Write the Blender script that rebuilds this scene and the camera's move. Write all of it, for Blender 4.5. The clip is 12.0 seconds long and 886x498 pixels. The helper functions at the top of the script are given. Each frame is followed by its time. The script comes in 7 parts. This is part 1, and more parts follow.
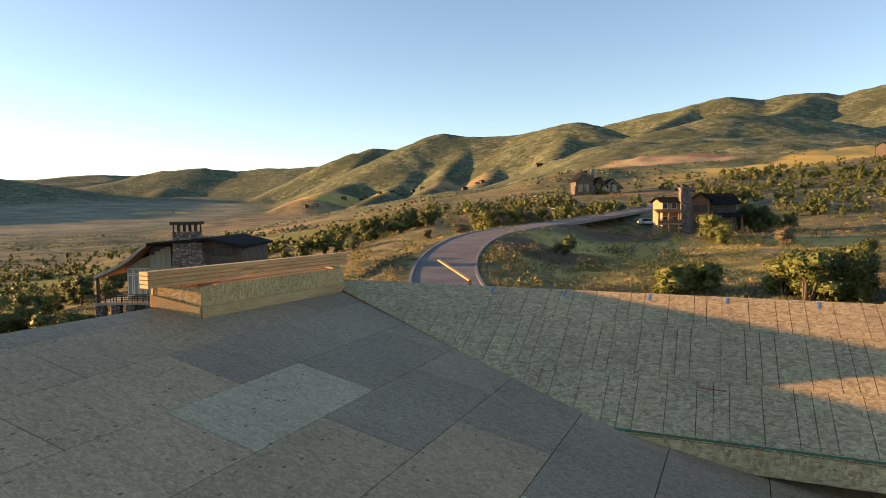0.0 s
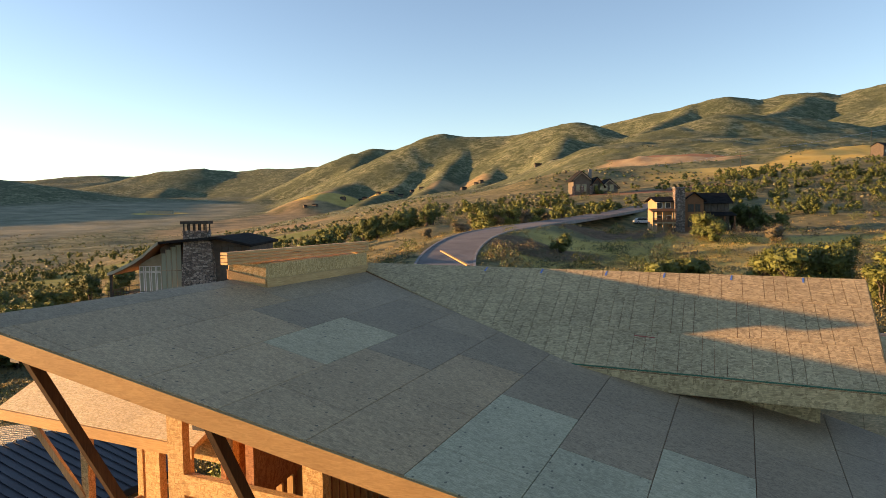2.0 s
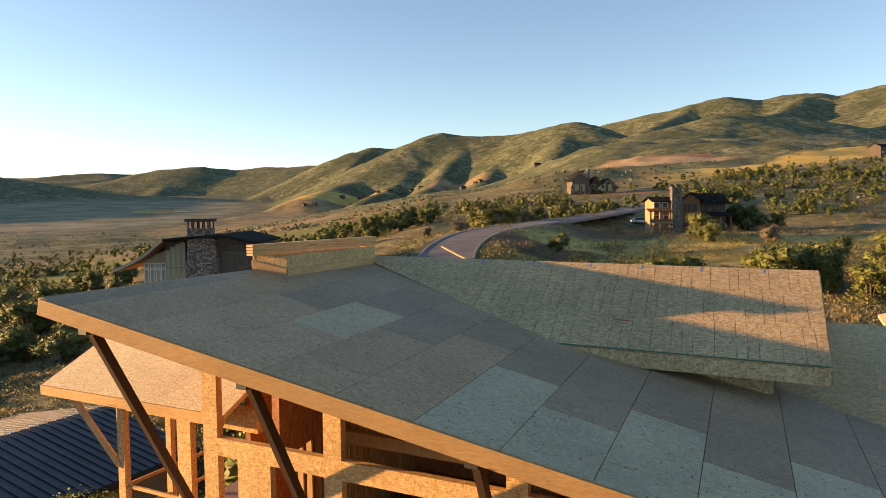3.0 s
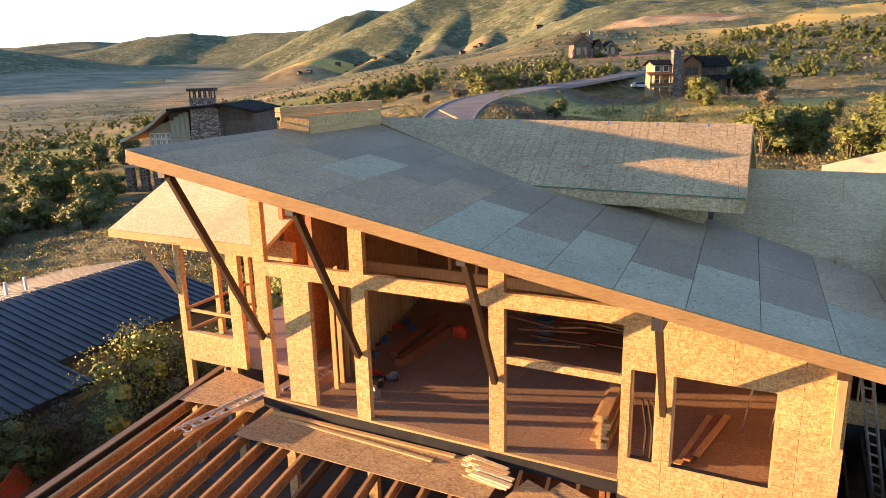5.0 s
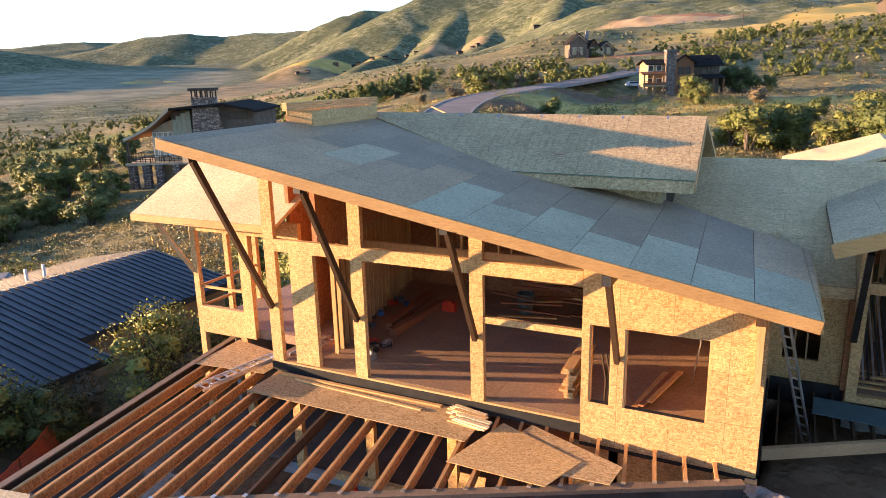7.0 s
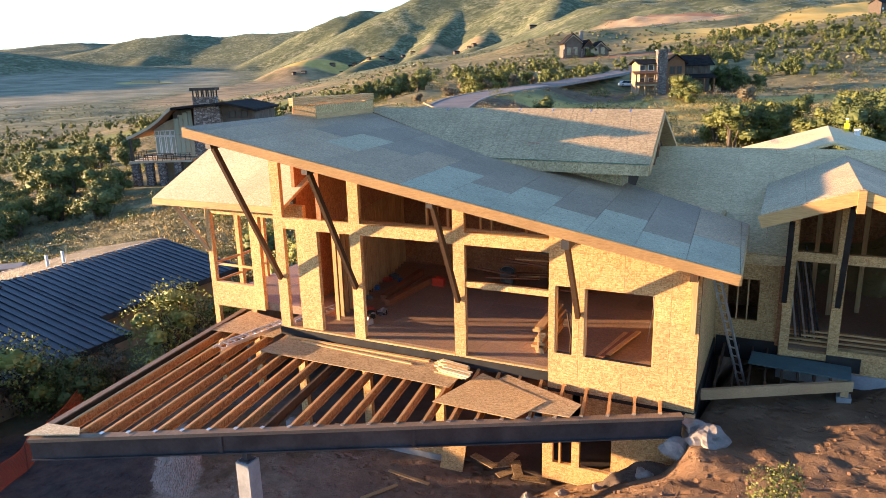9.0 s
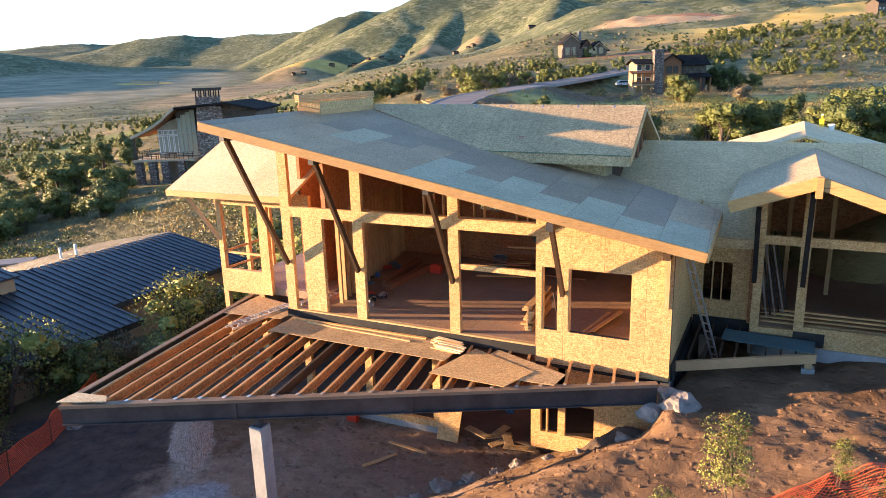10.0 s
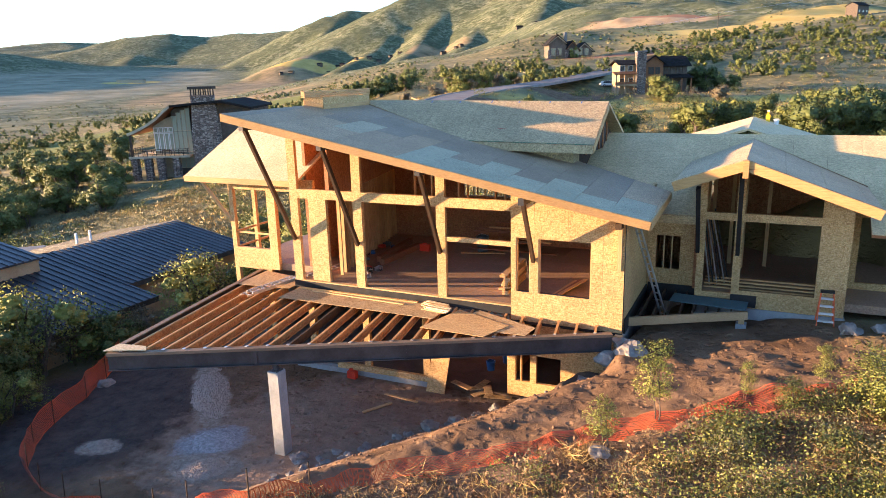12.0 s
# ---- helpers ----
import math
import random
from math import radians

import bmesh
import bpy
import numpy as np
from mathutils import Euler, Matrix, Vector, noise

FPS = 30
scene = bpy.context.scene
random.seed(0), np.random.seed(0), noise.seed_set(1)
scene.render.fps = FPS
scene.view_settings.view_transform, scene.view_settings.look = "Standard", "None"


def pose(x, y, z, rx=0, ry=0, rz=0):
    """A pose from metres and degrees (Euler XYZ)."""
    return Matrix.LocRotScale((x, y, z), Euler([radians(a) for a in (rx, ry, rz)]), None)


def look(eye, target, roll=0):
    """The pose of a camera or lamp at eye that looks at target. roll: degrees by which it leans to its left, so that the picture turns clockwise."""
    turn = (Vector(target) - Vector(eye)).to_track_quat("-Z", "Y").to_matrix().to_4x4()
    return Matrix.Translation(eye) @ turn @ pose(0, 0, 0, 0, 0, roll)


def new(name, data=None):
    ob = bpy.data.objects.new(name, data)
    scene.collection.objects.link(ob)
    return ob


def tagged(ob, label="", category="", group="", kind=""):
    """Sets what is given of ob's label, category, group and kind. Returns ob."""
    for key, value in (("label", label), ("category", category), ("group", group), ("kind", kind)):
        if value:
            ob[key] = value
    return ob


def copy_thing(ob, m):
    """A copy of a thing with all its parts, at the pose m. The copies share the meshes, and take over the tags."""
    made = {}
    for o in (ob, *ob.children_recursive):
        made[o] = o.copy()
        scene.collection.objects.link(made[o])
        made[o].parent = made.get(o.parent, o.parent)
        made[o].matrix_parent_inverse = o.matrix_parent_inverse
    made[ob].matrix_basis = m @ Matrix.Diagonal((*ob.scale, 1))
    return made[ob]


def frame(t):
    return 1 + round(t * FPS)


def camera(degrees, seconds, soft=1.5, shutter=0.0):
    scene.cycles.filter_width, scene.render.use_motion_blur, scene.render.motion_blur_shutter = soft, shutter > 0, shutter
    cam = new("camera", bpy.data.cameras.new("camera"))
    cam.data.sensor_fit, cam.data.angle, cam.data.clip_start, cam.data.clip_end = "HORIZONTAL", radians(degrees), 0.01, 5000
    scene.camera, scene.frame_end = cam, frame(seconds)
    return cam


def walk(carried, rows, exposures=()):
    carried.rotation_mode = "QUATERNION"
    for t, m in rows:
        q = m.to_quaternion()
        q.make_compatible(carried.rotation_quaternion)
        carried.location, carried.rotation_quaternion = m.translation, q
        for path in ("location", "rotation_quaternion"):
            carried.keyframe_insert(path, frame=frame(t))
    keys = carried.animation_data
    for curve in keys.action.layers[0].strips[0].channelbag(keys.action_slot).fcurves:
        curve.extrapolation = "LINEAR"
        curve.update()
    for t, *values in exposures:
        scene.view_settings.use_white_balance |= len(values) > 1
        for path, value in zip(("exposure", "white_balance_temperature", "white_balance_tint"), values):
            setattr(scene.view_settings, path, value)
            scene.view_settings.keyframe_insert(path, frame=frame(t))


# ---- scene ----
cam = camera(65.6, 12.0, soft=0.8)
PATH = [
    (0, (8.581, -5.35, 8.619), (7.671, -3.573, 8.504), -0.8),
    (0.5, (8.982, -6.178, 8.593), (8.072, -4.4, 8.479), -0.8),
    (1, (9.284, -6.92, 8.569), (8.375, -5.142, 8.454), -0.8),
    (1.5, (9.683, -7.763, 8.555), (8.775, -5.985, 8.44), -0.8),
    (2, (10.129, -8.625, 8.54), (9.221, -6.846, 8.425), -0.9),
    (2.5, (10.539, -9.451, 8.51), (9.632, -7.672, 8.396), -0.9),
    (2.7, (10.67, -9.763, 8.51), (9.764, -7.984, 8.395), -0.8),
    (4.3, (12.041, -12.375, 8.484), (11.138, -10.612, 8.204), -1.0),
    (4.5, (12.185, -12.667, 8.492), (11.287, -10.915, 8.138), -1.1),
    (5, (12.527, -13.296, 8.49), (11.641, -11.571, 7.999), -1.4),
    (5.5, (12.878, -13.883, 8.481), (11.994, -12.157, 7.988), -1.3),
    (6, (13.23, -14.402, 8.454), (12.347, -12.676, 7.962), -1.4),
    (6.5, (13.558, -14.867, 8.435), (12.676, -13.141, 7.943), -1.5),
    (7, (13.896, -15.354, 8.436), (13.015, -13.627, 7.945), -1.5),
    (9, (15.465, -17.821, 8.364), (14.591, -16.09, 7.873), -1.6),
    (9.5, (15.9, -18.568, 8.333), (15.027, -16.837, 7.842), -1.7),
    (10, (16.353, -19.326, 8.29), (15.48, -17.595, 7.8), -1.7),
    (10.5, (16.765, -20.155, 8.273), (15.894, -18.422, 7.782), -1.6),
    (11, (17.177, -20.998, 8.261), (16.324, -19.257, 7.77), -1.5),
    (11.5, (17.581, -21.835, 8.266), (16.739, -20.089, 7.775), -1.5),
    (12, (17.986, -22.684, 8.261), (17.144, -20.937, 7.77), -1.5),
]
EXPOSURES = [(0, 1.58, 10300, 22), (4.2, 1.5, 10100, 22), (4.6, 1.54, 9700, 23), (5.0, 2.18, 8650, 26), (5.6, 2.4, 8250, 26), (7.0, 2.26, 7750, 23), (9.0, 2.36, 7350, 19), (12.0, 2.46, 7200, 19)]
walk(cam, [(t, look(eye, target, roll)) for t, eye, target, roll in PATH], EXPOSURES)

# ---- light ----
SUN_AZ, SUN_EL = math.atan2(-0.939, -0.343), radians(6.6)
world = bpy.data.worlds.new("world")
scene.world = world
world.use_nodes = True
wn = world.node_tree
sky = wn.nodes.new("ShaderNodeTexSky")
sky.sky_type = "NISHITA"
sky.sun_disc = False
sky.sun_elevation = SUN_EL
sky.sun_rotation = SUN_AZ
sky.altitude = 2000
sky.air_density, sky.dust_density, sky.ozone_density = 1.0, 0.6, 3.1
wn.links.new(sky.outputs[0], wn.nodes["Background"].inputs[0])
wn.nodes["Background"].inputs[1].default_value = 0.15
sun = new("sun", bpy.data.lights.new("sun", "SUN"))
sun.data.energy, sun.data.angle, sun.data.color = 4.4, radians(0.55), (1.0, 0.70, 0.42)
sun.matrix_world = look((0, 0, 50), (0.939 * 50, 0.343 * 50, 50 - 50 * math.tan(SUN_EL)))

# ---- materials ----


def material(name, rough=0.8, metal=0.0, spec=0.3):
    m = bpy.data.materials.new(name)
    m.use_nodes = True
    b = m.node_tree.nodes["Principled BSDF"]
    b.inputs["Roughness"].default_value = rough
    b.inputs["Metallic"].default_value = metal
    b.inputs["Specular IOR Level"].default_value = spec
    return m, m.node_tree, b


def node(t, kind, **kw):
    n = t.nodes.new("ShaderNode" + kind)
    for k, v in kw.items():
        n.inputs[k.replace("_", " ")].default_value = v
    return n


def coords(t, scale=(1, 1, 1), turn=(0, 0, 0), source="Object"):
    c = t.nodes.new("ShaderNodeTexCoord")
    m = t.nodes.new("ShaderNodeMapping")
    m.inputs["Scale"].default_value = scale
    m.inputs["Rotation"].default_value = turn
    t.links.new(c.outputs[source], m.inputs[0])
    return m.outputs[0]


def ramp(t, fac, stops):
    r = t.nodes.new("ShaderNodeValToRGB")
    e = r.color_ramp.elements
    while len(e) < len(stops):
        e.new(0.5)
    for el, (p, c) in zip(e, stops):
        el.position, el.color = p, (*c, 1)
    t.links.new(fac, r.inputs[0])
    return r.outputs[0]


def mixed(t, a, b, fac, mode="MIX"):
    m = t.nodes.new("ShaderNodeMix")
    m.data_type, m.blend_type = "RGBA", mode
    for v, s in ((fac, m.inputs[0]), (a, m.inputs[6]), (b, m.inputs[7])):
        if isinstance(v, (int, float)):
            s.default_value = v
        elif isinstance(v, tuple):
            s.default_value = (*v, 1)
        else:
            t.links.new(v, s)
    return m.outputs[2]


def bumped(t, b, height, strength=0.3, distance=0.01):
    n = t.nodes.new("ShaderNodeBump")
    n.inputs["Strength"].default_value = strength
    n.inputs["Distance"].default_value = distance
    t.links.new(height, n.inputs["Height"])
    t.links.new(n.outputs[0], b.inputs["Normal"])


def noisy(t, v, scale, detail=4.0, rough=0.55, distort=0.0):
    n = node(t, "TexNoise", Scale=scale, Detail=detail, Roughness=rough, Distortion=distort)
    t.links.new(v, n.inputs["Vector"])
    return n.outputs["Fac"]


def by_piece(t, lo, hi):
    o = t.nodes.new("ShaderNodeObjectInfo")
    m = t.nodes.new("ShaderNodeMapRange")
    m.inputs[3].default_value, m.inputs[4].default_value = lo, hi
    t.links.new(o.outputs["Random"], m.inputs[0])
    c = t.nodes.new("ShaderNodeCombineColor")
    for k in range(3):
        t.links.new(m.outputs[0], c.inputs[k])
    return c.outputs[0]


def osb(name, dark, mid, light, flake=14.0, rough=0.75, spots=0.0, pieces=(0.85, 1.1), spec=0.3):
    """Oriented strand board: overlapping flakes, blotches and weathering."""
    m, t, b = material(name, rough, 0.0, spec)
    v = coords(t)
    wob = noisy(t, v, 9, 2)
    lays = []
    for sc in ((0.42, 1.0, 1.0), (1.0, 1.0, 0.42)):
        vo = node(t, "TexVoronoi", Scale=flake, Randomness=1.0)
        t.links.new(mixed(t, coords(t, sc), wob, 0.07), vo.inputs["Vector"])
        lays.append(vo.outputs["Color"])
    lay = mixed(t, lays[0], lays[1], ramp(t, noisy(t, v, 7.0, 2), [(0.49, (0, 0, 0)), (0.51, (1, 1, 1))]))
    sep = t.nodes.new("ShaderNodeSeparateColor")
    t.links.new(lay, sep.inputs[0])
    col = ramp(t, sep.outputs[0], [(0.0, dark), (0.45, mid), (1.0, light)])
    fine = noisy(t, coords(t, (3, 22, 22)), 3.0, 5)
    col = mixed(t, col, ramp(t, fine, [(0.3, (0.5,) * 3), (0.7, (1.18,) * 3)]), 0.75, "MULTIPLY")
    big = noisy(t, v, 0.55, 5, 0.6)
    col = mixed(t, col, ramp(t, big, [(0.3, (0.78, 0.76, 0.74)), (0.65, (1.08, 1.06, 1.03))]), 0.7, "MULTIPLY")
    if spots:
        sp = node(t, "TexVoronoi", Scale=7.5, Randomness=1.0)
        t.links.new(coords(t, (1, 0.55, 1)), sp.inputs["Vector"])
        col = mixed(t, col, (0.05, 0.04, 0.03), ramp(t, sp.outputs["Distance"], [(0.09, (spots,) * 3), (0.15, (0, 0, 0))]))
    col = mixed(t, col, by_piece(t, *pieces), 1.0, "MULTIPLY")
    t.links.new(col, b.inputs["Base Color"])
    bumped(t, b, sep.outputs[0], 0.45, 0.006)
    return m


def lumber(name, dark, light, axis=0, rough=0.65):
    m, t, b = material(name, rough)
    sc = [9, 9, 9]
    sc[axis] = 0.7
    v = coords(t, tuple(sc))
    g = noisy(t, v, 3.5, 7, 0.6, 1.2)
    col = ramp(t, g, [(0.3, dark), (0.7, light)])
    big = noisy(t, coords(t), 0.8, 4)
    col = mixed(t, col, ramp(t, big, [(0.3, (0.75, 0.7, 0.66)), (0.7, (1.1, 1.08, 1.05))]), 0.7, "MULTIPLY")
    kn = node(t, "TexVoronoi", Scale=1.6)
    t.links.new(coords(t, tuple(0.35 * s for s in sc)), kn.inputs["Vector"])
    col = mixed(t, col, tuple(0.35 * c for c in dark), ramp(t, kn.outputs["Distance"], [(0.05, (0.8,) * 3), (0.12, (0, 0, 0))]))
    col = mixed(t, col, by_piece(t, 0.85, 1.15), 1.0, "MULTIPLY")
    t.links.new(col, b.inputs["Base Color"])
    bumped(t, b, g, 0.2, 0.003)
    return m


def masonry(name, dark, mid, light, size=0.35):
    """Rubble stone: cells of their own tone with dark recessed joints."""
    m, t, b = material(name, 0.9)
    v = coords(t, (1 / size, 1 / size, 2.1 / size))
    c = node(t, "TexVoronoi", Scale=1.0, Randomness=0.9)
    e = node(t, "TexVoronoi", Scale=1.0, Randomness=0.9)
    e.feature = "DISTANCE_TO_EDGE"
    t.links.new(v, c.inputs["Vector"])
    t.links.new(v, e.inputs["Vector"])
    sep = t.nodes.new("ShaderNodeSeparateColor")
    t.links.new(c.outputs["Color"], sep.inputs[0])
    col = ramp(t, sep.outputs[0], [(0.0, dark), (0.5, mid), (1.0, light)])
    col = mixed(t, col, ramp(t, noisy(t, coords(t), 8, 6), [(0.25, (0.7,) * 3), (0.75, (1.2,) * 3)]), 0.8, "MULTIPLY")
    joint = ramp(t, e.outputs["Distance"], [(0.02, (1, 1, 1)), (0.09, (0, 0, 0))])
    t.links.new(mixed(t, col, (0.05, 0.045, 0.04), joint), b.inputs["Base Color"])
    bumped(t, b, ramp(t, e.outputs["Distance"], [(0.0, (0, 0, 0)), (0.15, (1, 1, 1))]), 0.8, 0.05)
    return m


def plain(name, a, b2, scale=3.0, rough=0.8, metal=0.0, bump=0.15, spec=0.3):
    m, t, b = material(name, rough, metal, spec)
    v = coords(t)
    n1, n2 = noisy(t, v, scale, 6), noisy(t, v, scale * 9, 4)
    col = mixed(t, ramp(t, n1, [(0.3, a), (0.7, b2)]), ramp(t, n2, [(0.2, (0.8,) * 3), (0.8, (1.15,) * 3)]), 0.7, "MULTIPLY")
    t.links.new(col, b.inputs["Base Color"])
    bumped(t, b, n2, bump, 0.01)
    return m


OSB_TAN = osb("osb_roof_tan", (0.44, 0.271, 0.146), (0.535, 0.338, 0.184), (0.62, 0.400, 0.223), flake=24, rough=0.6, spots=0.75, pieces=(0.9, 1.08), spec=0.35)
OSB_PALE = osb("osb_roof_pale", (0.46, 0.356, 0.205), (0.54, 0.418, 0.248), (0.62, 0.484, 0.295), flake=24, rough=0.6, spots=0.75, pieces=(0.95, 1.05), spec=0.35)
OSB_GREY = osb("osb_roof_grey", (0.30, 0.205, 0.124), (0.38, 0.263, 0.161), (0.445, 0.314, 0.195), flake=30, rough=0.6, pieces=(0.9, 1.08), spec=0.35)
OSB_TEAL = osb("osb_roof_teal", (0.416, 0.362, 0.228), (0.484, 0.419, 0.267), (0.551, 0.478, 0.310), flake=24, rough=0.6, spots=0.75, pieces=(0.95, 1.05), spec=0.35)
OSB_DORM = osb("osb_dormer", (0.338, 0.239, 0.128), (0.487, 0.356, 0.195), (0.628, 0.473, 0.270), flake=26, rough=0.6, pieces=(0.97, 1.03), spec=0.35)
OSB_BACK = osb("osb_back_roof", (0.55, 0.400, 0.214), (0.67, 0.494, 0.270), (0.78, 0.590, 0.334), flake=26, rough=0.6, pieces=(0.92, 1.06), spec=0.35)
OSB_WALL = osb("osb_wall", (0.44, 0.25, 0.10), (0.60, 0.375, 0.165), (0.73, 0.49, 0.245), flake=34, pieces=(0.92, 1.07))
OSB_FRESH = osb("osb_fresh", (0.58, 0.44, 0.24), (0.70, 0.55, 0.33), (0.80, 0.66, 0.43), flake=34, pieces=(0.92, 1.06))
OSB_DECK = osb("osb_deck", (0.35, 0.21, 0.095), (0.51, 0.34, 0.17), (0.63, 0.44, 0.245), flake=22)
# board of inner faces and undersides, indoor shade put into its red-brown
OSB_SHADE = osb("osb_inside_shade", (0.27, 0.105, 0.045), (0.36, 0.15, 0.068), (0.45, 0.205, 0.10), flake=18)
FLOOR_OSB = osb("subfloor", (0.285, 0.178, 0.116), (0.335, 0.213, 0.14), (0.385, 0.25, 0.168), flake=30, rough=0.6)
WOOD = lumber("framing_lumber", (0.42, 0.25, 0.11), (0.64, 0.43, 0.22), 2)
WOOD_Y = lumber("framing_lumber_long", (0.44, 0.24, 0.10), (0.66, 0.42, 0.20), 1)
GLULAM = lumber("fascia_lumber", (0.43, 0.24, 0.095), (0.62, 0.385, 0.165), 0)
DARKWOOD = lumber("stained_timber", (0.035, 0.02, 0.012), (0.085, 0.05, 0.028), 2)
STEEL = plain("primed_steel", (0.035, 0.036, 0.04), (0.075, 0.075, 0.08), 1.5, 0.5, 0.4)
MEMBRANE = plain("black_membrane", (0.012, 0.012, 0.012), (0.03, 0.03, 0.03), 2.0, 0.55)
CONCRETE = plain("concrete", (0.22, 0.235, 0.24), (0.34, 0.355, 0.36), 1.6, 0.85)
GALV = plain("galvanised_metal", (0.45, 0.46, 0.48), (0.7, 0.71, 0.72), 4, 0.35, 0.9)

# ---- building helpers ----


def mesh_of(name, bm):
    me = bpy.data.meshes.new(name)
    bm.normal_update()
    bm.to_mesh(me)
    bm.free()
    return me


def part(name, bm, mat, parent=None, label=""):
    ob = new(name, mesh_of(name, bm))
    ob.data.materials.append(mat)
    if parent:
        ob.parent = parent
    if label:
        tagged(ob, label)
    return ob


def thing(name, at, label, category, group="", kind=""):
    ob = new(name)
    ob.location = at
    ob.empty_display_size = 0.2
    tagged(ob, label, category, group, kind)
    return ob


def under(parent, *obs):
    """Parts built in world coordinates, hung under a thing that stands elsewhere."""
    for o in obs:
        o.parent = parent
        o.matrix_parent_inverse = Matrix.Translation(parent.location).inverted()
    return obs[0]


def solid(faces_bottom, faces_top):
    """A prism from two matching rings of points."""
    bm = bmesh.new()
    a = [bm.verts.new(p) for p in faces_bottom]
    b = [bm.verts.new(p) for p in faces_top]
    n = len(a)
    bm.faces.new(a[::-1])
    bm.faces.new(b)
    for i in range(n):
        bm.faces.new((a[i], a[(i + 1) % n], b[(i + 1) % n], b[i]))
    bmesh.ops.recalc_face_normals(bm, faces=bm.faces)
    return bm


def box(x0, x1, y0, y1, z0, z1):
    r = [(x0, y0), (x1, y0), (x1, y1), (x0, y1)]
    return solid([(x, y, z0) for x, y in r], [(x, y, z1) for x, y in r])


def stick(p, q, w, h, up=(0, 0, 1), bevel=0.0):
    """A bar from p to q, w wide and h deep, its top face on the line from p to q lifted by nothing: centred."""
    p, q = Vector(p), Vector(q)
    d = (q - p).normalized()
    s = d.cross(Vector(up)).normalized()
    u = s.cross(d)
    ring = [(-w / 2, -h / 2), (w / 2, -h / 2), (w / 2, h / 2), (-w / 2, h / 2)]
    bm = solid([p + s * a + u * b for a, b in ring], [q + s * a + u * b for a, b in ring])
    if bevel:
        bmesh.ops.bevel(bm, geom=bm.edges[:], offset=bevel, segments=1, affect="EDGES")
    return bm


def join(*bms):
    out = bmesh.new()
    for b in bms:
        me = bpy.data.meshes.new("tmp")
        b.to_mesh(me)
        b.free()
        out.from_mesh(me)
        bpy.data.meshes.remove(me)
    return out


def clip_poly(poly, window):
    """The part of a polygon inside a convex window, both anticlockwise in plan."""
    out = list(poly)
    for i, a in enumerate(window):
        b = window[(i + 1) % len(window)]
        side = lambda p: (b[0] - a[0]) * (p[1] - a[1]) - (b[1] - a[1]) * (p[0] - a[0])
        src, out = out, []
        for k, p in enumerate(src):
            q = src[(k + 1) % len(src)]
            sp, sq = side(p), side(q)
            if sp >= 0:
                out.append(p)
            if sp * sq < 0:
                f = sp / (sp - sq)
                out.append((p[0] + f * (q[0] - p[0]), p[1] + f * (q[1] - p[1])))
        if len(out) < 3:
            return []
    return out


def slab(poly, height, thick):
    """A sheet over a plan polygon, its top at height(x, y)."""
    return solid([(x, y, height(x, y) - thick) for x, y in poly], [(x, y, height(x, y)) for x, y in poly])


# ---- the house: roofs ----


def main_z(x, y=0):
    return 7.045 - 0.231 * x


def front_y(x):
    return -3.14 + 0.149 * (x + 0.28)


MAIN = [(-0.28, -3.14), (14.72, -0.9), (14.58, 4.75), (10.6, 6.0), (-0.5, 6.9)]
main_roof = thing("main_roof", (6, 2, main_z(6)), "large shed roof sheathed in weathered plywood panels over a timber fascia", "roof", kind="structure")
under(main_roof, part("roof_deck", slab(MAIN, lambda x, y: main_z(x) - 0.022, 0.10), OSB_SHADE))
for a, b, nm in ((MAIN[0], MAIN[1], "front_fascia"), (MAIN[1], MAIN[2], "side_fascia"), (MAIN[4], MAIN[0], "rake_fascia")):
    p, q = Vector((*a, main_z(a[0]) - 0.155)), Vector((*b, main_z(b[0]) - 0.155))
    under(main_roof, part(nm, stick(p, q, 0.09, 0.27), GLULAM))
TURN = radians(3.4)


def turned(u, v, px=6.16, py=0.0, angle=TURN):
    """A point of a sheathing grid that is laid askew to the house."""
    c, sn = math.cos(angle), math.sin(angle)
    return px + u * c - v * sn, py + u * sn + v * c


def sheathe(owner, name, edge, height, cells, px, py, angle, gap=0.006):
    """Lay sheets of a turned grid on a roof; cells: u0, u1, v0, v1, material."""
    for u0, u1, v0, v1, mat in cells:
        ring = [turned(u, v, px, py, angle) for u, v in ((u0 + gap, v0 + gap), (u1 - gap, v0 + gap), (u1 - gap, v1 - gap), (u0 + gap, v1 - gap))]
        poly = clip_poly(ring, edge)
        if poly:
            under(owner, part(name, slab(poly, height, 0.02), mat))


cells = []
for k in range(-7, 8):
    first = 1.25 if k % 2 == 0 else 0.02
    stops = [first + 2.44 * j for j in range(-3, 4)]
    if k == -4:
        stops[4:4] = [1.95]
    if k == 6:
        stops = [-6.0, -3.0, 1.1, 4.5, 7.0]
    stops.sort()
    for v0, v1 in zip(stops, stops[1:]):
        mid = 0.5 * (v0 + v1)
        if k >= 6:
            mat = OSB_TAN if mid > 1.0 else OSB_TEAL
        elif k >= 0:
            mat = OSB_TEAL if mid < (1.25 if k % 2 == 0 else 0.02) else OSB_GREY
        elif k == -3:
            mat = OSB_PALE if 0 < mid < 2.4 else OSB_TAN if mid < 0 else OSB_GREY
        elif k == -6 or k == -7:
            mat = OSB_GREY
        else:
            mat = OSB_GREY if mid > {-1: 2.5, -2: 1.2, -4: 1.2, -5: 2.5}[k] else OSB_TAN
        cells.append((1.212 * k, 1.212 * (k + 1), v0, v1, mat))
sheathe(main_roof, "panel", MAIN, lambda x, y: main_z(x), cells, 6.16, 0.0, TURN)

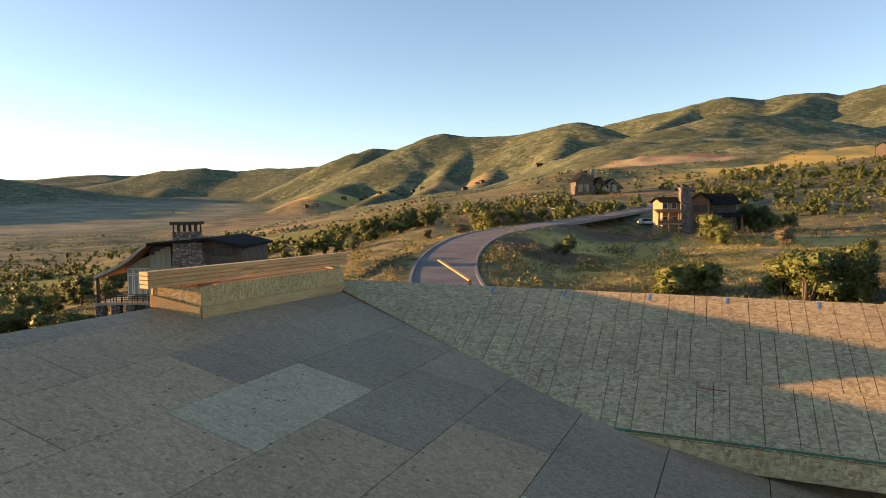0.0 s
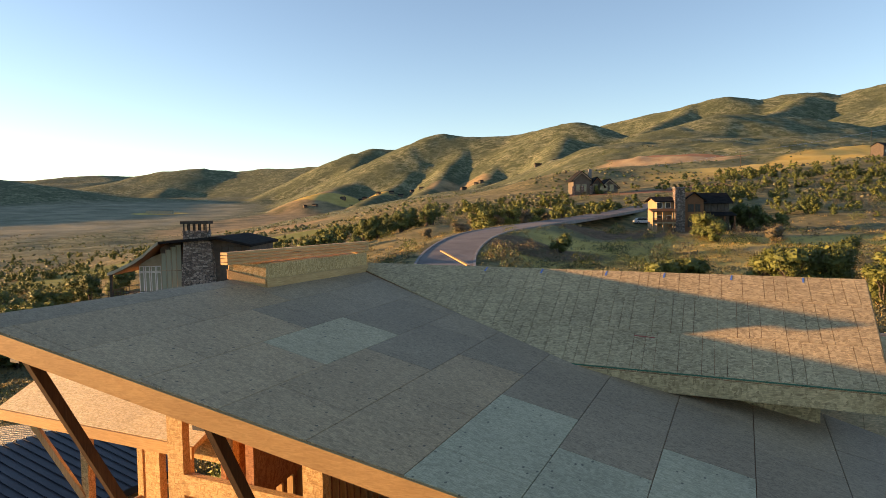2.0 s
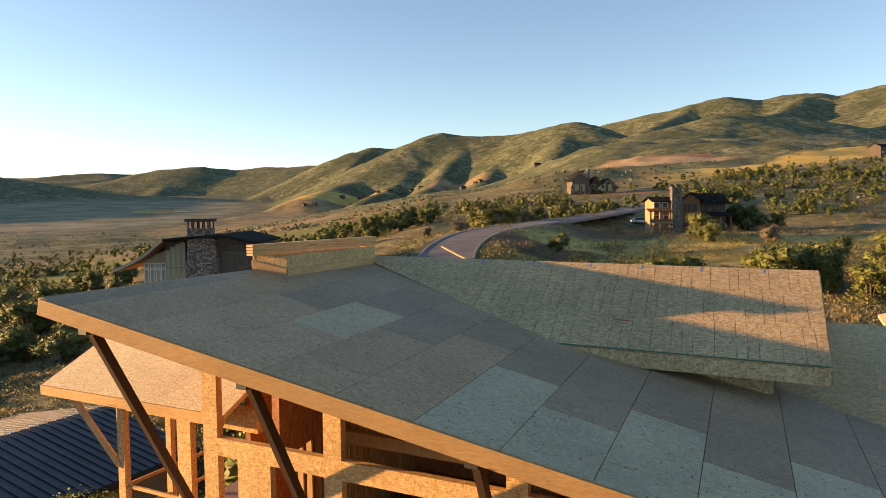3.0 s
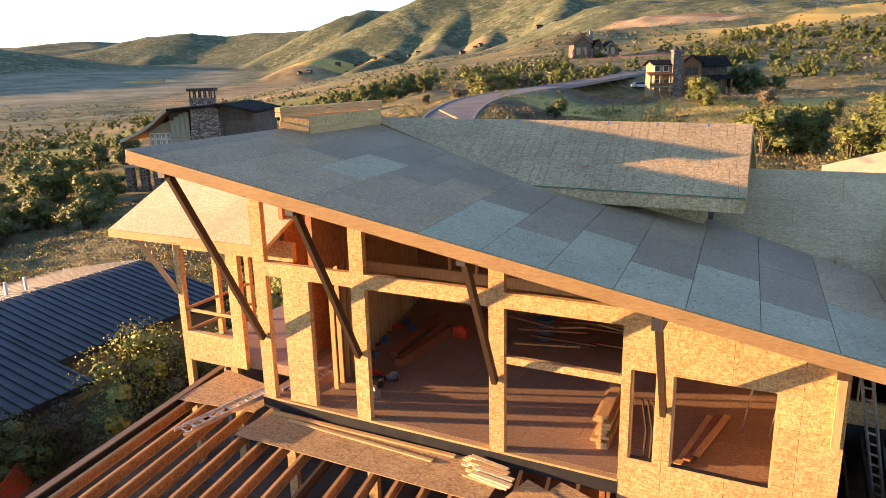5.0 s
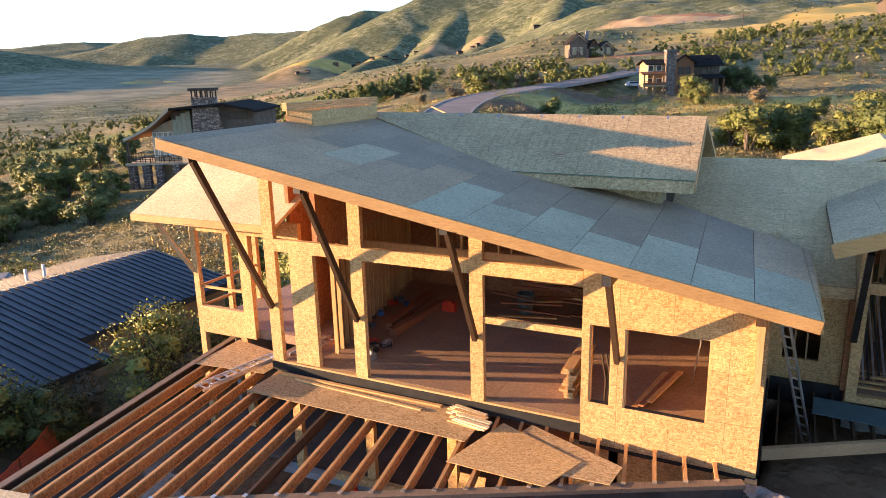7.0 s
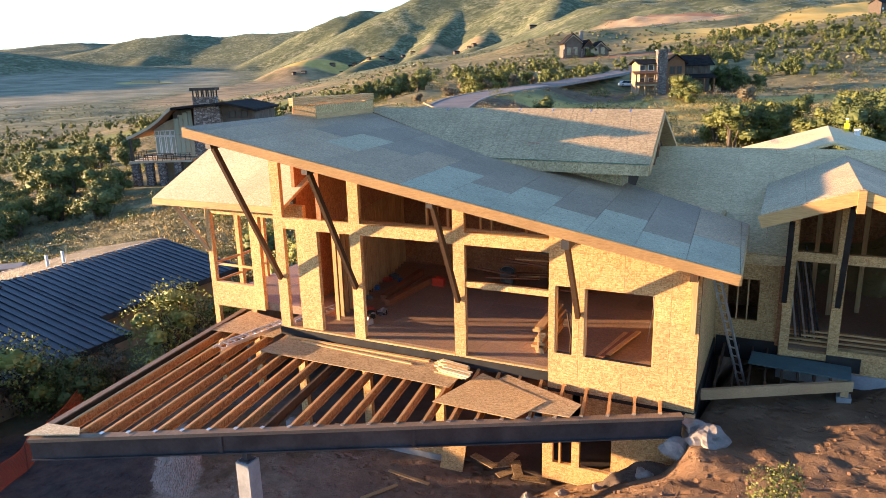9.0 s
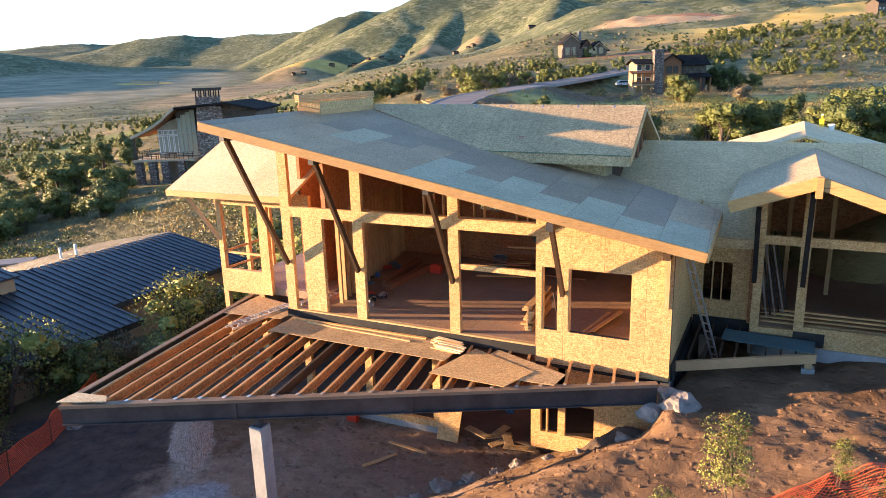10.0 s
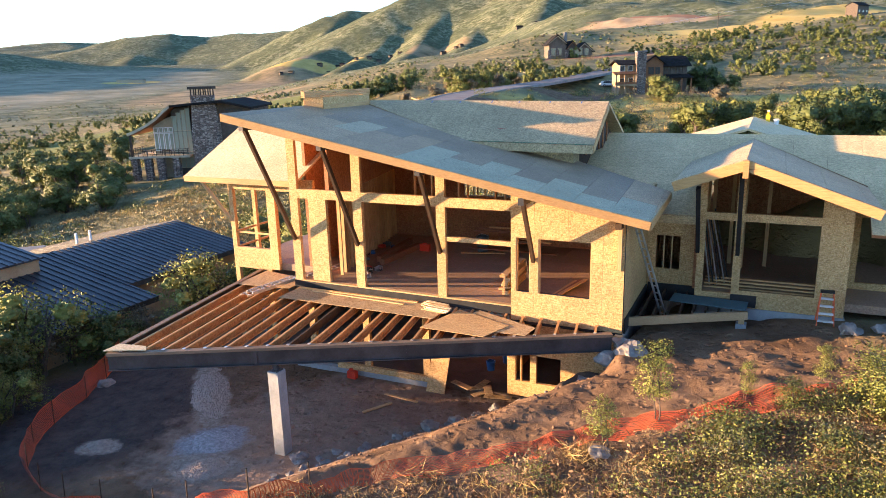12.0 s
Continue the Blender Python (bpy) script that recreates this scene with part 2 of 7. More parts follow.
# upper clerestory roof with strips of sheathing
DV, DL, DR, DT = Vector((-0.4, 6.46, 7.17)), Vector((6.35, 4.0, 5.60)), Vector((11.6, 4.47, 5.38)), Vector((11.45, 7.72, 7.0))
upper_roof = thing("upper_roof", (9, 6, 6), "raised clerestory roof sheathed in narrow strand board strips", "roof", kind="structure")


DORM = [(6.35, 4.0), (11.6, 4.47), (11.45, 7.72), (-0.4, 6.46)]
DORM_FIT = np.linalg.lstsq(np.array([(1, p.x, p.y) for p in (DV, DL, DR, DT)]), np.array([p.z for p in (DV, DL, DR, DT)]), rcond=None)[0]


def dorm_z(x, y):
    return float(DORM_FIT @ (1, x, y))


under(upper_roof, part("roof_deck", slab(DORM, lambda x, y: dorm_z(x, y) - 0.022, 0.10), OSB_SHADE))
cells = []
for v0, v1, start, widths in ((3.42, 4.50, 0.24, (0.22, 0.21, 0.42, 0.41)), (4.50, 5.69, 0.0, (0.21, 0.21, 0.43, 0.36)), (5.69, 6.9, 4.12, (0.24, 0.41, 0.41, 0.20)), (2.3, 3.42, 0.0, (0.41, 0.41, 0.2, 0.2))):
    u, k = start, 0
    if start > 4:
        cells.append((-0.5, start, v0, v1, OSB_DORM))
    while u < 12.5:
        cells.append((u, u + widths[k % 4], v0, v1, OSB_DORM))
        u, k = u + widths[k % 4], k + 1
sheathe(upper_roof, "strip", DORM, dorm_z, cells, 0.0, 0.0, math.atan(0.095), 0.0045)
# eave, rake and the low wall that carries the eave
a, b, c = [Vector((*p, dorm_z(*p) - 0.19)) for p in DORM[:3]]
under(upper_roof, part("eave_board", stick(a, b, 0.05, 0.32), OSB_DORM))
under(upper_roof, part("rake_board", stick(b, c, 0.05, 0.30), WOOD_Y))
under(upper_roof, part("back_slope", solid([(-0.4, 6.48, 7.0), (11.45, 7.74, 6.85), (11.5, 11.0, 5.3), (-0.4, 9.7, 5.3)], [(-0.4, 6.48, 7.13), (11.45, 7.74, 6.98), (11.5, 11.0, 5.42), (-0.4, 9.7, 5.42)]), OSB_DORM))
kick = [(6.2, 4.75), (10.6, 5.2), (10.6, 5.32), (6.2, 4.87)]
under(upper_roof, part("low_wall", solid([(x, y, main_z(x) - 0.1) for x, y in kick], [(x, y, dorm_z(x, y) - 0.1) for x, y in kick]), OSB_DORM))
# near-black rear wall and infill stand in for shade inside the gable end
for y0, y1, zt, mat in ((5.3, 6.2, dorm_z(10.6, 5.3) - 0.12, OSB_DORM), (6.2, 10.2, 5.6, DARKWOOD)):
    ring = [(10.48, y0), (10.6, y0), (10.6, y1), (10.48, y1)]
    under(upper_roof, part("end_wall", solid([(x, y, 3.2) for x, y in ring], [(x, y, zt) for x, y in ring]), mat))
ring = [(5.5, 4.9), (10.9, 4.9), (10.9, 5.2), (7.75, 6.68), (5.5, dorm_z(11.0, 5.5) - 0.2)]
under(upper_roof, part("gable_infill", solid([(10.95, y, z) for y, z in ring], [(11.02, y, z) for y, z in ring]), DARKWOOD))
for i in range(6):
    y = 5.6 + 0.75 * i
    z = min(dorm_z(11.0, y), 7.0 - 0.5 * (y - 7.75)) - 0.12
    under(upper_roof, part("rafter", stick((11.05, y, 4.9), (11.05, y, z - 0.08), 0.05, 0.09, (0, 1, 0)), OSB_SHADE))

CHALK = plain("blue_chalk", (0.05, 0.14, 0.42), (0.08, 0.20, 0.52), 8, 0.9)
for f in (0.3, 0.42, 0.55, 0.66, 0.78, 0.9):
    mx_, my_ = 11.45 * f, 6.5 + 1.22 * f
    pl = [(mx_, my_ - 0.2), (mx_ + 0.035, my_ - 0.2), (mx_ + 0.035, my_ - 0.03), (mx_, my_ - 0.03)]
    under(upper_roof, part("chalk_mark", slab(pl, lambda x, y: dorm_z(x, y) + 0.005, 0.004), CHALK))
GREENEDGE = plain("green_edge_paint", (0.03, 0.11, 0.06), (0.05, 0.16, 0.09), 6, 0.7)
under(upper_roof, part("painted_edge", slab([(6.35, 4.0), (11.6, 4.47), (11.6, 4.5), (6.35, 4.03)], lambda x, y: dorm_z(x, y) + 0.004, 0.012), GREENEDGE))
SPRAY = plain("red_spray_paint", (0.38, 0.07, 0.05), (0.5, 0.11, 0.08), 9, 0.8)
under(upper_roof, part("spray_mark", slab([(7.35, 5.05), (7.75, 5.06), (7.75, 5.085), (7.35, 5.075)], lambda x, y: dorm_z(x, y) + 0.005, 0.004), SPRAY))
rail_board = thing("guard_rail", (1.3, 10.33, 5.2), "orange framing board rising behind the roof ridge", "rail")
under(rail_board, part("rail", stick((1.3, 10.35, 6.82), (-1.62, 14.27, 6.99), 0.09, 0.045), GLULAM))
under(rail_board, part("post", box(1.26, 1.32, 10.3, 10.36, 4.9, 6.8), DARKWOOD))

# back roof over the rear wing, gable roof over the right bay
def back_z(x, y):
    return 5.45 - 0.49 * abs(y - 10.0)


back_roof = thing("back_roof", (18, 9, 4), "wide low rear roof sheathed in weathered grey strand board", "roof", kind="structure")
for nm, poly in (
    ("left_deck", [(9.0, 4.62), (14.95, 4.62), (14.95, 10.0), (9.0, 10.0)]), ("valley_deck", [(14.95, 4.62), (15.7, 4.62), (15.7, 8.4), (14.95, 7.9)]), ("valley_deck", [(14.95, 7.95), (17.25, 9.7), (17.25, 10.0), (14.95, 10.0)]),
    ("valley_deck", [(17.25, 9.7), (21.3, 6.8), (21.3, 10.0), (17.25, 10.0)]), ("right_deck", [(21.3, 4.2), (30, 4.2), (30, 10.0), (21.3, 10.0)]),
    ("back_slope", [(9.0, 10.0), (30, 10.0), (30, 15.5), (9.0, 15.5)]),
):
    under(back_roof, part(nm, slab(poly, lambda x, y: back_z(x, y) - 0.022, 0.1), OSB_SHADE))
    for k in range(-1, 9):
        for j in range(11):
            x0 = 9.0 + 2.44 * k + (1.22 if j % 2 else 0)
            y0 = 4.2 + 1.1 * j - (0.2 if j > 5 else 0)
            pl = clip_poly([(x0 + .004, y0 + .004), (x0 + 2.436, y0 + .004), (x0 + 2.436, y0 + 1.096), (x0 + .004, y0 + 1.096)], poly)
            if pl:
                under(back_roof, part("panel", slab(pl, back_z, 0.02), OSB_BACK))
under(back_roof, part("eave_board", box(14.0, 15.7, 4.57, 4.62, back_z(0, 4.62) - 0.34, back_z(0, 4.62) - 0.03), OSB_BACK))

GX, GZ = 17.25, 5.29


def gable_z(x, y=0):
    return GZ - 0.36 * abs(x - GX)


gable_roof = thing("gable_roof", (GX, 4, GZ), "front gable roof of strand board with thick timber barge boards", "roof", kind="structure")
for nm, poly in (("left_slope", [(14.95, 2.35), (GX, 2.25), (GX, 9.7), (14.95, 7.95)]), ("right_slope", [(GX, 2.25), (21.3, 2.35), (21.3, 6.8), (GX, 9.7)])):
    under(gable_roof, part(nm, slab(poly, lambda x, y: gable_z(x) - 0.022, 0.1), OSB_SHADE))
    for k in range(-2, 4):
        for j in range(4):
            x0, y0 = GX + 1.22 * k, 2.25 + 2.44 * j - (1.22 if k % 2 else 0)
            pl = clip_poly([(x0 + .004, y0 + .004), (x0 + 1.216, y0 + .004), (x0 + 1.216, y0 + 2.436), (x0 + .004, y0 + 2.436)], poly)
            if pl:
                under(gable_roof, part("panel", slab(pl, gable_z, 0.02), OSB_DORM if k < 0 else OSB_TAN))
for x in (14.95, 21.3):
    under(gable_roof, part("barge_board", stick((x, 2.3, gable_z(x) - 0.2), (GX, 2.2, GZ - 0.2), 0.09, 0.34), GLULAM))
for y0, y1 in ((2.4, 4.6), (4.62, 7.8)):
    under(gable_roof, part("eave_board", box(14.95, 15.0, y0, y1, gable_z(14.95) - 0.26, gable_z(14.95) - 0.03), OSB_DORM))
under(gable_roof, part("cheek", solid([(15.72, 4.38, 2.5), (15.8, 4.38, 2.5), (15.8, 8.2, 2.5), (15.72, 8.2, 2.5)], [(x, y, gable_z(x) - 0.13) for x, y in ((15.72, 4.38), (15.8, 4.38), (15.8, 8.2), (15.72, 8.2))]), OSB_WALL))
under(gable_roof, part("ridge_block", box(GX - 0.09, GX + 0.09, 2.1, 2.6, GZ - 0.62, GZ - 0.03), GLULAM))


def wing_z(x, y):
    return 4.03 + 0.485 * (y - 0.83)


WING = [(-6.57, 0.83), (-0.2, 0.83), (-0.2, 4.9), (-6.57, 4.9)]
wing_roof = thing("wing_roof", (-3, 3, 4), "small bright strand board roof over the side porch", "roof", kind="structure")
under(wing_roof, part("roof_deck", slab(WING, lambda x, y: wing_z(x, y) - 0.022, 0.1), OSB_FRESH))
for k in range(3):
    for j in range(5):
        x0, y0 = -6.57 + 2.44 * k - (1.22 if j % 2 else 0), 0.83 + 1.1 * j
        pl = clip_poly([(x0 + .003, y0 + .003), (x0 + 2.437, y0 + .003), (x0 + 2.437, y0 + 1.097), (x0 + .003, y0 + 1.097)], WING)
        if pl:
            under(wing_roof, part("panel", slab(pl, wing_z, 0.02), OSB_FRESH))
under(wing_roof, part("eave_board", box(-6.57, -0.2, 0.77, 0.83, 3.78, 4.02), GLULAM))
under(wing_roof, part("rake_board", stick((-6.57, 0.83, 3.9), (-6.57, 4.9, wing_z(0, 4.9) - 0.13), 0.05, 0.22), GLULAM))

# chimney curb standing on the roof's high side
curb = thing("roof_curb", (0.5, 4, 7), "open strand board curb box with a lumber stack on the roof", "roof curb")
CA, CB, CC, CD = Vector((0.32, 2.44, 0)), Vector((-0.52, 2.22, 0)), Vector((0.3, 6.3, 0)), Vector((-0.5, 6.5, 0))
for a, b, nm in ((CB, CA, "curb_end"), (CA, CC, "curb_side"), (CD, CB, "curb_side"), (CC, CD, "curb_end")):
    out = (b - a).normalized().cross(Vector((0, 0, 1)))
    ring = [a - out * 0.03, b - out * 0.03, b, a]
    under(curb, part(nm, solid([(p.x, p.y, main_z(p.x) - 0.02) for p in ring], [(p.x, p.y, 7.46) for p in ring]), OSB_WALL))
    ring = [a + out * 0.003, b + out * 0.003, b + out * 0.035, a + out * 0.035]
    under(curb, part("base_strip", solid([(p.x, p.y, main_z(p.x) - 0.02) for p in ring], [(p.x, p.y, main_z(p.x) + 0.17) for p in ring]), WOOD_Y))
under(curb, part("inner_board", solid([(CB.x + 0.05, CB.y + 0.9, 7.36), (CA.x - 0.05, CA.y + 0.7, 7.36), (CC.x - 0.05, CC.y - 0.1, 7.36), (CD.x + 0.05, CD.y - 0.1, 7.36)], [(CB.x + 0.05, CB.y + 0.9, 7.42), (CA.x - 0.05, CA.y + 0.7, 7.42), (CC.x - 0.05, CC.y - 0.1, 7.42), (CD.x + 0.05, CD.y - 0.1, 7.42)]), GLULAM))
for i in range(4):
    z = 7.487 + 0.068 * i
    stack = part("board", stick((-0.36, 1.95, z), (-0.12, 6.9, z), 0.2, 0.056 if i % 2 else 0.05), WOOD_Y)
    tagged(stack, "long pale framing board stacked on a roof curb", "board", "boards on the curb")

# ---- the house: walls and frame ----
facade = thing("wall_front", (7, 0, 0), "open timber front wall sheathed in bright strand board", "wall", kind="structure")


def wall_box(name, x0, x1, z0, z1, y0=-0.02, y1=0.14, mat=None, top=None, owner=None):
    if top:
        bm = solid([(x0, y0, z0), (x1, y0, z0), (x1, y1, z0), (x0, y1, z0)], [(x0, y0, top(x0)), (x1, y0, top(x1)), (x1, y1, top(x1)), (x0, y1, top(x0))])
    else:
        bm = box(x0, x1, y0, y1, z0, z1)
    return under(owner or facade, part(name, bm, mat or OSB_WALL))


def soffit(x):
    return main_z(x) - 0.125


for x0, x1 in ((0.06, 0.45), (3.13, 3.53), (6.80, 7.17)):
    wall_box("post", x0, x1, -0.06, 3.5)
    wall_box("upper_post", x0, x1, 3.87, 0, top=soffit)
wall_box("header", 0.06, 9.77, 3.5, 3.87, -0.024, 0.14)
wall_box("pier", 0.98, 1.83, 0.03, 3.5)
wall_box("rail", 7.17, 9.77, 2.2, 2.37, 0.0, 0.14)
for x0, x1 in ((0.0, 0.06), (0.45, 3.13), (3.53, 6.80), (7.17, 9.77)):
    wall_box("sill_plate", x0, x1, -0.06, -0.005, -0.03, 0.14, WOOD)
wall_box("membrane_strip", 0.0, 9.77, -0.38, -0.062, -0.03, 0.1, MEMBRANE)
# sheathed right part with two window openings, in sheets with open joints
for x0, x1, z0, z1 in ((9.77, 9.96, -0.55, 2.57), (10.5, 10.8, 0.56, 2.57), (12.7, 13.82, -0.55, 2.57), (9.96, 12.7, -0.55, 0.56)):
    wall_box("wall_core", x0 + 0.002, x1 - 0.002, z0, z1, 0.0, 0.14, MEMBRANE)
wall_box("wall_core", 9.77, 13.82, 2.57, 0, 0.0, 0.14, MEMBRANE, soffit)
SEAMS = (9.77, 10.65, 11.87, 13.09, 13.82)
for x0, x1 in zip(SEAMS, SEAMS[1:]):
    a0, a1 = x0 + 0.003, x1 - 0.003
    wall_box("sheet", a0, a1, 2.605, 0, -0.022, -0.001, None, soffit)
    for z0, z1 in ((-0.55, 0.657), (0.663, 1.877), (1.883, 2.6)):
        cells = [(a0, a1, z0, z1)]
        for ox0, ox1, oz0, oz1 in ((9.96, 10.5, 0.56, 2.57), (10.8, 12.7, 0.56, 2.57)):
            rest = []
            for b0, b1, c0, c1 in cells:
                u0, u1, w0, w1 = max(b0, ox0), min(b1, ox1), max(c0, oz0), min(c1, oz1)
                if u0 >= u1 or w0 >= w1:
                    rest.append((b0, b1, c0, c1))
                    continue
                rest += [(b0, u0, c0, c1), (u1, b1, c0, c1), (u0, u1, c0, w0), (u0, u1, w1, c1)]
            cells = [c for c in rest if c[1] - c[0] > 0.01 and c[3] - c[2] > 0.01]
        for b0, b1, c0, c1 in cells:
            wall_box("sheet", b0, b1, c0, c1, -0.022, -0.001)
wall_box("membrane_strip", 9.77, 13.82, -0.66, -0.55, -0.012, 0.1, MEMBRANE)
for x0, x1 in ((9.96, 10.5), (10.8, 12.7)):
    for xa in (x0, x1 - 0.04):
        wall_box("window_stud", xa, xa + 0.04, 0.56, 2.57, 0.0, 0.16, WOOD)
side = thing("wall_side", (13.8, 2, 0), "strand board side wall of the main block", "wall", kind="structure")
# stretch behind the recess wall is added to block sun from the left
ring = [(13.70, 0.14), (13.82, 0.14), (13.82, 8.9), (13.70, 8.9)]
under(side, part("sheathing", solid([(x, y, -0.6) for x, y in ring], [(x, y, soffit(x)) for x, y in ring]), OSB_WALL))
recess = thing("wall_recess", (15, 4.7, 0), "strand board wall of the recessed entry with a window", "wall", kind="structure")
for x0, x1, z0, z1 in ((13.825, 14.15, -0.6, 2.8), (15.05, 15.75, -0.6, 2.8), (14.15, 15.05, -0.6, 0.6), (14.15, 15.05, 1.95, 2.8)):
    under(recess, part("sheathing", box(x0, x1, 4.7, 4.85, z0, z1), OSB_WALL))
for xs in (14.42, 14.72):
    under(recess, part("window_bar", box(xs, xs + 0.04, 4.74, 4.82, 0.6, 1.95), WOOD))
# gable bay
bay = thing("wall_bay", (18, 4.2, 0), "open gable bay framed in strand board posts", "wall", kind="structure")


def gable_soffit(x):
    return gable_z(x) - 0.125


for nm, x0, x1, z0, z1, tp in (
    ("post", 15.72, 15.98, 0.0, 0, gable_soffit), ("post", 17.0, 17.28, 0.0, 0, gable_soffit),
    ("header", 15.98, 17.0, 2.79, 3.07, None), ("header", 17.28, 19.78, 2.79, 3.08, None),
    ("pier", 19.78, 20.75, -0.5, 0, gable_soffit), ("sill_wall", 17.28, 19.78, -0.5, 0.16, None), ("sill_plate", 15.72, 17.28, -0.2, 0.0, None),
):
    wall_box(nm, x0, x1, z0, z1, 4.18, 4.36, OSB_WALL, tp, bay)
under(bay, part("membrane", box(17.0, 17.9, 4.14, 4.17, -0.45, 0.0), MEMBRANE))
under(bay, part("foundation", box(15.7, 20.8, 4.12, 4.4, -1.8, -0.505), CONCRETE))
under(bay, part("end_wall", box(20.6, 20.75, 4.37, 9.0, -0.5, 3.2), OSB_WALL))
for x0, x1, z0, z1 in ((20.9, 30, -0.5, 0.25), (20.9, 30, 2.75, 3.1), (20.9, 21.2, 0.25, 2.75), (22.7, 23.0, 0.25, 2.75), (25.4, 30, 0.25, 2.75)):
    under(bay, part("side_wall", box(x0, x1, 6.4, 6.55, z0, z1), OSB_WALL))


# dark timber braces
def brace(x, yt, zt, label="dark stained timber brace under the eave on a steel bracket"):
    bot, top = (x, -0.09, 1.75), (x, yt, zt)
    ob = thing("brace", bot, label, "brace", "braces under the eave")
    under(ob, part("strut", stick(bot, top, 0.12, 0.16), DARKWOOD))
    under(ob, part("outrigger", box(x - 0.1, x + 0.1, yt - 0.22, -0.03, zt, zt + 0.24), STEEL))
    return ob


for x in (0.26, 3.33, 6.98):
    brace(x, front_y(x) + 0.5, main_z(x) - 0.53)
brace(10.65, -1.25, main_z(10.65) - 0.57)
corner = thing("brace", (13.66, -0.1, 1.7), "timber brace at the corner of the block", "brace", "braces under the eave")
under(corner, part("strut", box(13.6, 13.74, -0.2, -0.03, 1.7, 3.2), WOOD))
under(corner, part("outrigger", box(13.55, 13.75, -0.45, -0.03, 3.2, 3.4), DARKWOOD))
for bx in (15.75, 17.14):
    ob = thing("brace", (bx, 4.1, 1.6), "black stained timber brace under the gable", "brace", "braces under the gable")
    under(ob, part("strut", stick((bx, 4.1, 1.55), (bx, 2.75, gable_z(bx) - 0.55), 0.14, 0.16), MEMBRANE))

# wing porch on the left
wing = thing("wall_wing", (-3, 1.7, 0), "open side porch framed in strand board and studs", "wall", kind="structure")
for nm, x0, x1, z0, z1, mat in (
    ("post", -4.75, -4.5, -4.6, 3.4, OSB_WALL), ("post", -2.55, -2.1, -0.3, 3.4, OSB_WALL), ("sill_wall", -4.5, -2.55, -0.35, 0.6, OSB_WALL),
    ("header", -4.75, 0.05, 3.4, 3.95, OSB_WALL), ("sill_plate", -4.5, -2.55, 0.6, 0.64, WOOD),
):
    under(wing, part(nm, box(x0, x1, 1.6, 1.78, z0, z1), mat))
under(wing, part("brace", stick((-4.68, 1.6, 1.9), (-5.9, 1.1, 3.85), 0.1, 0.14), WOOD))
for z in (0.6, 1.35):
    under(wing, part("rail", stick((-4.6, 1.75, z), (-4.6, 4.6, z), 0.06, 0.09), WOOD_Y))
under(wing, part("rail", stick((-4.6, 1.7, 1.35), (-2.5, 1.7, 1.35), 0.06, 0.09), GLULAM))
for y in (3.1, 4.6):
    under(wing, part("post", box(-4.7, -4.5, y, y + 0.16, -0.2, 3.6), OSB_WALL))
under(wing, part("stud_wall", box(-0.6, -0.45, 1.9, 9.0, 0.0, 6.7), OSB_SHADE))
under(wing, part("back_wall", box(-2.2, -0.6, 5.2, 5.35, 0.0, 4.0), OSB_SHADE))

# ---- floors ----
main_floor = tagged(part("floor", join(box(0.0, 13.7, 0.145, 9.5, -0.32, -0.018), box(-4.6, -0.004, 1.8, 9.5, -0.32, -0.018)), FLOOR_OSB), "dusty brown subfloor of the open main level", "floor", kind="structure")
tagged(part("floor", box(13.84, 15.7, 4.87, 9.5, -0.32, 0.0), FLOOR_OSB), "dusty brown subfloor behind the recessed wall", "floor", kind="structure")
tagged(part("floor", box(15.72, 27.0, 4.37, 13.6, -0.3, 0.0), FLOOR_OSB), "dusty brown subfloor of the gable bay", "floor", kind="structure")
# inner walls, their colour darkened for the shade indoors
inner = thing("wall_inner", (7, 9, 0), "inner stud walls and board partitions with shade in their dark colour", "wall", kind="structure")
under(inner, part("back_wall", box(-2.2, 4.0, 9.0, 9.15, 0.0, 6.0), OSB_SHADE))
under(inner, part("back_wall", box(4.0, 13.7, 9.0, 9.15, 0.0, 2.3), OSB_SHADE))
under(inner, part("bay_wall", box(15.7, 30, 13.6, 13.75, 0.0, 3.5), OSB_SHADE))
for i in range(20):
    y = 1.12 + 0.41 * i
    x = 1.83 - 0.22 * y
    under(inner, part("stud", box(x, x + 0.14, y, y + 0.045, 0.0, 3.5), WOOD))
under(inner, part("partition", solid([(1.72, 0.2, 3.5), (1.9, 0.2, 3.5), (-0.03, 9.0, 3.5), (-0.2, 9.0, 3.5)], [(1.72, 0.2, 6.4), (1.9, 0.2, 6.4), (-0.03, 9.0, 6.6), (-0.2, 9.0, 6.6)]), OSB_SHADE))
under(inner, part("partition_lower", solid([(1.30, 1.5, 0.0), (1.40, 1.5, 0.0), (-0.22, 9.0, 0.0), (-0.32, 9.0, 0.0)], [(1.30, 1.5, 3.5), (1.40, 1.5, 3.5), (-0.22, 9.0, 3.5), (-0.32, 9.0, 3.5)]), OSB_SHADE))
under(inner, part("recess_wall", box(13.75, 15.6, 8.0, 8.15, -0.3, 4.0), OSB_SHADE))
under(inner, part("bay_partition", box(15.6, 15.715, 4.4, 13.6, 0.0, 2.5), OSB_SHADE))

under(inner, part("inner_beam", box(1.3, 9.7, 3.0, 3.14, 2.95, 3.25), WOOD))
for i in range(13):
    x = 4.3 + 0.41 * i
    if i not in (4, 7, 8):
        under(inner, part("upper_stud", box(x, x + 0.045, 3.0, 3.14, 3.25, soffit(x) - 0.1), WOOD))

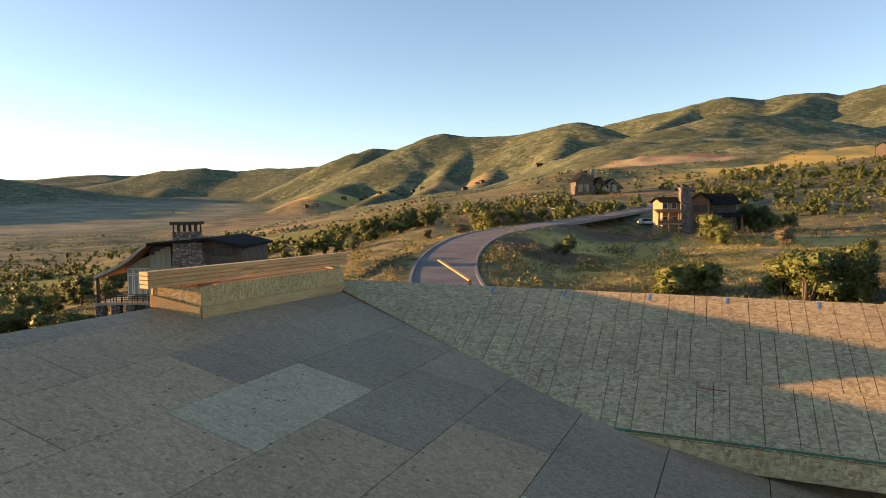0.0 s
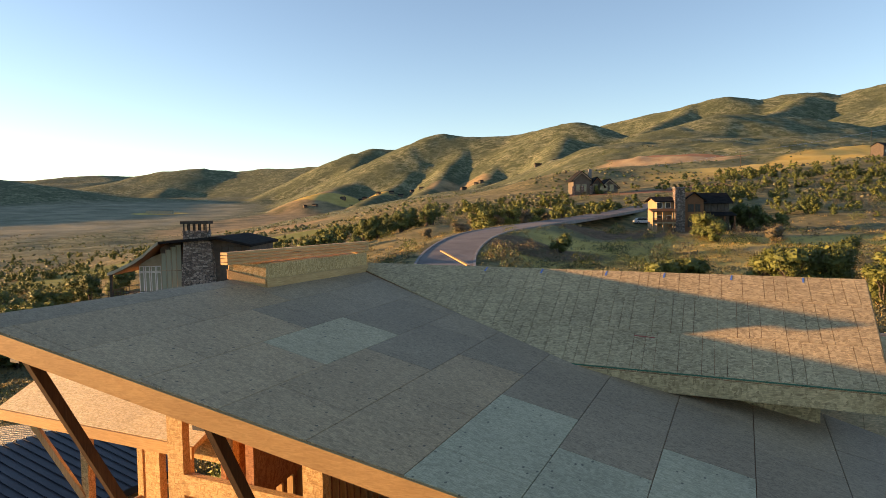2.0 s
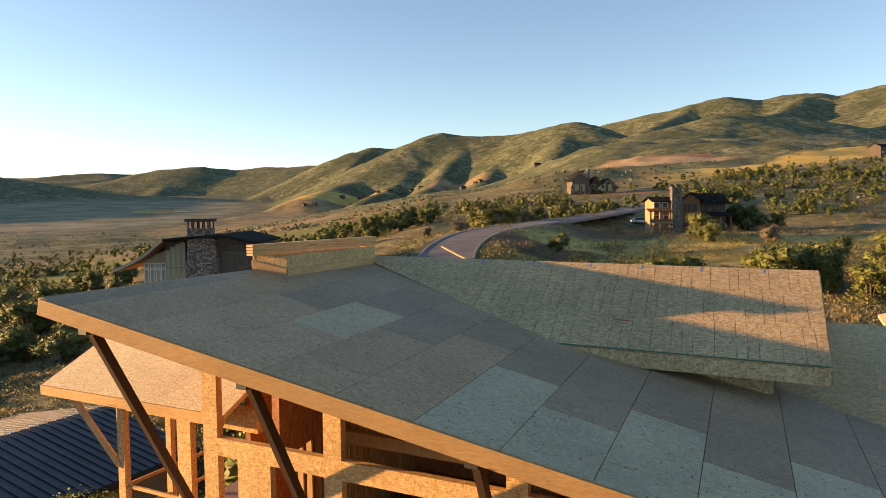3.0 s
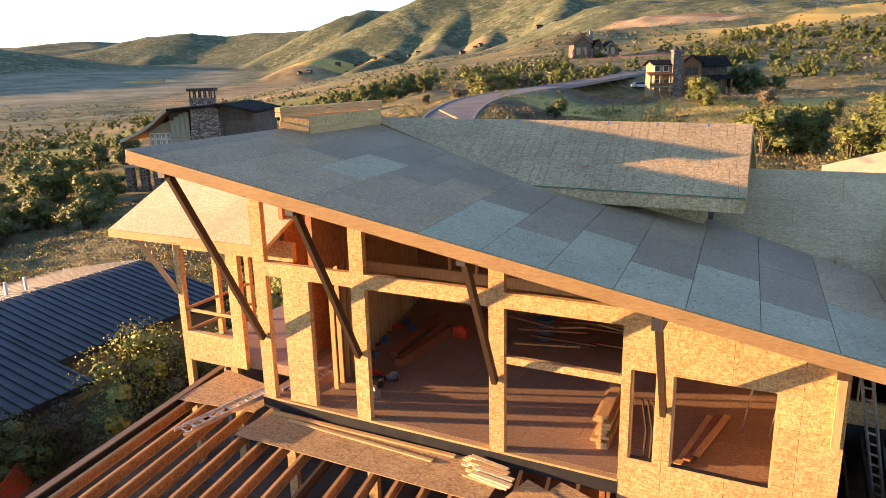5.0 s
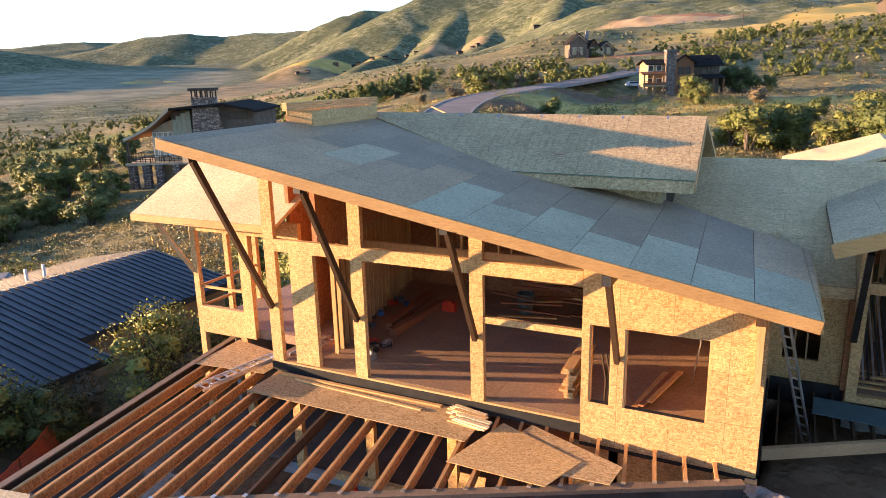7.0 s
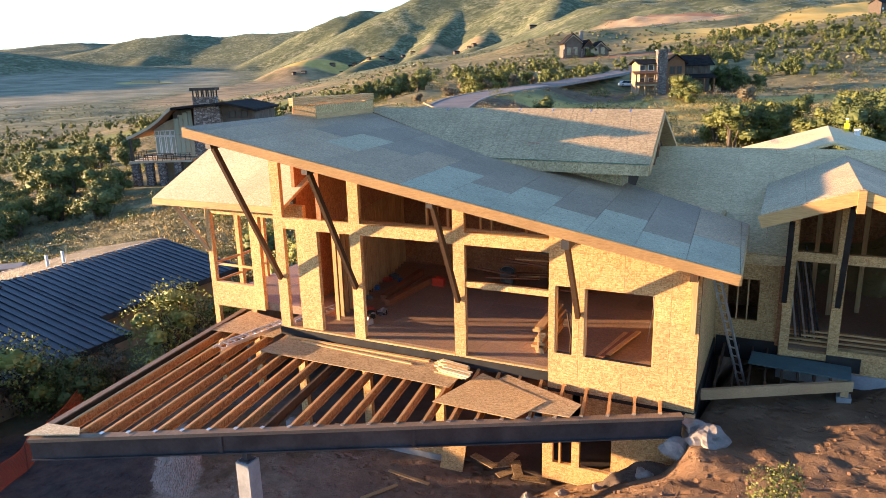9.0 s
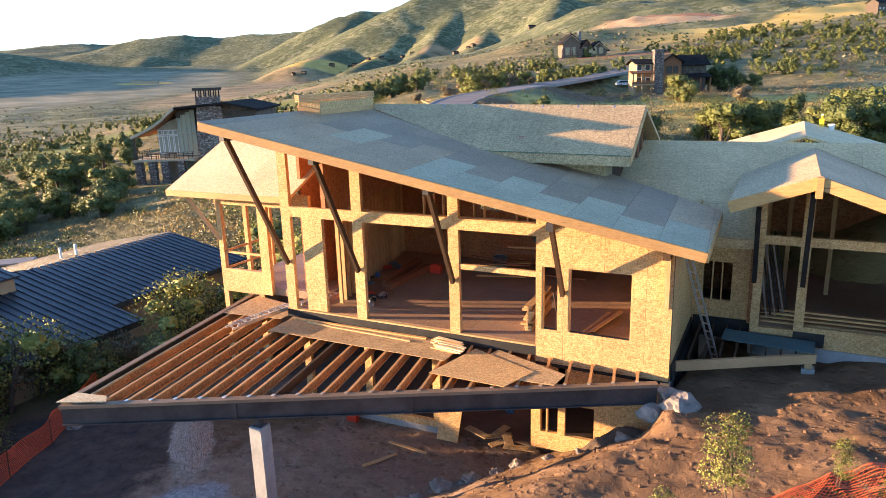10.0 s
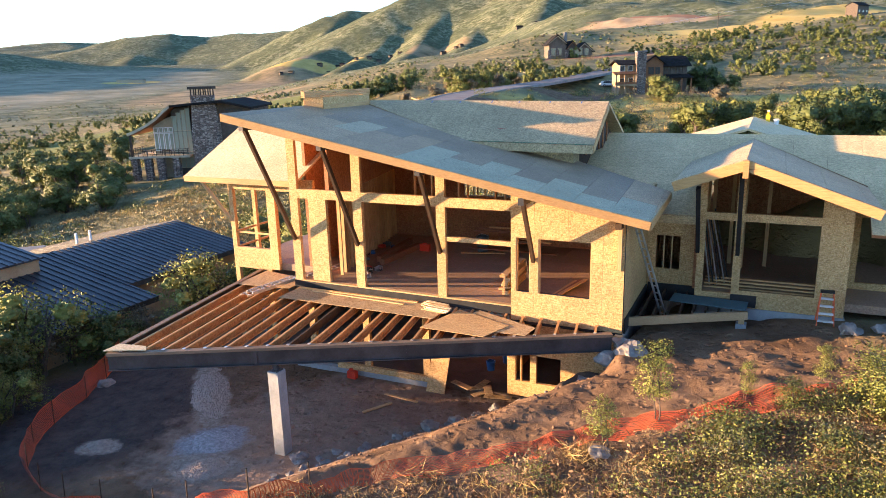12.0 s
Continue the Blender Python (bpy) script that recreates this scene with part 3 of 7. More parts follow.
for k in range(-2, 6):
    for j in range(8):
        x0, y0 = 2.44 * k - (1.22 if j % 2 else 0), 0.15 + 1.2 * j
        for rx0, ry0 in ((0.0, 0.15), (-4.6, 1.8)):
            rx1 = 13.7 if rx0 == 0.0 else 0.0
            q0, q1, w0, w1 = max(x0 + 0.004, rx0), min(x0 + 2.436, rx1), max(y0 + 0.004, ry0), min(y0 + 1.196, 9.5)
            if q1 - q0 > 0.05 and w1 - w0 > 0.05:
                part("floor_panel", box(q0, q1, w0, w1, -0.017, 0.0), FLOOR_OSB, main_floor)

# ---- deck: steel edge beam, joists, loose sheets ----
DZ = -0.34
JOIST_WEB = osb("joist_web", (0.28, 0.115, 0.038), (0.43, 0.19, 0.065), (0.56, 0.27, 0.10), flake=22)
FLANGE = lumber("joist_flange", (0.42, 0.20, 0.075), (0.60, 0.33, 0.14), 1)
RIMWOOD = lumber("weathered_plate", (0.17, 0.115, 0.075), (0.29, 0.20, 0.135), 1)
TIP, END = Vector((-1.3, -8.42, 0)), Vector((13.6, -0.62, 0))
U = Vector((-0.175, 0.985, 0))


def beam_y(x):
    return TIP.y + (x - TIP.x) * (END.y - TIP.y) / (END.x - TIP.x)


deck = thing("deck_frame", (3, -4, DZ), "unfinished triangular deck frame of wooden joists on a steel edge beam", "deck")
dirb = (END - TIP).normalized()
nb = Vector((dirb.y, -dirb.x, 0))


def along_beam(w, z0, z1):
    ring = [TIP + nb * w / 2, END + nb * w / 2, END - nb * w / 2, TIP - nb * w / 2]
    return solid([(p.x, p.y, z0) for p in ring], [(p.x, p.y, z1) for p in ring])


for nm, w, z0, z1 in (("top_flange", 0.2, -0.47, -0.44), ("web", 0.03, -0.94, -0.47), ("bottom_flange", 0.2, -0.97, -0.94)):
    under(deck, part(nm, along_beam(w, z0, z1), STEEL))
under(deck, part("nailer", along_beam(0.24, -0.44, DZ - 0.005), RIMWOOD))
for x in (3.0, 7.4):
    p = Vector((x, beam_y(x), 0)) + nb * 0.06
    under(deck, part("stiffener", stick((p.x, p.y, -0.94), (p.x, p.y, -0.47), 0.03, 0.1, (dirb.x, dirb.y, 0)), STEEL))
RIM_END = TIP + U * 10.1
under(deck, part("rim_joist", stick((TIP.x, TIP.y + 0.1, DZ - 0.15), (RIM_END.x, RIM_END.y, DZ - 0.15), 0.09, 0.3), DARKWOOD))
under(deck, part("rim_plate", stick((TIP.x, TIP.y + 0.1, DZ + 0.02), (RIM_END.x, RIM_END.y, DZ + 0.02), 0.2, 0.04), RIMWOOD))
for i in range(-1, 23):
    x = -0.35 + 0.61 * i
    y = beam_y(x) + 0.12
    s = Vector((x, y, DZ - 0.15))
    length = (-0.05 - y) / U.y
    e = s + U * length
    if length > 0.3:
        up = Vector((0, 0, 0.13))
        jo = under(deck, part("joist", join(stick(s + up, e + up, 0.08, 0.04), stick(s - up, e - up, 0.08, 0.04)), DARKWOOD if i == 7 else FLANGE))
        web = part("web", stick(s, e, 0.035, 0.22), DARKWOOD if i == 7 else JOIST_WEB)
        under(deck, web)
        web.parent, web.matrix_parent_inverse = jo, Matrix()
        under(deck, part("joist_hanger", box(x - 0.05, x + 0.05, y - 0.07, y + 0.03, DZ - 0.01, DZ + 0.016), GALV))
pillar = thing("pillar", (3.56, -5.85, -4.3), "grey concrete pillar under the steel beam", "pillar")
px, py = 3.56, beam_y(3.56)
under(pillar, part("shaft", box(px - 0.21, px + 0.21, py - 0.21, py + 0.21, -4.6, -1.2), CONCRETE))
under(pillar, part("steel_post", box(px - 0.08, px + 0.08, py - 0.08, py + 0.08, -1.2, -0.97), STEEL))
under(pillar, part("base_plate", box(px - 0.16, px + 0.16, py - 0.16, py + 0.16, -1.2, -1.17), STEEL))


def sheet(pts, z, mat, label, thick=0.02):
    ob = part("board_sheet", solid([(x, y, z) for x, y in pts], [(x, y, z + thick) for x, y in pts]), mat)
    return tagged(ob, label, "board", "loose boards on the deck")


sheet([(-2.6, -0.75), (0.0, -0.45), (0.0, 0.9), (-2.7, 1.4)], DZ + 0.002, OSB_DECK, "strand board sheet on the deck joists by the porch")
for i in range(4):
    x = 0.35 + 1.75 * i
    sheet([(x, -1.6), (x + 1.74, -1.6), (x + 1.74, -0.1), (x, -0.1)], DZ + 0.002, OSB_DECK, "strand board sheet laid along the floor edge")
sheet([(7.9, -2.2), (11.0, -2.0), (11.1, -1.2), (8.6, -0.2)], DZ + 0.026, OSB_DECK, "strand board sheet lying loose on the deck")
sheet([(7.35, -2.66), (9.75, -2.68), (10.2, -1.4), (7.9, -0.44)], DZ + 0.05, OSB_WALL, "bright strand board sheet lying askew on the deck")

# ---- ground ----
AX, AY = 8.7, -5.3
FW, RT = Vector((-0.469, 0.882)), Vector((0.882, 0.469))


def smooth(a, b, v):
    t = min(1.0, max(0.0, (v - a) / (b - a)))
    return t * t * (3 - 2 * t)


# mountain crests: slope of the flanks, then points as along, across, height
CRESTS = [
    (0.46, [(2300, -552, 56), (2400, -517, 87), (2550, -360, 174), (2600, -277, 223), (2650, -222, 245), (2650, -157, 242), (2700, -61, 250), (2750, 61, 253)]),
    (0.44, [(1650, -275, 48), (1800, -211, 78), (1950, -116, 139), (2050, -46, 190), (2150, 31, 238), (2100, 150, 226), (2050, 281, 228), (1950, 379, 241), (1900, 408, 236), (1850, 428, 222), (1750, 470, 179), (1600, 469, 145)]),
    (0.42, [(2300, 532, 263), (2300, 608, 283), (2250, 696, 299), (2200, 753, 306), (2150, 842, 326), (2100, 909, 335), (2100, 995, 327), (2050, 1073, 340), (2000, 1129, 336), (2000, 1196, 327), (1950, 1230, 337), (1900, 1258, 339), (1800, 1388, 360)]),
    (0.32, [(1000, 277, 78), (1080, 325, 98), (1180, 414, 139), (1250, 521, 169), (1250, 582, 169), (1230, 634, 162), (1200, 679, 148), (1150, 698, 131), (1100, 723, 108)]),
    (0.32, [(1500, 873, 180), (1500, 935, 200), (1450, 961, 211), (1400, 1011, 226)]),
    (0.26, [(3500, -1660, 149), (3600, -1501, 209), (3700, -1303, 241), (3700, -1213, 243), (3700, -1034, 228), (3700, -883, 238), (3600, -713, 230), (3500, -494, 236), (3400, -286, 210)]),
    (0.20, [(2500, -1943, 199), (2550, -1739, 169), (2500, -1546, 140), (2400, -1370, 116), (2300, -1185, 74)]),
    (0.12, [(4500, -3141, 293), (4500, -2781, 278), (4500, -2565, 264), (4500, -2385, 254), (4500, -2094, 269), (4500, -1913, 252), (4500, -1587, 225)]),
    # the low dark ridge behind the twin gabled house
    (0.42, [(400, 78, 26), (410, 90, 29), (420, 102, 30), (430, 129, 32), (430, 156, 28)]),
    # unseen ridge west of the valley, added to shade it from the low sun
    (0.30, [(1250, -1500, 90), (1700, -1800, 150), (2500, -2350, 225), (3500, -3050, 285)]),
    # spurs that run down from the crests towards the valley
    (0.66, [(2650, -222, 245), (2400, -265, 161), (2200, -301, 96)]),
    (0.66, [(2100, 150, 226), (1850, 65, 134), (1600, 8, 62), (1380, -45, 22)]),
    (0.66, [(2050, 281, 228), (1800, 192, 140), (1550, 125, 72), (1320, 75, 32)]),
    (0.66, [(1930, 399, 238), (1700, 330, 166), (1400, 243, 90), (1180, 190, 48)]),
    (0.60, [(2150, 842, 326), (1900, 666, 247), (1700, 519, 184)]),
    (0.60, [(2000, 1129, 336), (1800, 943, 263), (1600, 772, 217)]),
    (0.66, [(2140, 48, 235), (1900, -28, 135), (1720, -90, 66), (1500, -150, 24)]),
    (0.50, [(1250, 551, 168), (1120, 462, 126), (1000, 384, 93)]),
    (0.50, [(1230, 644, 161), (1100, 563, 121), (980, 486, 90)]),
    (0.34, [(3700, -883, 238), (3350, -883, 147), (3000, -866, 85)]),
    (0.34, [(3700, -1243, 243), (3350, -1236, 152), (3000, -1182, 89)]),
    (0.34, [(3550, -588, 234), (3250, -606, 148), (2950, -635, 88)]),
    (0.66, [(2690, -94, 247), (2500, -149, 187), (2380, -181, 149)]),
]
# open fields: along, across, half sizes, kind, turn in degrees
FIELDS = [
    (1300, -840, 950, 370, "dry", 0), (1250, -280, 420, 110, "straw", 0), (1640, -205, 40, 100, "gold", 0), (1636, -640, 50, 60, "gold", 0), (1600, 66, 55, 66, "straw", 0),
    (700, 240, 34, 64, "tan", 46), (724, 258, 11, 70, "red", 46), (508, 285, 54, 190, "gold", -44.5), (430, 196, 22, 40, "gold", -44), (300, 92, 10, 42, "red", -10),
    (420, -95, 60, 30, "straw", 0), (100, 30, 22, 18, "gold", 0), (125, 62, 12, 40, "gold", 0), (246, -120, 40, 34, "lawn", 0), (252, -52, 12, 22, "lawn", 0), (108, 17, 9, 10, "soil", 0), (150, 40, 9, 15, "soil", 0), (160, 66, 9, 14, "soil", 0),
]
# road: along, across, height
ROAD = [(36, 52, 0.2), (37, 30, -0.6), (44, 12, -0.6), (60, 1.5, 0.0), (78, 0.8, 1.0), (95, 2, 2.4), (108, 5, 3.5), (122, 9, 4.2), (145, 21, 4.8), (165, 34, 5.5), (188, 52, 7.0), (208, 68, 8.7), (245, 100, 12.9)]
ROAD_XY = [(Vector((a, c)), z) for a, c, z in ROAD]


def near_road(a, b):
    """Distance to the road's middle line, and its height there."""
    best = (1e9, 0.0)
    p = Vector((a, b))
    for (s0, z0), (s1, z1) in zip(ROAD_XY, ROAD_XY[1:]):
        t = min(1.0, max(0.0, (p - s0).dot(s1 - s0) / (s1 - s0).length_squared))
        d = (p - s0.lerp(s1, t)).length
        if d < best[0]:
            best = (d, z0 + t * (z1 - z0))
    return best


def ground_z(x, y):
    p = Vector((x - AX, y - AY))
    a, b = p.dot(FW), p.dot(RT)
    d = p.length
    bb = min(350.0, b)
    side = 0.17 if b < 0 else 0.086 * smooth(150, 420, a)
    bank = 0.095 * min(420.0, max(0.0, a - 560)) * smooth(90, 240, b)
    far = bank - 3.0 + 0.031 * min(a, 900.0) + 0.03 * min(120.0, max(0.0, a - 150)) + side * bb if a > 0 else -3.0 + 0.06 * bb + 0.03 * a
    floor_z = -20.0 + 62.0 * min(1.25, max(0.0, d - 700.0) / 1700.0) ** 1.6
    far = floor_z + 0.5 * (far - floor_z + math.sqrt((far - floor_z) ** 2 + 16.0))
    edge = 5.0 + (y + 6.5) * 0.67
    rise = min(3.2, max(0.0, (x - edge) * 0.5))
    near = -4.25 + rise + min(0.7, 0.07 * max(0.0, x - 14))
    near += 0.12 * noise.noise(Vector((x, y, 1)) * 0.9) * smooth(0.1, 1.0, rise)
    near = min(near + 2.0 * smooth(13.2, 14.5, x) * smooth(-2.6, -0.2, y), max(near, -0.92))
    near -= 0.9 * smooth(-4, -16, x)
    near += 1.5 * smooth(-9.5, -22, y) * smooth(9, 20, x)
    near += 3.4 * smooth(9.0, 14.0, y) * smooth(-7, -2, x)
    near += min(1.0, 0.08 * max(0.0, x - 10.0)) * smooth(0.0, -4.0, y)
    near -= 0.05 * smooth(0.12, 0.42, noise.noise(Vector((x, y, 5)) * 2.3)) * smooth(0.3, 1.2, rise) + 0.02 * noise.noise(Vector((x * 3.1, y * 3.1, 8))) * smooth(0.3, 1.2, rise)
    w = smooth(18, 75, d)
    z = near * (1 - w) + far * w
    n = noise.fractal(Vector((x, y, 0)) / 45.0, 1.0, 2.1, 4)
    z += n * 1.6 * smooth(25, 120, d)
    z += (0.05 * noise.fractal(Vector((x, y, 3)) / 1.1, 1.0, 2.0, 4) + 0.05 * noise.noise(Vector((x, y, 9)) * 2.4) * smooth(0.0, 0.8, rise)) * (1 - smooth(20, 50, d)) * smooth(1.0, 0.0, y)
    if 20 < a < 260 and -40 < b < 150:
        rd, rz = near_road(a, b)
        k = smooth(16.0, 4.5, rd)
        z = z * (1 - k) + (rz - 0.05) * k
    k = smooth(30.0, 12.0, math.hypot(a - 94, b + 39))
    z = z * (1 - k) + (-6.5 + 0.16 * max(0.0, b + 39)) * k
    k = smooth(34.0, 14.0, math.hypot(a - 160, b - 60))
    z = z * (1 - k) + 2.3 * k
    if d > 330:
        hill = -1e3
        q = Vector((a, b))
        for slope, crest in CRESTS:
            for (a0, b0, h0), (a1, b1, h1) in zip(crest, crest[1:]):
                ua, ub = a1 - a0, b1 - b0
                t = min(1.0, max(0.0, ((a - a0) * ua + (b - b0) * ub) / (ua * ua + ub * ub)))
                r = math.hypot(a - a0 - t * ua, b - b0 - t * ub)
                hill = max(hill, h0 + t * (h1 - h0) - slope * (math.sqrt(r * r + 900.0) - 30.0))
        z = 0.5 * (z + hill + math.sqrt((z - hill) ** 2 + 40.0))
        up = smooth(30, 120, z - floor_z)
        gully = noise.ridged_multi_fractal(Vector((x, y, 7)) / 420.0, 1.0, 2.1, 5, 1.0, 2.0)
        z += (9.0 * (gully - 1.0) + 3.0 * n) * up
    return z


def on_ground(along, across):
    q = FW * along + RT * across
    return AX + q.x, AY + q.y


rings = [0.8]
while rings[-1] < 4700:
    rings.append(rings[-1] + (0.16 if 3.0 < rings[-1] < 17.0 else max(0.3, rings[-1] * (0.03 if rings[-1] < 600 else 0.018))))
face = math.atan2(FW.y, FW.x)
angles = [face + radians(-48 + 0.4 * i) for i in range(241)] + [face + radians(49.3 + 1.3 * i) for i in range(201)]
verts, faces = [], []
for rr in rings:
    for an in angles:
        x, y = AX + rr * math.cos(an), AY + rr * math.sin(an)
        verts.append((x, y, ground_z(x, y)))
na = len(angles)
for i in range(len(rings) - 1):
    for j in range(na):
        k = (j + 1) % na
        faces.append((i * na + j, (i + 1) * na + j, (i + 1) * na + k, i * na + k))
verts.append((AX, AY, ground_z(AX, AY)))
faces += [(len(verts) - 1, j, (j + 1) % na) for j in range(na)]
gm, gt, gb = material("hillside", 0.95, 0, 0.1)
gv = coords(gt)


def reach(t, place, near, far):
    """0 near a place of the plot, 1 far from it."""
    g = t.nodes.new("ShaderNodeNewGeometry")
    d = t.nodes.new("ShaderNodeVectorMath")
    d.operation = "DISTANCE"
    d.inputs[1].default_value = place
    t.links.new(g.outputs["Position"], d.inputs[0])
    m = t.nodes.new("ShaderNodeMapRange")
    m.inputs[1].default_value, m.inputs[2].default_value = near, far
    t.links.new(d.outputs["Value"], m.inputs[0])
    return m.outputs[0]


def stretch(t, along, across, half_along, half_across, turn=0.0, edge=0.25):
    """1 inside an oval field of the landscape, 0 outside, with a ragged edge."""
    x, y = on_ground(along, across)
    g = t.nodes.new("ShaderNodeNewGeometry")
    m = t.nodes.new("ShaderNodeMapping")
    m.vector_type = "TEXTURE"
    m.inputs["Location"].default_value = (x, y, 0)
    m.inputs["Rotation"].default_value = (0, 0, math.atan2(RT.y, RT.x) - radians(turn))
    m.inputs["Scale"].default_value = (half_across, half_along, 1e6)
    t.links.new(g.outputs["Position"], m.inputs[0])
    ln = t.nodes.new("ShaderNodeVectorMath")
    ln.operation = "LENGTH"
    t.links.new(m.outputs[0], ln.inputs[0])
    wob = t.nodes.new("ShaderNodeMath")
    wob.operation = "MULTIPLY_ADD"
    wob.inputs[1].default_value = 0.5
    t.links.new(noisy(t, coords(t), 0.03, 5), wob.inputs[0])
    t.links.new(ln.outputs["Value"], wob.inputs[2])
    r = t.nodes.new("ShaderNodeMapRange")
    r.inputs[1].default_value, r.inputs[2].default_value = 1.25 + edge, 1.25
    t.links.new(wob.outputs[0], r.inputs[0])
    return r.outputs[0]


soil = ramp(gt, noisy(gt, gv, 0.6, 9, 0.65), [(0.3, (0.088, 0.052, 0.031)), (0.5, (0.155, 0.094, 0.056)), (0.72, (0.255, 0.16, 0.098))])
grass = ramp(gt, noisy(gt, gv, 0.12, 9, 0.65), [(0.34, (0.125, 0.112, 0.056)), (0.5, (0.215, 0.182, 0.092)), (0.66, (0.37, 0.285, 0.135))])
scrub = ramp(gt, noisy(gt, gv, 0.016, 13, 0.8), [(0.36, (0.105, 0.122, 0.07)), (0.5, (0.185, 0.198, 0.115)), (0.64, (0.295, 0.285, 0.175))])
dots = node(gt, "TexVoronoi", Scale=0.06, Randomness=1.0)
gt.links.new(gv, dots.inputs["Vector"])
scrub = mixed(gt, scrub, (0.06, 0.08, 0.032), ramp(gt, dots.outputs["Distance"], [(0.2, (0.8,) * 3), (0.55, (0, 0, 0))]))
bush = node(gt, "TexVoronoi", Scale=0.42, Randomness=1.0)
gt.links.new(gv, bush.inputs["Vector"])
patchy = ramp(gt, noisy(gt, gv, 0.035, 6, 0.6), [(0.42, (0.0,) * 3), (0.58, (1.0,) * 3)])
tufts = mixed(gt, (0.0, 0.0, 0.0), ramp(gt, bush.outputs["Distance"], [(0.28, (0.9,) * 3), (0.62, (0, 0, 0))]), patchy)
grass = mixed(gt, grass, (0.085, 0.092, 0.045), tufts)
fine = ramp(gt, noisy(gt, gv, 0.045, 10, 0.75), [(0.5, (0.0,) * 3), (0.56, (0.75,) * 3)])
scrub = mixed(gt, scrub, (0.05, 0.062, 0.032), fine)
thicket = ramp(gt, noisy(gt, gv, 0.0075, 9, 0.68), [(0.5, (0.0,) * 3), (0.57, (0.7,) * 3)])
scrub = mixed(gt, scrub, (0.075, 0.092, 0.052), thicket)
specks = node(gt, "TexVoronoi", Scale=0.17, Randomness=1.0)
gt.links.new(gv, specks.inputs["Vector"])
scrub = mixed(gt, scrub, (0.06, 0.078, 0.036), ramp(gt, specks.outputs["Distance"], [(0.25, (0.75,) * 3), (0.5, (0, 0, 0))]))
gold = ramp(gt, noisy(gt, gv, 0.05, 8), [(0.3, (0.42, 0.29, 0.085)), (0.7, (0.58, 0.42, 0.14))])
red = ramp(gt, noisy(gt, gv, 0.03, 8), [(0.38, (0.27, 0.115, 0.06)), (0.62, (0.34, 0.19, 0.11))])
lawn = ramp(gt, noisy(gt, gv, 0.1, 6), [(0.3, (0.13, 0.15, 0.045)), (0.7, (0.20, 0.21, 0.07))])
gcol = mixed(gt, grass, scrub, reach(gt, (8.0, -2.0, 0.0), 320, 700))
straw = ramp(gt, noisy(gt, gv, 0.02, 10, 0.7), [(0.36, (0.13, 0.115, 0.06)), (0.5, (0.27, 0.20, 0.11)), (0.66, (0.40, 0.29, 0.155))])
tan = ramp(gt, noisy(gt, gv, 0.05, 9, 0.7), [(0.36, (0.27, 0.185, 0.11)), (0.64, (0.43, 0.32, 0.19))])
dry = ramp(gt, noisy(gt, gv, 0.012, 10, 0.7), [(0.38, (0.145, 0.15, 0.095)), (0.5, (0.21, 0.205, 0.135)), (0.64, (0.31, 0.285, 0.19))])
KINDS = {"tan": tan, "dry": dry, "straw": straw, "gold": gold, "red": red, "lawn": lawn, "soil": soil}
for al, ac, ha, hc, col, turn in FIELDS:
    gcol = mixed(gt, gcol, KINDS[col], stretch(gt, al, ac, ha, hc, turn))
gcol = mixed(gt, soil, gcol, reach(gt, (6.0, -3.0, -3.0), 15, 19))
mud = ramp(gt, noisy(gt, gv, 1.4, 9, 0.7), [(0.35, (0.045, 0.034, 0.03)), (0.65, (0.095, 0.07, 0.058))])
gcol = mixed(gt, mud, gcol, reach(gt, (-6.0, -6.8, -4.3), 4.2, 6.4))


def spot(t, x, y, rx, ry, turn=0.0):
    """1 inside a small ragged oval of the plot, 0 outside."""
    g = t.nodes.new("ShaderNodeNewGeometry")
    m = t.nodes.new("ShaderNodeMapping")
    m.vector_type = "TEXTURE"
    m.inputs["Location"].default_value, m.inputs["Rotation"].default_value, m.inputs["Scale"].default_value = (x, y, 0), (0, 0, turn), (rx, ry, 1e6)
    t.links.new(g.outputs["Position"], m.inputs[0])
    ln = t.nodes.new("ShaderNodeVectorMath")
    ln.operation = "LENGTH"
    t.links.new(m.outputs[0], ln.inputs[0])
    wob = t.nodes.new("ShaderNodeMath")
    wob.operation = "MULTIPLY_ADD"
    wob.inputs[1].default_value = 1.3
    t.links.new(noisy(t, coords(t), 1.1, 8, 0.65), wob.inputs[0])
    t.links.new(ln.outputs["Value"], wob.inputs[2])
    r = t.nodes.new("ShaderNodeMapRange")
    r.inputs[1].default_value, r.inputs[2].default_value, r.inputs[4].default_value = 1.78, 1.5, 0.95
    t.links.new(wob.outputs[0], r.inputs[0])
    return r.outputs[0]


pale_stone = ramp(gt, noisy(gt, gv, 7.0, 8, 0.7), [(0.3, (0.17, 0.13, 0.10)), (0.7, (0.38, 0.31, 0.25))])
grey_stone = ramp(gt, noisy(gt, gv, 9.0, 8, 0.7), [(0.3, (0.15, 0.15, 0.155)), (0.7, (0.37, 0.375, 0.38))])
dust = ramp(gt, noisy(gt, gv, 2.0, 9, 0.7), [(0.35, (0.19, 0.128, 0.094)), (0.65, (0.30, 0.21, 0.156))])
for stone, *oval in ((dust, 4.3, -4.0, 4.4, 6.4, -0.7), (pale_stone, -2.2, -3.3, 0.75, 3.3, 0.79), (grey_stone, 0.8, -6.3, 1.25, 1.05, 0.5), (pale_stone, 1.6, -7.7, 1.2, 0.9, 0.5), (pale_stone, -2.8, -8.2, 0.8, 0.5, 0.3)):
    gcol = mixed(gt, gcol, stone, spot(gt, *oval))
gt.links.new(gcol, gb.inputs["Base Color"])
clods = noisy(gt, gv, 4.0, 10, 0.7)
pits = node(gt, "TexVoronoi", Scale=3.2, Randomness=1.0)
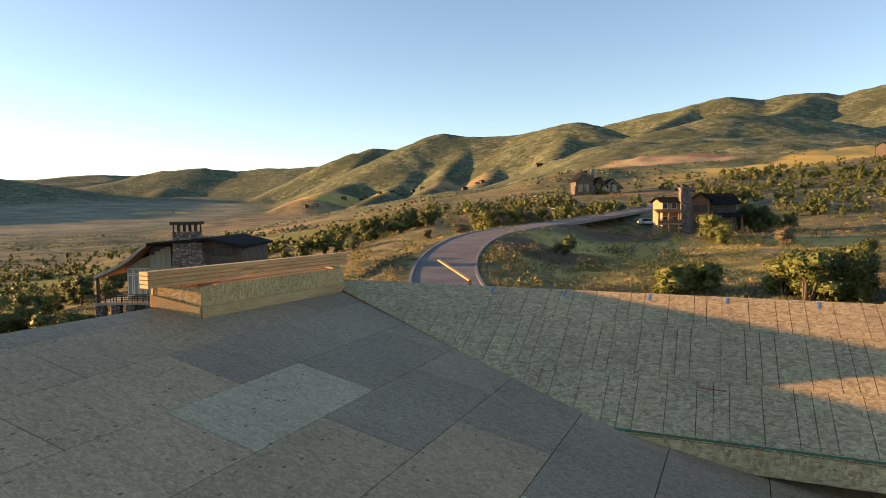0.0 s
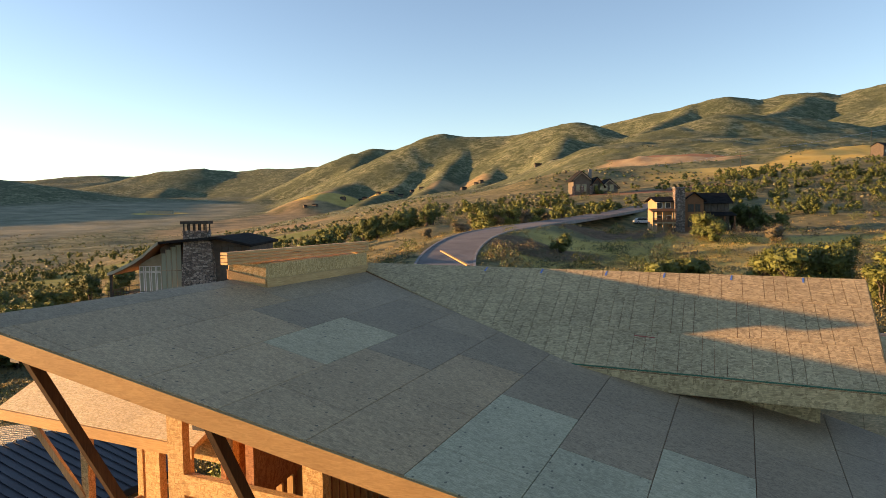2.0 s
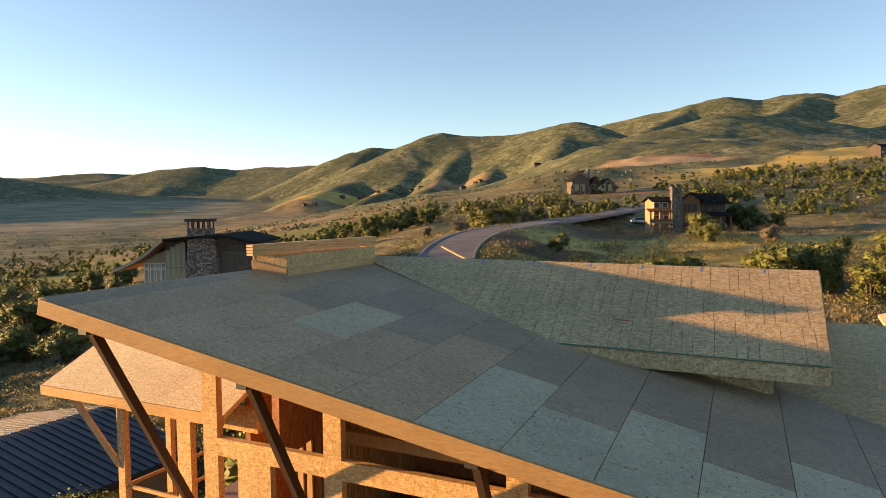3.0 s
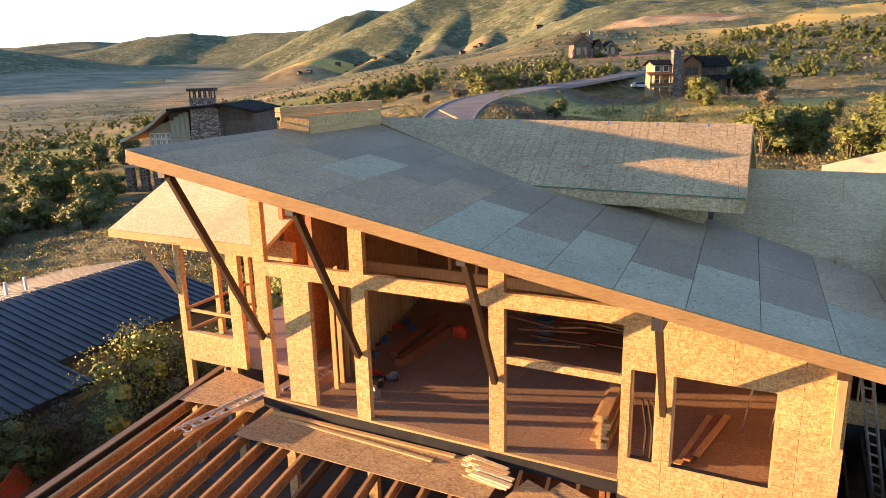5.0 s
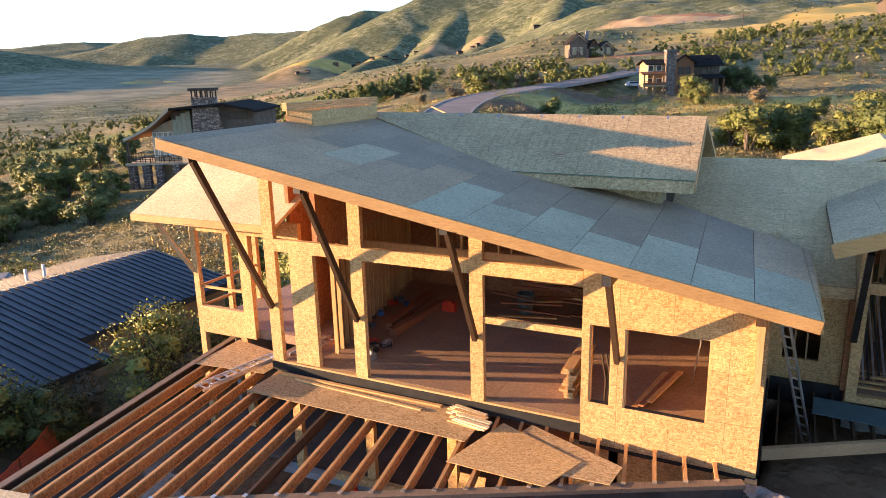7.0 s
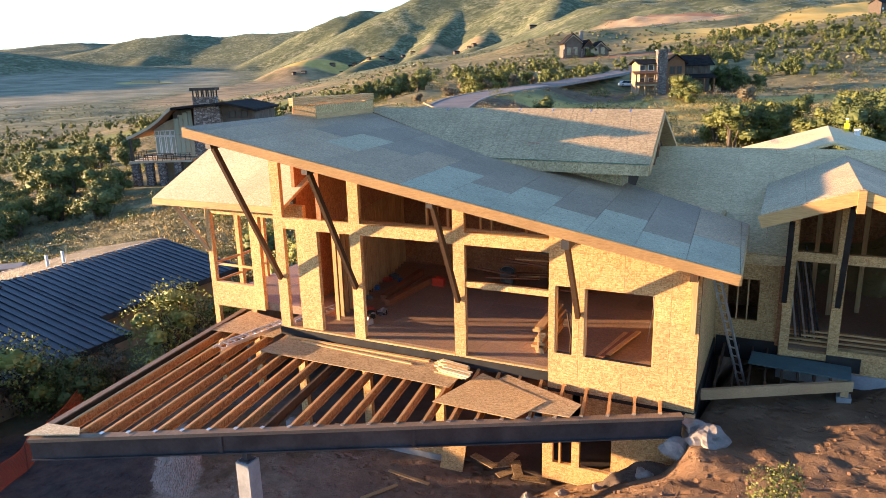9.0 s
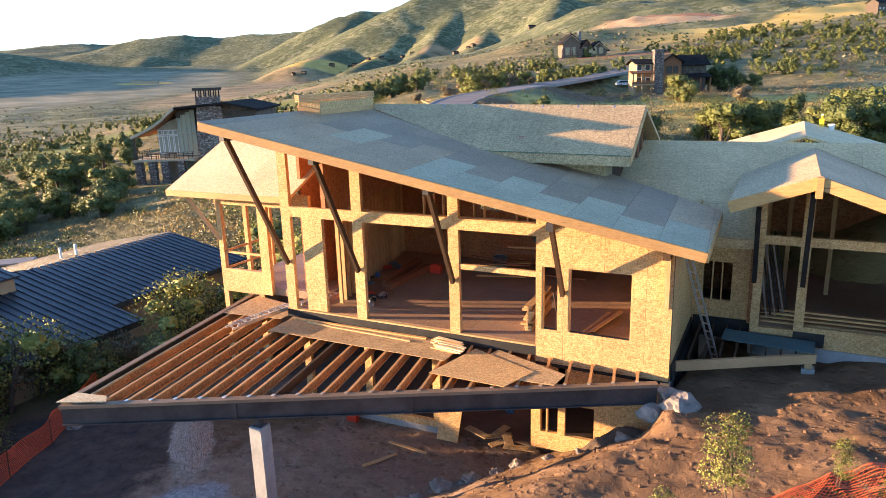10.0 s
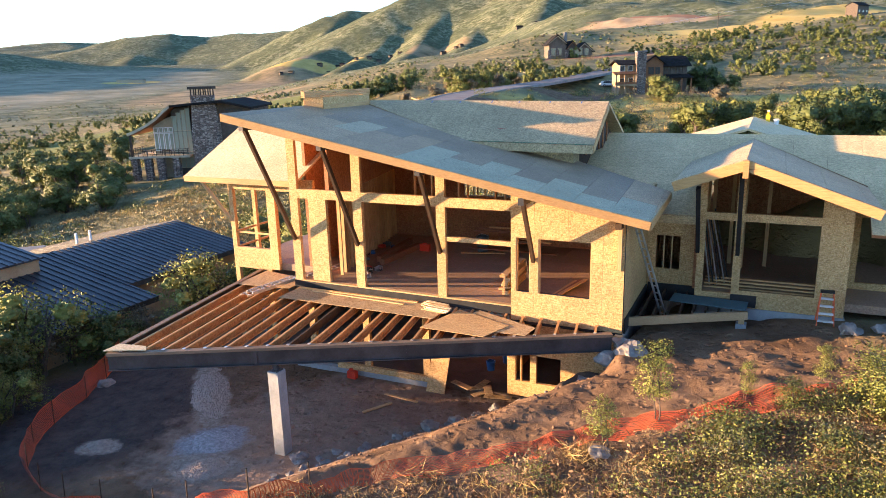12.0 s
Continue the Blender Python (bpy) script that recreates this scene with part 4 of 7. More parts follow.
gt.links.new(mixed(gt, gv, noisy(gt, gv, 3.0, 3), 0.2), pits.inputs["Vector"])
dents = ramp(gt, pits.outputs["Distance"], [(0.1, (0, 0, 0)), (0.38, (1, 1, 1))])
bumped(gt, gb, mixed(gt, dents, clods, 0.55), 1.0, 0.13)
relief = next(n for n in gt.nodes if n.bl_idname == "ShaderNodeBump")
gt.links.new(ramp(gt, reach(gt, (8.0, -2.0, 0.0), 40, 250), [(0.0, (1, 1, 1)), (1.0, (0, 0, 0))]), relief.inputs["Strength"])
ground_me = bpy.data.meshes.new("ground")
ground_me.from_pydata(verts, [], faces)
for p in ground_me.polygons:
    p.use_smooth = True
ground_me.materials.append(gm)
ground = tagged(new("ground", ground_me), "dry sagebrush hillside running up to far mountains", "ground", kind="structure")

# ---- road ----
ASPHALT = plain("asphalt", (0.13, 0.115, 0.11), (0.20, 0.18, 0.17), 0.3, 0.9)
KERB = plain("kerb_concrete", (0.17, 0.165, 0.16), (0.26, 0.25, 0.24), 1.0, 0.9)


def road_line(step=2.0):
    pts = []
    for (a0, c0, z0), (a1, c1, z1) in zip(ROAD, ROAD[1:]):
        n = max(2, int(math.hypot(a1 - a0, c1 - c0) / step))
        for i in range(n):
            f = i / n
            pts.append((a0 + f * (a1 - a0), c0 + f * (c1 - c0), z0 + f * (z1 - z0)))
    pts = np.array(pts + [ROAD[-1]])
    for _ in range(30):
        pts[1:-1] = (pts[:-2] + 2 * pts[1:-1] + pts[2:]) / 4
    return pts


def ribbon(offset0, offset1, lift0, lift1):
    line = road_line()
    vs, fs = [], []
    for i, p in enumerate(line):
        q = line[min(i + 1, len(line) - 1)] - line[max(i - 1, 0)]
        s = np.array((q[1], -q[0])) / math.hypot(q[0], q[1])
        for off, lf in ((offset0, lift0), (offset1, lift1), (offset1, -0.5), (offset0, -0.5)):
            x, y = on_ground(p[0] - s[0] * off, p[1] - s[1] * off)
            vs.append((x, y, p[2] + lf))
    for i in range(len(line) - 1):
        for k in range(4):
            fs.append((4 * i + k, 4 * i + (k + 1) % 4, 4 * i + 4 + (k + 1) % 4, 4 * i + 4 + k))
    me = bpy.data.meshes.new("road")
    me.from_pydata(vs, [], fs)
    bm = bmesh.new()
    bm.from_mesh(me)
    bmesh.ops.recalc_face_normals(bm, faces=bm.faces)
    bm.to_mesh(me)
    bm.free()
    return me


road = tagged(new("road", ribbon(-3.6, 3.6, 0.12, 0.12)), "dark asphalt road curving up the hillside", "road", kind="structure")
road.data.materials.append(ASPHALT)
for o0, o1 in ((-3.95, -3.61), (3.61, 3.95)):
    kb = tagged(new("kerb", ribbon(o0, o1, 0.22, 0.22)), "pale concrete kerb along the road", "kerb", kind="structure")
    kb.data.materials.append(KERB)

# ---- houses on the hillside ----
STONE = masonry("stone_cladding", (0.12, 0.085, 0.07), (0.24, 0.18, 0.15), (0.40, 0.33, 0.28), 0.42)
ROOFDARK = plain("dark_shingle", (0.012, 0.011, 0.011), (0.03, 0.028, 0.027), 1.0, 0.95, spec=0.05)
CREAM = plain("cream_stucco", (0.33, 0.27, 0.19), (0.46, 0.39, 0.28), 0.8, 0.9)
BROWN = lumber("brown_siding", (0.16, 0.065, 0.03), (0.30, 0.13, 0.06), 2)
TRIM = plain("dark_trim", (0.03, 0.025, 0.02), (0.06, 0.05, 0.04), 2, 0.7)
DARKWALL = plain("dark_wall", (0.07, 0.055, 0.045), (0.13, 0.105, 0.085), 1.2, 0.9)
METALROOF = plain("dark_metal_roof", (0.022, 0.025, 0.032), (0.045, 0.05, 0.06), 0.6, 0.42, 0.35, 0.05, 0.5)
STUCCO = plain("ochre_stucco", (0.30, 0.19, 0.105), (0.40, 0.27, 0.155), 1.2, 0.9)
WHITE = plain("white_paint", (0.62, 0.62, 0.6), (0.78, 0.78, 0.76), 3, 0.4)
GLASS, glt, glb = material("window_glass", 0.06, 0.0, 0.9)
glb.inputs["Base Color"].default_value = (0.035, 0.045, 0.05, 1)
VIEW_TURN = math.atan2(RT.y, RT.x)


def place(ob, along, across, z, turn=0.0):
    x, y = on_ground(along, across)
    ob.matrix_world = Matrix.Translation((x, y, z)) @ Matrix.Rotation(VIEW_TURN + radians(turn), 4, "Z")
    return ob


def house(name, along, across, z, label, turn=0.0):
    return place(tagged(new(name), label, "house"), along, across, z, turn)


def cut_rock(bm, seed):
    """Uneven masonry: break the faces up and push the corners about."""
    rr = random.Random(seed)
    bmesh.ops.subdivide_edges(bm, edges=bm.edges[:], cuts=7, use_grid_fill=True)
    for v in bm.verts:
        v.co += Vector((rr.uniform(-1, 1), rr.uniform(-1, 1), rr.uniform(-1, 1))) * 0.07
    return bm


def window(owner, x, y, z, w, h, glass=None, frame_mat=None, cols=1):
    """A window in a wall that faces the local -y side."""
    ob = part("window", box(x - w / 2, x + w / 2, y - 0.04, y + 0.02, z, z + h), glass or GLASS, owner)
    part("window_frame", join(box(x - w / 2 - 0.1, x + w / 2 + 0.1, y - 0.1, y - 0.01, z + h, z + h + 0.12), box(x - w / 2 - 0.1, x + w / 2 + 0.1, y - 0.1, y - 0.01, z - 0.12, z),
        *[box(x - w / 2 + i * w / cols - 0.05, x - w / 2 + i * w / cols + 0.05, y - 0.1, y - 0.01, z, z + h) for i in range(cols + 1)]), frame_mat or TRIM, ob)
    return ob


def gable(owner, x0, x1, y0, y1, ze, zr, mat, over=0.6, axis="x", name="roof"):
    """A gable roof with its ridge along the local x or y axis."""
    t = 0.22
    if axis == "x":
        ym = (y0 + y1) / 2
        prof = [(y0 - over, ze - over * (zr - ze) / (ym - y0)), (ym, zr), (y1 + over, ze - over * (zr - ze) / (ym - y0))]
        bot = [(x0 - over, y, z) for y, z in prof] + [(x0 - over, y, z + t) for y, z in reversed(prof)]
        top = [(x1 + over, y, z) for y, z in prof] + [(x1 + over, y, z + t) for y, z in reversed(prof)]
    else:
        xm = (x0 + x1) / 2
        prof = [(x0 - over, ze - over * (zr - ze) / (xm - x0)), (xm, zr), (x1 + over, ze - over * (zr - ze) / (xm - x0))]
        bot = [(x, y0 - over, z) for x, z in prof] + [(x, y0 - over, z + t) for x, z in reversed(prof)]
        top = [(x, y1 + over, z) for x, z in prof] + [(x, y1 + over, z + t) for x, z in reversed(prof)]
    return part(name, solid(bot, top), mat, owner)


def gable_body(owner, x0, x1, y0, y1, zb, ze, zr, mat, axis):
    if axis == "x":
        ym = (y0 + y1) / 2
        prof = [(y0, zb), (y1, zb), (y1, ze), (ym, zr - 0.02), (y0, ze)]
        return part("wall", solid([(x0, y, z) for y, z in prof], [(x1, y, z) for y, z in prof]), mat, owner)
    xm = (x0 + x1) / 2
    prof = [(x0, zb), (x1, zb), (x1, ze), (xm, zr - 0.02), (x0, ze)]
    return part("wall", solid([(x, y0, z) for x, z in prof], [(x, y1, z) for x, z in prof]), mat, owner)


# neighbour with the upswept roof and the big stone chimney
nb_house = house("house", 90, -32.0, -0.25, "modern house with upswept dark roof, stone chimney and raised deck")
ch = part("chimney", cut_rock(solid([(-2.2, -1.5, -8.5), (2.9, -1.5, -8.5), (2.9, 1.5, -8.5), (-2.2, 1.5, -8.5)], [(-1.6, -1.0, 5.0), (2.1, -1.0, 5.0), (2.1, 1.0, 5.0), (-1.6, 1.0, 5.0)]), 3), STONE, nb_house)
part("chimney_top", join(box(-1.6, 1.6, -0.9, 0.9, 5.0, 6.3), box(-1.65, 1.65, -0.95, 0.95, 6.3, 6.45)), STONE, ch)
part("chimney_cap", join(*[box(x, x + 0.16, y, y + 0.16, 6.45, 7.35) for x in (-1.55, -0.8, -0.08, 0.65, 1.4) for y in (-0.85, 0.7)], box(-1.85, 1.85, -1.1, 1.1, 7.35, 7.75)), TRIM, ch)
prof = [(-11.5, 0.7), (-10.5, 1.05), (-9.3, 1.6), (-8.0, 2.25), (-6.7, 3.1), (-5.6, 4.1), (-4.7, 4.75), (3.0, 5.3), (7.6, 4.2)]
bot = [(x, -1.6, z) for x, z in prof] + [(x, -1.6, z + 0.34) for x, z in reversed(prof)]
top = [(x, 15.0, z) for x, z in prof] + [(x, 15.0, z + 0.34) for x, z in reversed(prof)]
part("roof", solid(bot, top), ROOFDARK, nb_house)
part("eave_edge", solid([(x, -1.72, z - 0.06) for x, z in prof[:7]] + [(x, -1.72, z + 0.36) for x, z in reversed(prof[:7])], [(x, -1.61, z - 0.06) for x, z in prof[:7]] + [(x, -1.61, z + 0.36) for x, z in reversed(prof[:7])]), CREAM, nb_house)
part("soffit", solid([(x, -1.58, z - 0.12) for x, z in prof[:7]] + [(x, -1.58, z - 0.02) for x, z in reversed(prof[:7])], [(x, 14.5, z - 0.12) for x, z in prof[:7]] + [(x, 14.5, z - 0.02) for x, z in reversed(prof[:7])]), BROWN, nb_house)
part("wall", solid([(1.5, 0, -8.5), (7.0, 0, -8.5), (7.0, 0, 4.2), (3.0, 0, 5.2), (1.5, 0, 5.1)], [(1.5, 14, -8.5), (7.0, 14, -8.5), (7.0, 14, 4.2), (3.0, 14, 5.2), (1.5, 14, 5.1)]), DARKWALL, nb_house)
window(nb_house, 4.6, 0.0, 3.4, 2.6, 0.8, cols=3)
part("wall", solid([(-2.4, 1.0, -8.5), (-1.0, 1.0, -8.5), (-1.0, 1.0, 4.9), (-2.4, 1.0, 4.8)], [(-2.4, 13, -8.5), (-1.0, 13, -8.5), (-1.0, 13, 4.9), (-2.4, 13, 4.8)]), BROWN, nb_house)
part("glazed_gable", solid([(-5.3, 0.7, -6.5), (-2.4, 0.7, -6.5), (-2.4, 0.7, 4.8), (-4.6, 0.7, 4.6), (-5.3, 0.7, 4.1)], [(-5.3, 12, -6.5), (-2.4, 12, -6.5), (-2.4, 12, 4.8), (-4.6, 12, 4.6), (-5.3, 12, 4.1)]), DARKWALL, nb_house)
# the panes' pale green reflection is put into the base colour
PALEGLASS, pgt, pgb = material("reflection_tinted_glass", 0.12, 0.0, 0.8)
pgb.inputs["Base Color"].default_value = (0.30, 0.33, 0.26, 1)
for x, zt in ((-5.2, 3.4), (-4.5, 3.9), (-3.8, 4.25), (-3.1, 4.5)):
    for z0, z1 in ((-4.6, -2.3), (-2.1, 1.0), (1.15, zt)):
        pn = part("window", box(x + 0.06, x + 0.62, 0.6, 0.68, z0, z1), PALEGLASS, nb_house)
        part("window_frame", join(box(x - 0.04, x + 0.06, 0.54, 0.66, z0, z1), box(x - 0.04, x + 0.68, 0.54, 0.66, z0 - 0.1, z0)), CREAM, pn)
part("wall", solid([(-8.5, 1.2, -8.5), (-5.32, 1.2, -8.5), (-5.32, 1.2, 3.4), (-6.7, 1.2, 2.9), (-8.5, 1.2, 1.8)], [(-8.5, 12, -8.5), (-5.32, 12, -8.5), (-5.32, 12, 3.4), (-6.7, 12, 2.9), (-8.5, 12, 1.8)]), CREAM, nb_house)
for x in (-8.1, -7.3, -6.5, -5.75):
    window(nb_house, x, 1.2, -1.9, 0.55, 2.6, PALEGLASS, frame_mat=WHITE)
    window(nb_house, x, 1.2, 1.0, 0.55, 0.55, PALEGLASS, frame_mat=WHITE)
deck_nb = part("deck", box(-11.6, -2.4, -1.8, 6.0, -2.8, -2.5), CREAM, nb_house)
for i in range(14):
    part("baluster_post", box(-11.5 + 0.68 * i, -11.43 + 0.68 * i, -1.75, -1.67, -2.5, -1.5), TRIM, deck_nb)
part("railing", join(*[box(-11.6, -2.4, -1.76, -1.68, z, z + 0.06) for z in (-1.5, -1.75, -2.0, -2.25)]), TRIM, deck_nb)
part("railing", join(box(-11.6, -11.5, -1.7, 6.0, -1.5, -1.42), *[box(-11.58, -11.52, -1.0 + k, -0.94 + k, -2.5, -1.5) for k in range(7)]), TRIM, deck_nb)
part("roof_post", box(-11.3, -11.0, -1.5, -1.2, -2.5, 0.95), TRIM, nb_house)
for x in (-10.9, -8.9, -7.0, -4.6):
    part("stone_pier", cut_rock(box(x - 0.5, x + 0.5, -1.7, -0.6, -8.5, -2.8), int(x * 10)), STONE, nb_house)
for x0 in (-9.6, -6.9):
    part("patio_table", join(box(x0, x0 + 1.4, -1.0, 0.1, -1.8, -1.72), *[box(x, x + 0.08, y, y + 0.08, -2.5, -1.8) for x in (x0 + 0.1, x0 + 1.2) for y in (-0.9, -0.1)]), TRIM, nb_house)

# house with the tall stone chimney beside the road
fh = house("house", 160, 59.0, 1.6, "two storey mountain house with tall stone chimney and brown siding")
part("chimney", cut_rock(box(-1.25, 1.25, -0.9, 0.9, -1.5, 11.8), 7), STONE, fh)
part("chimney_cap", box(-1.45, 1.45, -1.1, 1.1, 11.8, 12.05), KERB, fh)
gable_body(fh, 1.3, 6.3, 0.0, 9.0, -1.5, 8.8, 10.6, BROWN, "y")
gable(fh, 1.3, 6.3, 0.0, 9.0, 8.8, 10.6, ROOFDARK, 0.7, "y")
gable_body(fh, 5.5, 14.0, 2.5, 10.5, -1.5, 8.2, 10.4, DARKWALL, "x")
gable(fh, 5.5, 14.0, 2.5, 10.5, 8.2, 10.4, ROOFDARK, 0.9, "x")
part("porch_roof", solid([(5.8, -0.6, 4.6), (14.6, -0.6, 4.6), (14.6, 2.5, 5.4), (5.8, 2.5, 5.4)], [(5.8, -0.6, 4.85), (14.6, -0.6, 4.85), (14.6, 2.5, 5.65), (5.8, 2.5, 5.65)]), ROOFDARK, fh)
for x in (6.4, 9.0, 11.6, 14.2):
    part("porch_post", box(x - 0.18, x + 0.18, -0.4, -0.05, -0.5, 4.7), BROWN, fh)
gable_body(fh, -5.4, -1.3, 0.5, 8.0, -1.5, 8.6, 9.6, STUCCO, "x")
gable(fh, -5.4, -1.3, 0.5, 8.0, 8.6, 9.6, ROOFDARK, 0.8, "x")
part("balcony", box(-7.2, -1.3, -1.6, 0.5, 2.9, 3.3), STUCCO, fh)
part("balcony_roof", solid([(-7.6, -2.0, 5.9), (-1.3, -2.0, 5.9), (-1.3, 0.5, 6.5), (-7.6, 0.5, 6.5)], [(-7.6, -2.0, 6.15), (-1.3, -2.0, 6.15), (-1.3, 0.5, 6.75), (-7.6, 0.5, 6.75)]), BROWN, fh)
for x in (-6.9, -4.4, -1.9):
    part("balcony_post", box(x - 0.2, x + 0.2, -1.5, -1.1, -1.5, 6.0), STUCCO, fh)
part("balcony_rail", join(box(-7.2, -1.3, -1.6, -1.5, 4.2, 4.32), box(-7.2, -1.3, -1.58, -1.5, 3.3, 4.0)), BROWN, fh)
for x, z, w, h in ((3.0, 5.9, 1.4, 1.7), (4.8, 5.9, 1.2, 1.7), (3.4, 2.0, 2.2, 2.0)):
    window(fh, x, 0.0, z, w, h, cols=2)
for x, z in ((8.4, 5.9), (11.8, 5.9), (8.4, 2.0), (11.8, 2.0)):
    window(fh, x, 2.5, z, 1.8, 1.7, cols=2)
for x, z in ((-4.8, 6.9), (-2.6, 6.9), (-4.8, 3.6), (-2.4, 3.6)):
    window(fh, x, 0.5, z, 1.3, 1.3, frame_mat=WHITE)

fh.scale = (0.94, 0.94, 0.94)
# parked car on the forecourt


def car(along, across, z, turn, paint, label):
    ob = place(tagged(new("car"), label, "car"), along, across, z, turn)
    prof = [(-2.3, 0.35), (2.3, 0.35), (2.35, 0.85), (1.5, 0.98), (0.9, 1.62), (-1.5, 1.66), (-2.2, 1.0), (-2.35, 0.8)]
    part("body", solid([(x, -0.9, zz) for x, zz in prof], [(x, 0.9, zz) for x, zz in prof]), paint, ob)
    part("side_window", solid([(-1.9, -0.92, 1.05), (1.2, -0.92, 1.05), (0.8, -0.92, 1.52), (-1.45, -0.92, 1.55)], [(-1.9, -0.9, 1.05), (1.2, -0.9, 1.05), (0.8, -0.9, 1.52), (-1.45, -0.9, 1.55)]), GLASS, ob)
    for x in (-1.45, 1.45):
        for y in (-0.95, 0.72):
            bm = bmesh.new()
            bmesh.ops.create_cone(bm, cap_ends=True, segments=18, radius1=0.36, radius2=0.36, depth=0.24, matrix=Matrix.Translation((x, y + 0.12, 0.36)) @ Matrix.Rotation(math.pi / 2, 4, "X"))
            wheel = part("wheel", bm, TRIM, ob)
            bm = bmesh.new()
            bmesh.ops.create_cone(bm, cap_ends=True, segments=14, radius1=0.2, radius2=0.2, depth=0.26, matrix=Matrix.Translation((x, y + 0.12, 0.36)) @ Matrix.Rotation(math.pi / 2, 4, "X"))
            part("rim", bm, GALV, wheel)
    return ob


car(182, 57.0, ground_z(*on_ground(182, 57.0)) + 0.1, 5, WHITE, "white car parked beside the mountain house")

# the tall twin gabled house further up
th = house("house", 303, 69.5, 10.6, "tall twin gabled house with grey walls among shrubs")
GREYWALL = plain("grey_siding", (0.095, 0.078, 0.06), (0.16, 0.135, 0.105), 1.2, 0.9)
for x0, x1, y0, zr, mat in ((-4.6, 1.2, 0.0, 10.6, GREYWALL), (1.8, 6.0, 1.5, 8.6, DARKWALL), (5.6, 11.4, 3.0, 8.0, GREYWALL)):
    gable_body(th, x0, x1, y0, y0 + 9, -2.0, zr - 2.6, zr, mat, "y")
    gable(th, x0, x1, y0, y0 + 9, zr - 2.6, zr, ROOFDARK, 0.8, "y")
    for k in range(2):
        for z, h in ((0.6, 1.9), (3.9, 2.2)):
            window(th, x0 + 1.5 + k * 2.2, y0, z, 1.4, h, frame_mat=CREAM)
    for k in range(2):
        part("gable_brace", stick((x0 - 0.4 + k * (x1 - x0 + 0.8), y0 - 0.5, zr - 3.0), (0.5 * (x0 + x1), y0 - 0.5, zr - 0.4), 0.2, 0.3), CREAM if mat is GREYWALL else BROWN, th)
for x0, w in ((-5.1, 0.9), (-1.9, 0.7), (1.0, 0.8)):
    part("stone_pier", cut_rock(box(x0, x0 + w, -0.5, 0.4, -2.0, 5.6), int(x0 * 7)), STONE, th)
part("chimney", box(1.2, 2.2, 2.5, 3.5, 4.0, 11.6), KERB, th)
part("balcony", join(box(-7.2, -4.5, 0.0, 4.0, 2.6, 2.9), box(-7.1, -6.8, 0.2, 0.5, -2.0, 2.6)), CREAM, th)

th.scale = (1.3, 1.3, 1.3)
# small far houses of the village on the slope below the mountains
rv = random.Random(11)
far_masters = []
for k in range(3):
    w, d, h = 9 + 3 * k, 9, 4.5 + k
    fhm = tagged(new("house"), "distant hillside house with a dark gabled roof", "house", "distant houses")
    gable_body(fhm, -w / 2, w / 2, 0, d, -4, h, h + 2.4, (DARKWALL, GREYWALL, DARKWALL)[k], "x")
    gable(fhm, -w / 2, w / 2, 0, d, h, h + 2.4, ROOFDARK, 0.7, "x")
    for i in range(3):
        window(fhm, -w / 3 + i * w / 3, 0, 1.5, 1.8, 1.6)
    far_masters.append(fhm)
spots = [(1560, x) for x in (-0.182, -0.170)] + [(1640, x) for x in (-0.131, -0.118, -0.105, -0.092, -0.075, -0.06, -0.045, -0.03, -0.012)] + [(1500, x) for x in (0.05, 0.062, 0.075, 0.09, 0.1, 0.13)] + [(1330, 0.16), (1330, 0.18), (1250, 0.21)]
for i, (a, f) in enumerate(spots):
    a += rv.uniform(-30, 30)
    x, y = on_ground(a, a * (f + 0.004 * rv.uniform(-1, 1)))
    m = Matrix.Translation((x, y, ground_z(x, y) + 0.5)) @ Matrix.Rotation(VIEW_TURN + rv.uniform(-0.7, 0.7), 4, "Z")
    ob = far_masters[i] if i < 3 else copy_thing(far_masters[i % 3], m)
    ob.matrix_world = m
    ob.scale = [rv.uniform(0.7, 1.0)] * 3
hx, hy = on_ground(402, 272)
copy_thing(far_masters[2], Matrix.Translation((hx, hy, ground_z(hx, hy) + 0.6)) @ Matrix.Rotation(VIEW_TURN + 0.5, 4, "Z"))
# long pale buildings in the valley
for a, c, w in ((2850, -1435, 60), (2920, -1490, 34), (1640, -655, 40), (1600, -612, 24)):
    x, y = on_ground(a, c)
    vb = tagged(new("valley_building"), "long pale flat roofed building far in the valley", "building", "valley buildings")
    part("wall", box(-w / 2, w / 2, 0, 14, -6, 7), CREAM, vb)
    part("roof", box(-w / 2 - 1, w / 2 + 1, -1, 15, 7, 7.6), KERB, vb)
    vb.matrix_world = Matrix.Translation((x, y, ground_z(x, y))) @ Matrix.Rotation(VIEW_TURN, 4, "Z")

# low neighbour with the dark standing seam roof
low = thing("low_house", (-16, 2, -5.5), "low house with a dark standing seam metal roof", "house")


def low_z(x):
    return -1.43 - 0.19 * abs(x + 20.5)


def low_slope(x0, x1, y0, y1, nm):
    r = [(x0, y0), (x1, y0), (x1, y1), (x0, y1)]
    rf = under(low, part(nm, solid([(x, y, low_z(x) - 0.14) for x, y in r], [(x, y, low_z(x)) for x, y in r]), METALROOF))
    y = y0 + 0.1
    while y < y1:
        under(low, part("seam", solid([(x0, y, low_z(x0)), (x1, y, low_z(x1)), (x1, y + 0.035, low_z(x1)), (x0, y + 0.035, low_z(x0))], [(x0, y, low_z(x0) + 0.05), (x1, y, low_z(x1) + 0.05), (x1, y + 0.035, low_z(x1) + 0.05), (x0, y + 0.035, low_z(x0) + 0.05)]), METALROOF))
        y += 0.44
    return rf


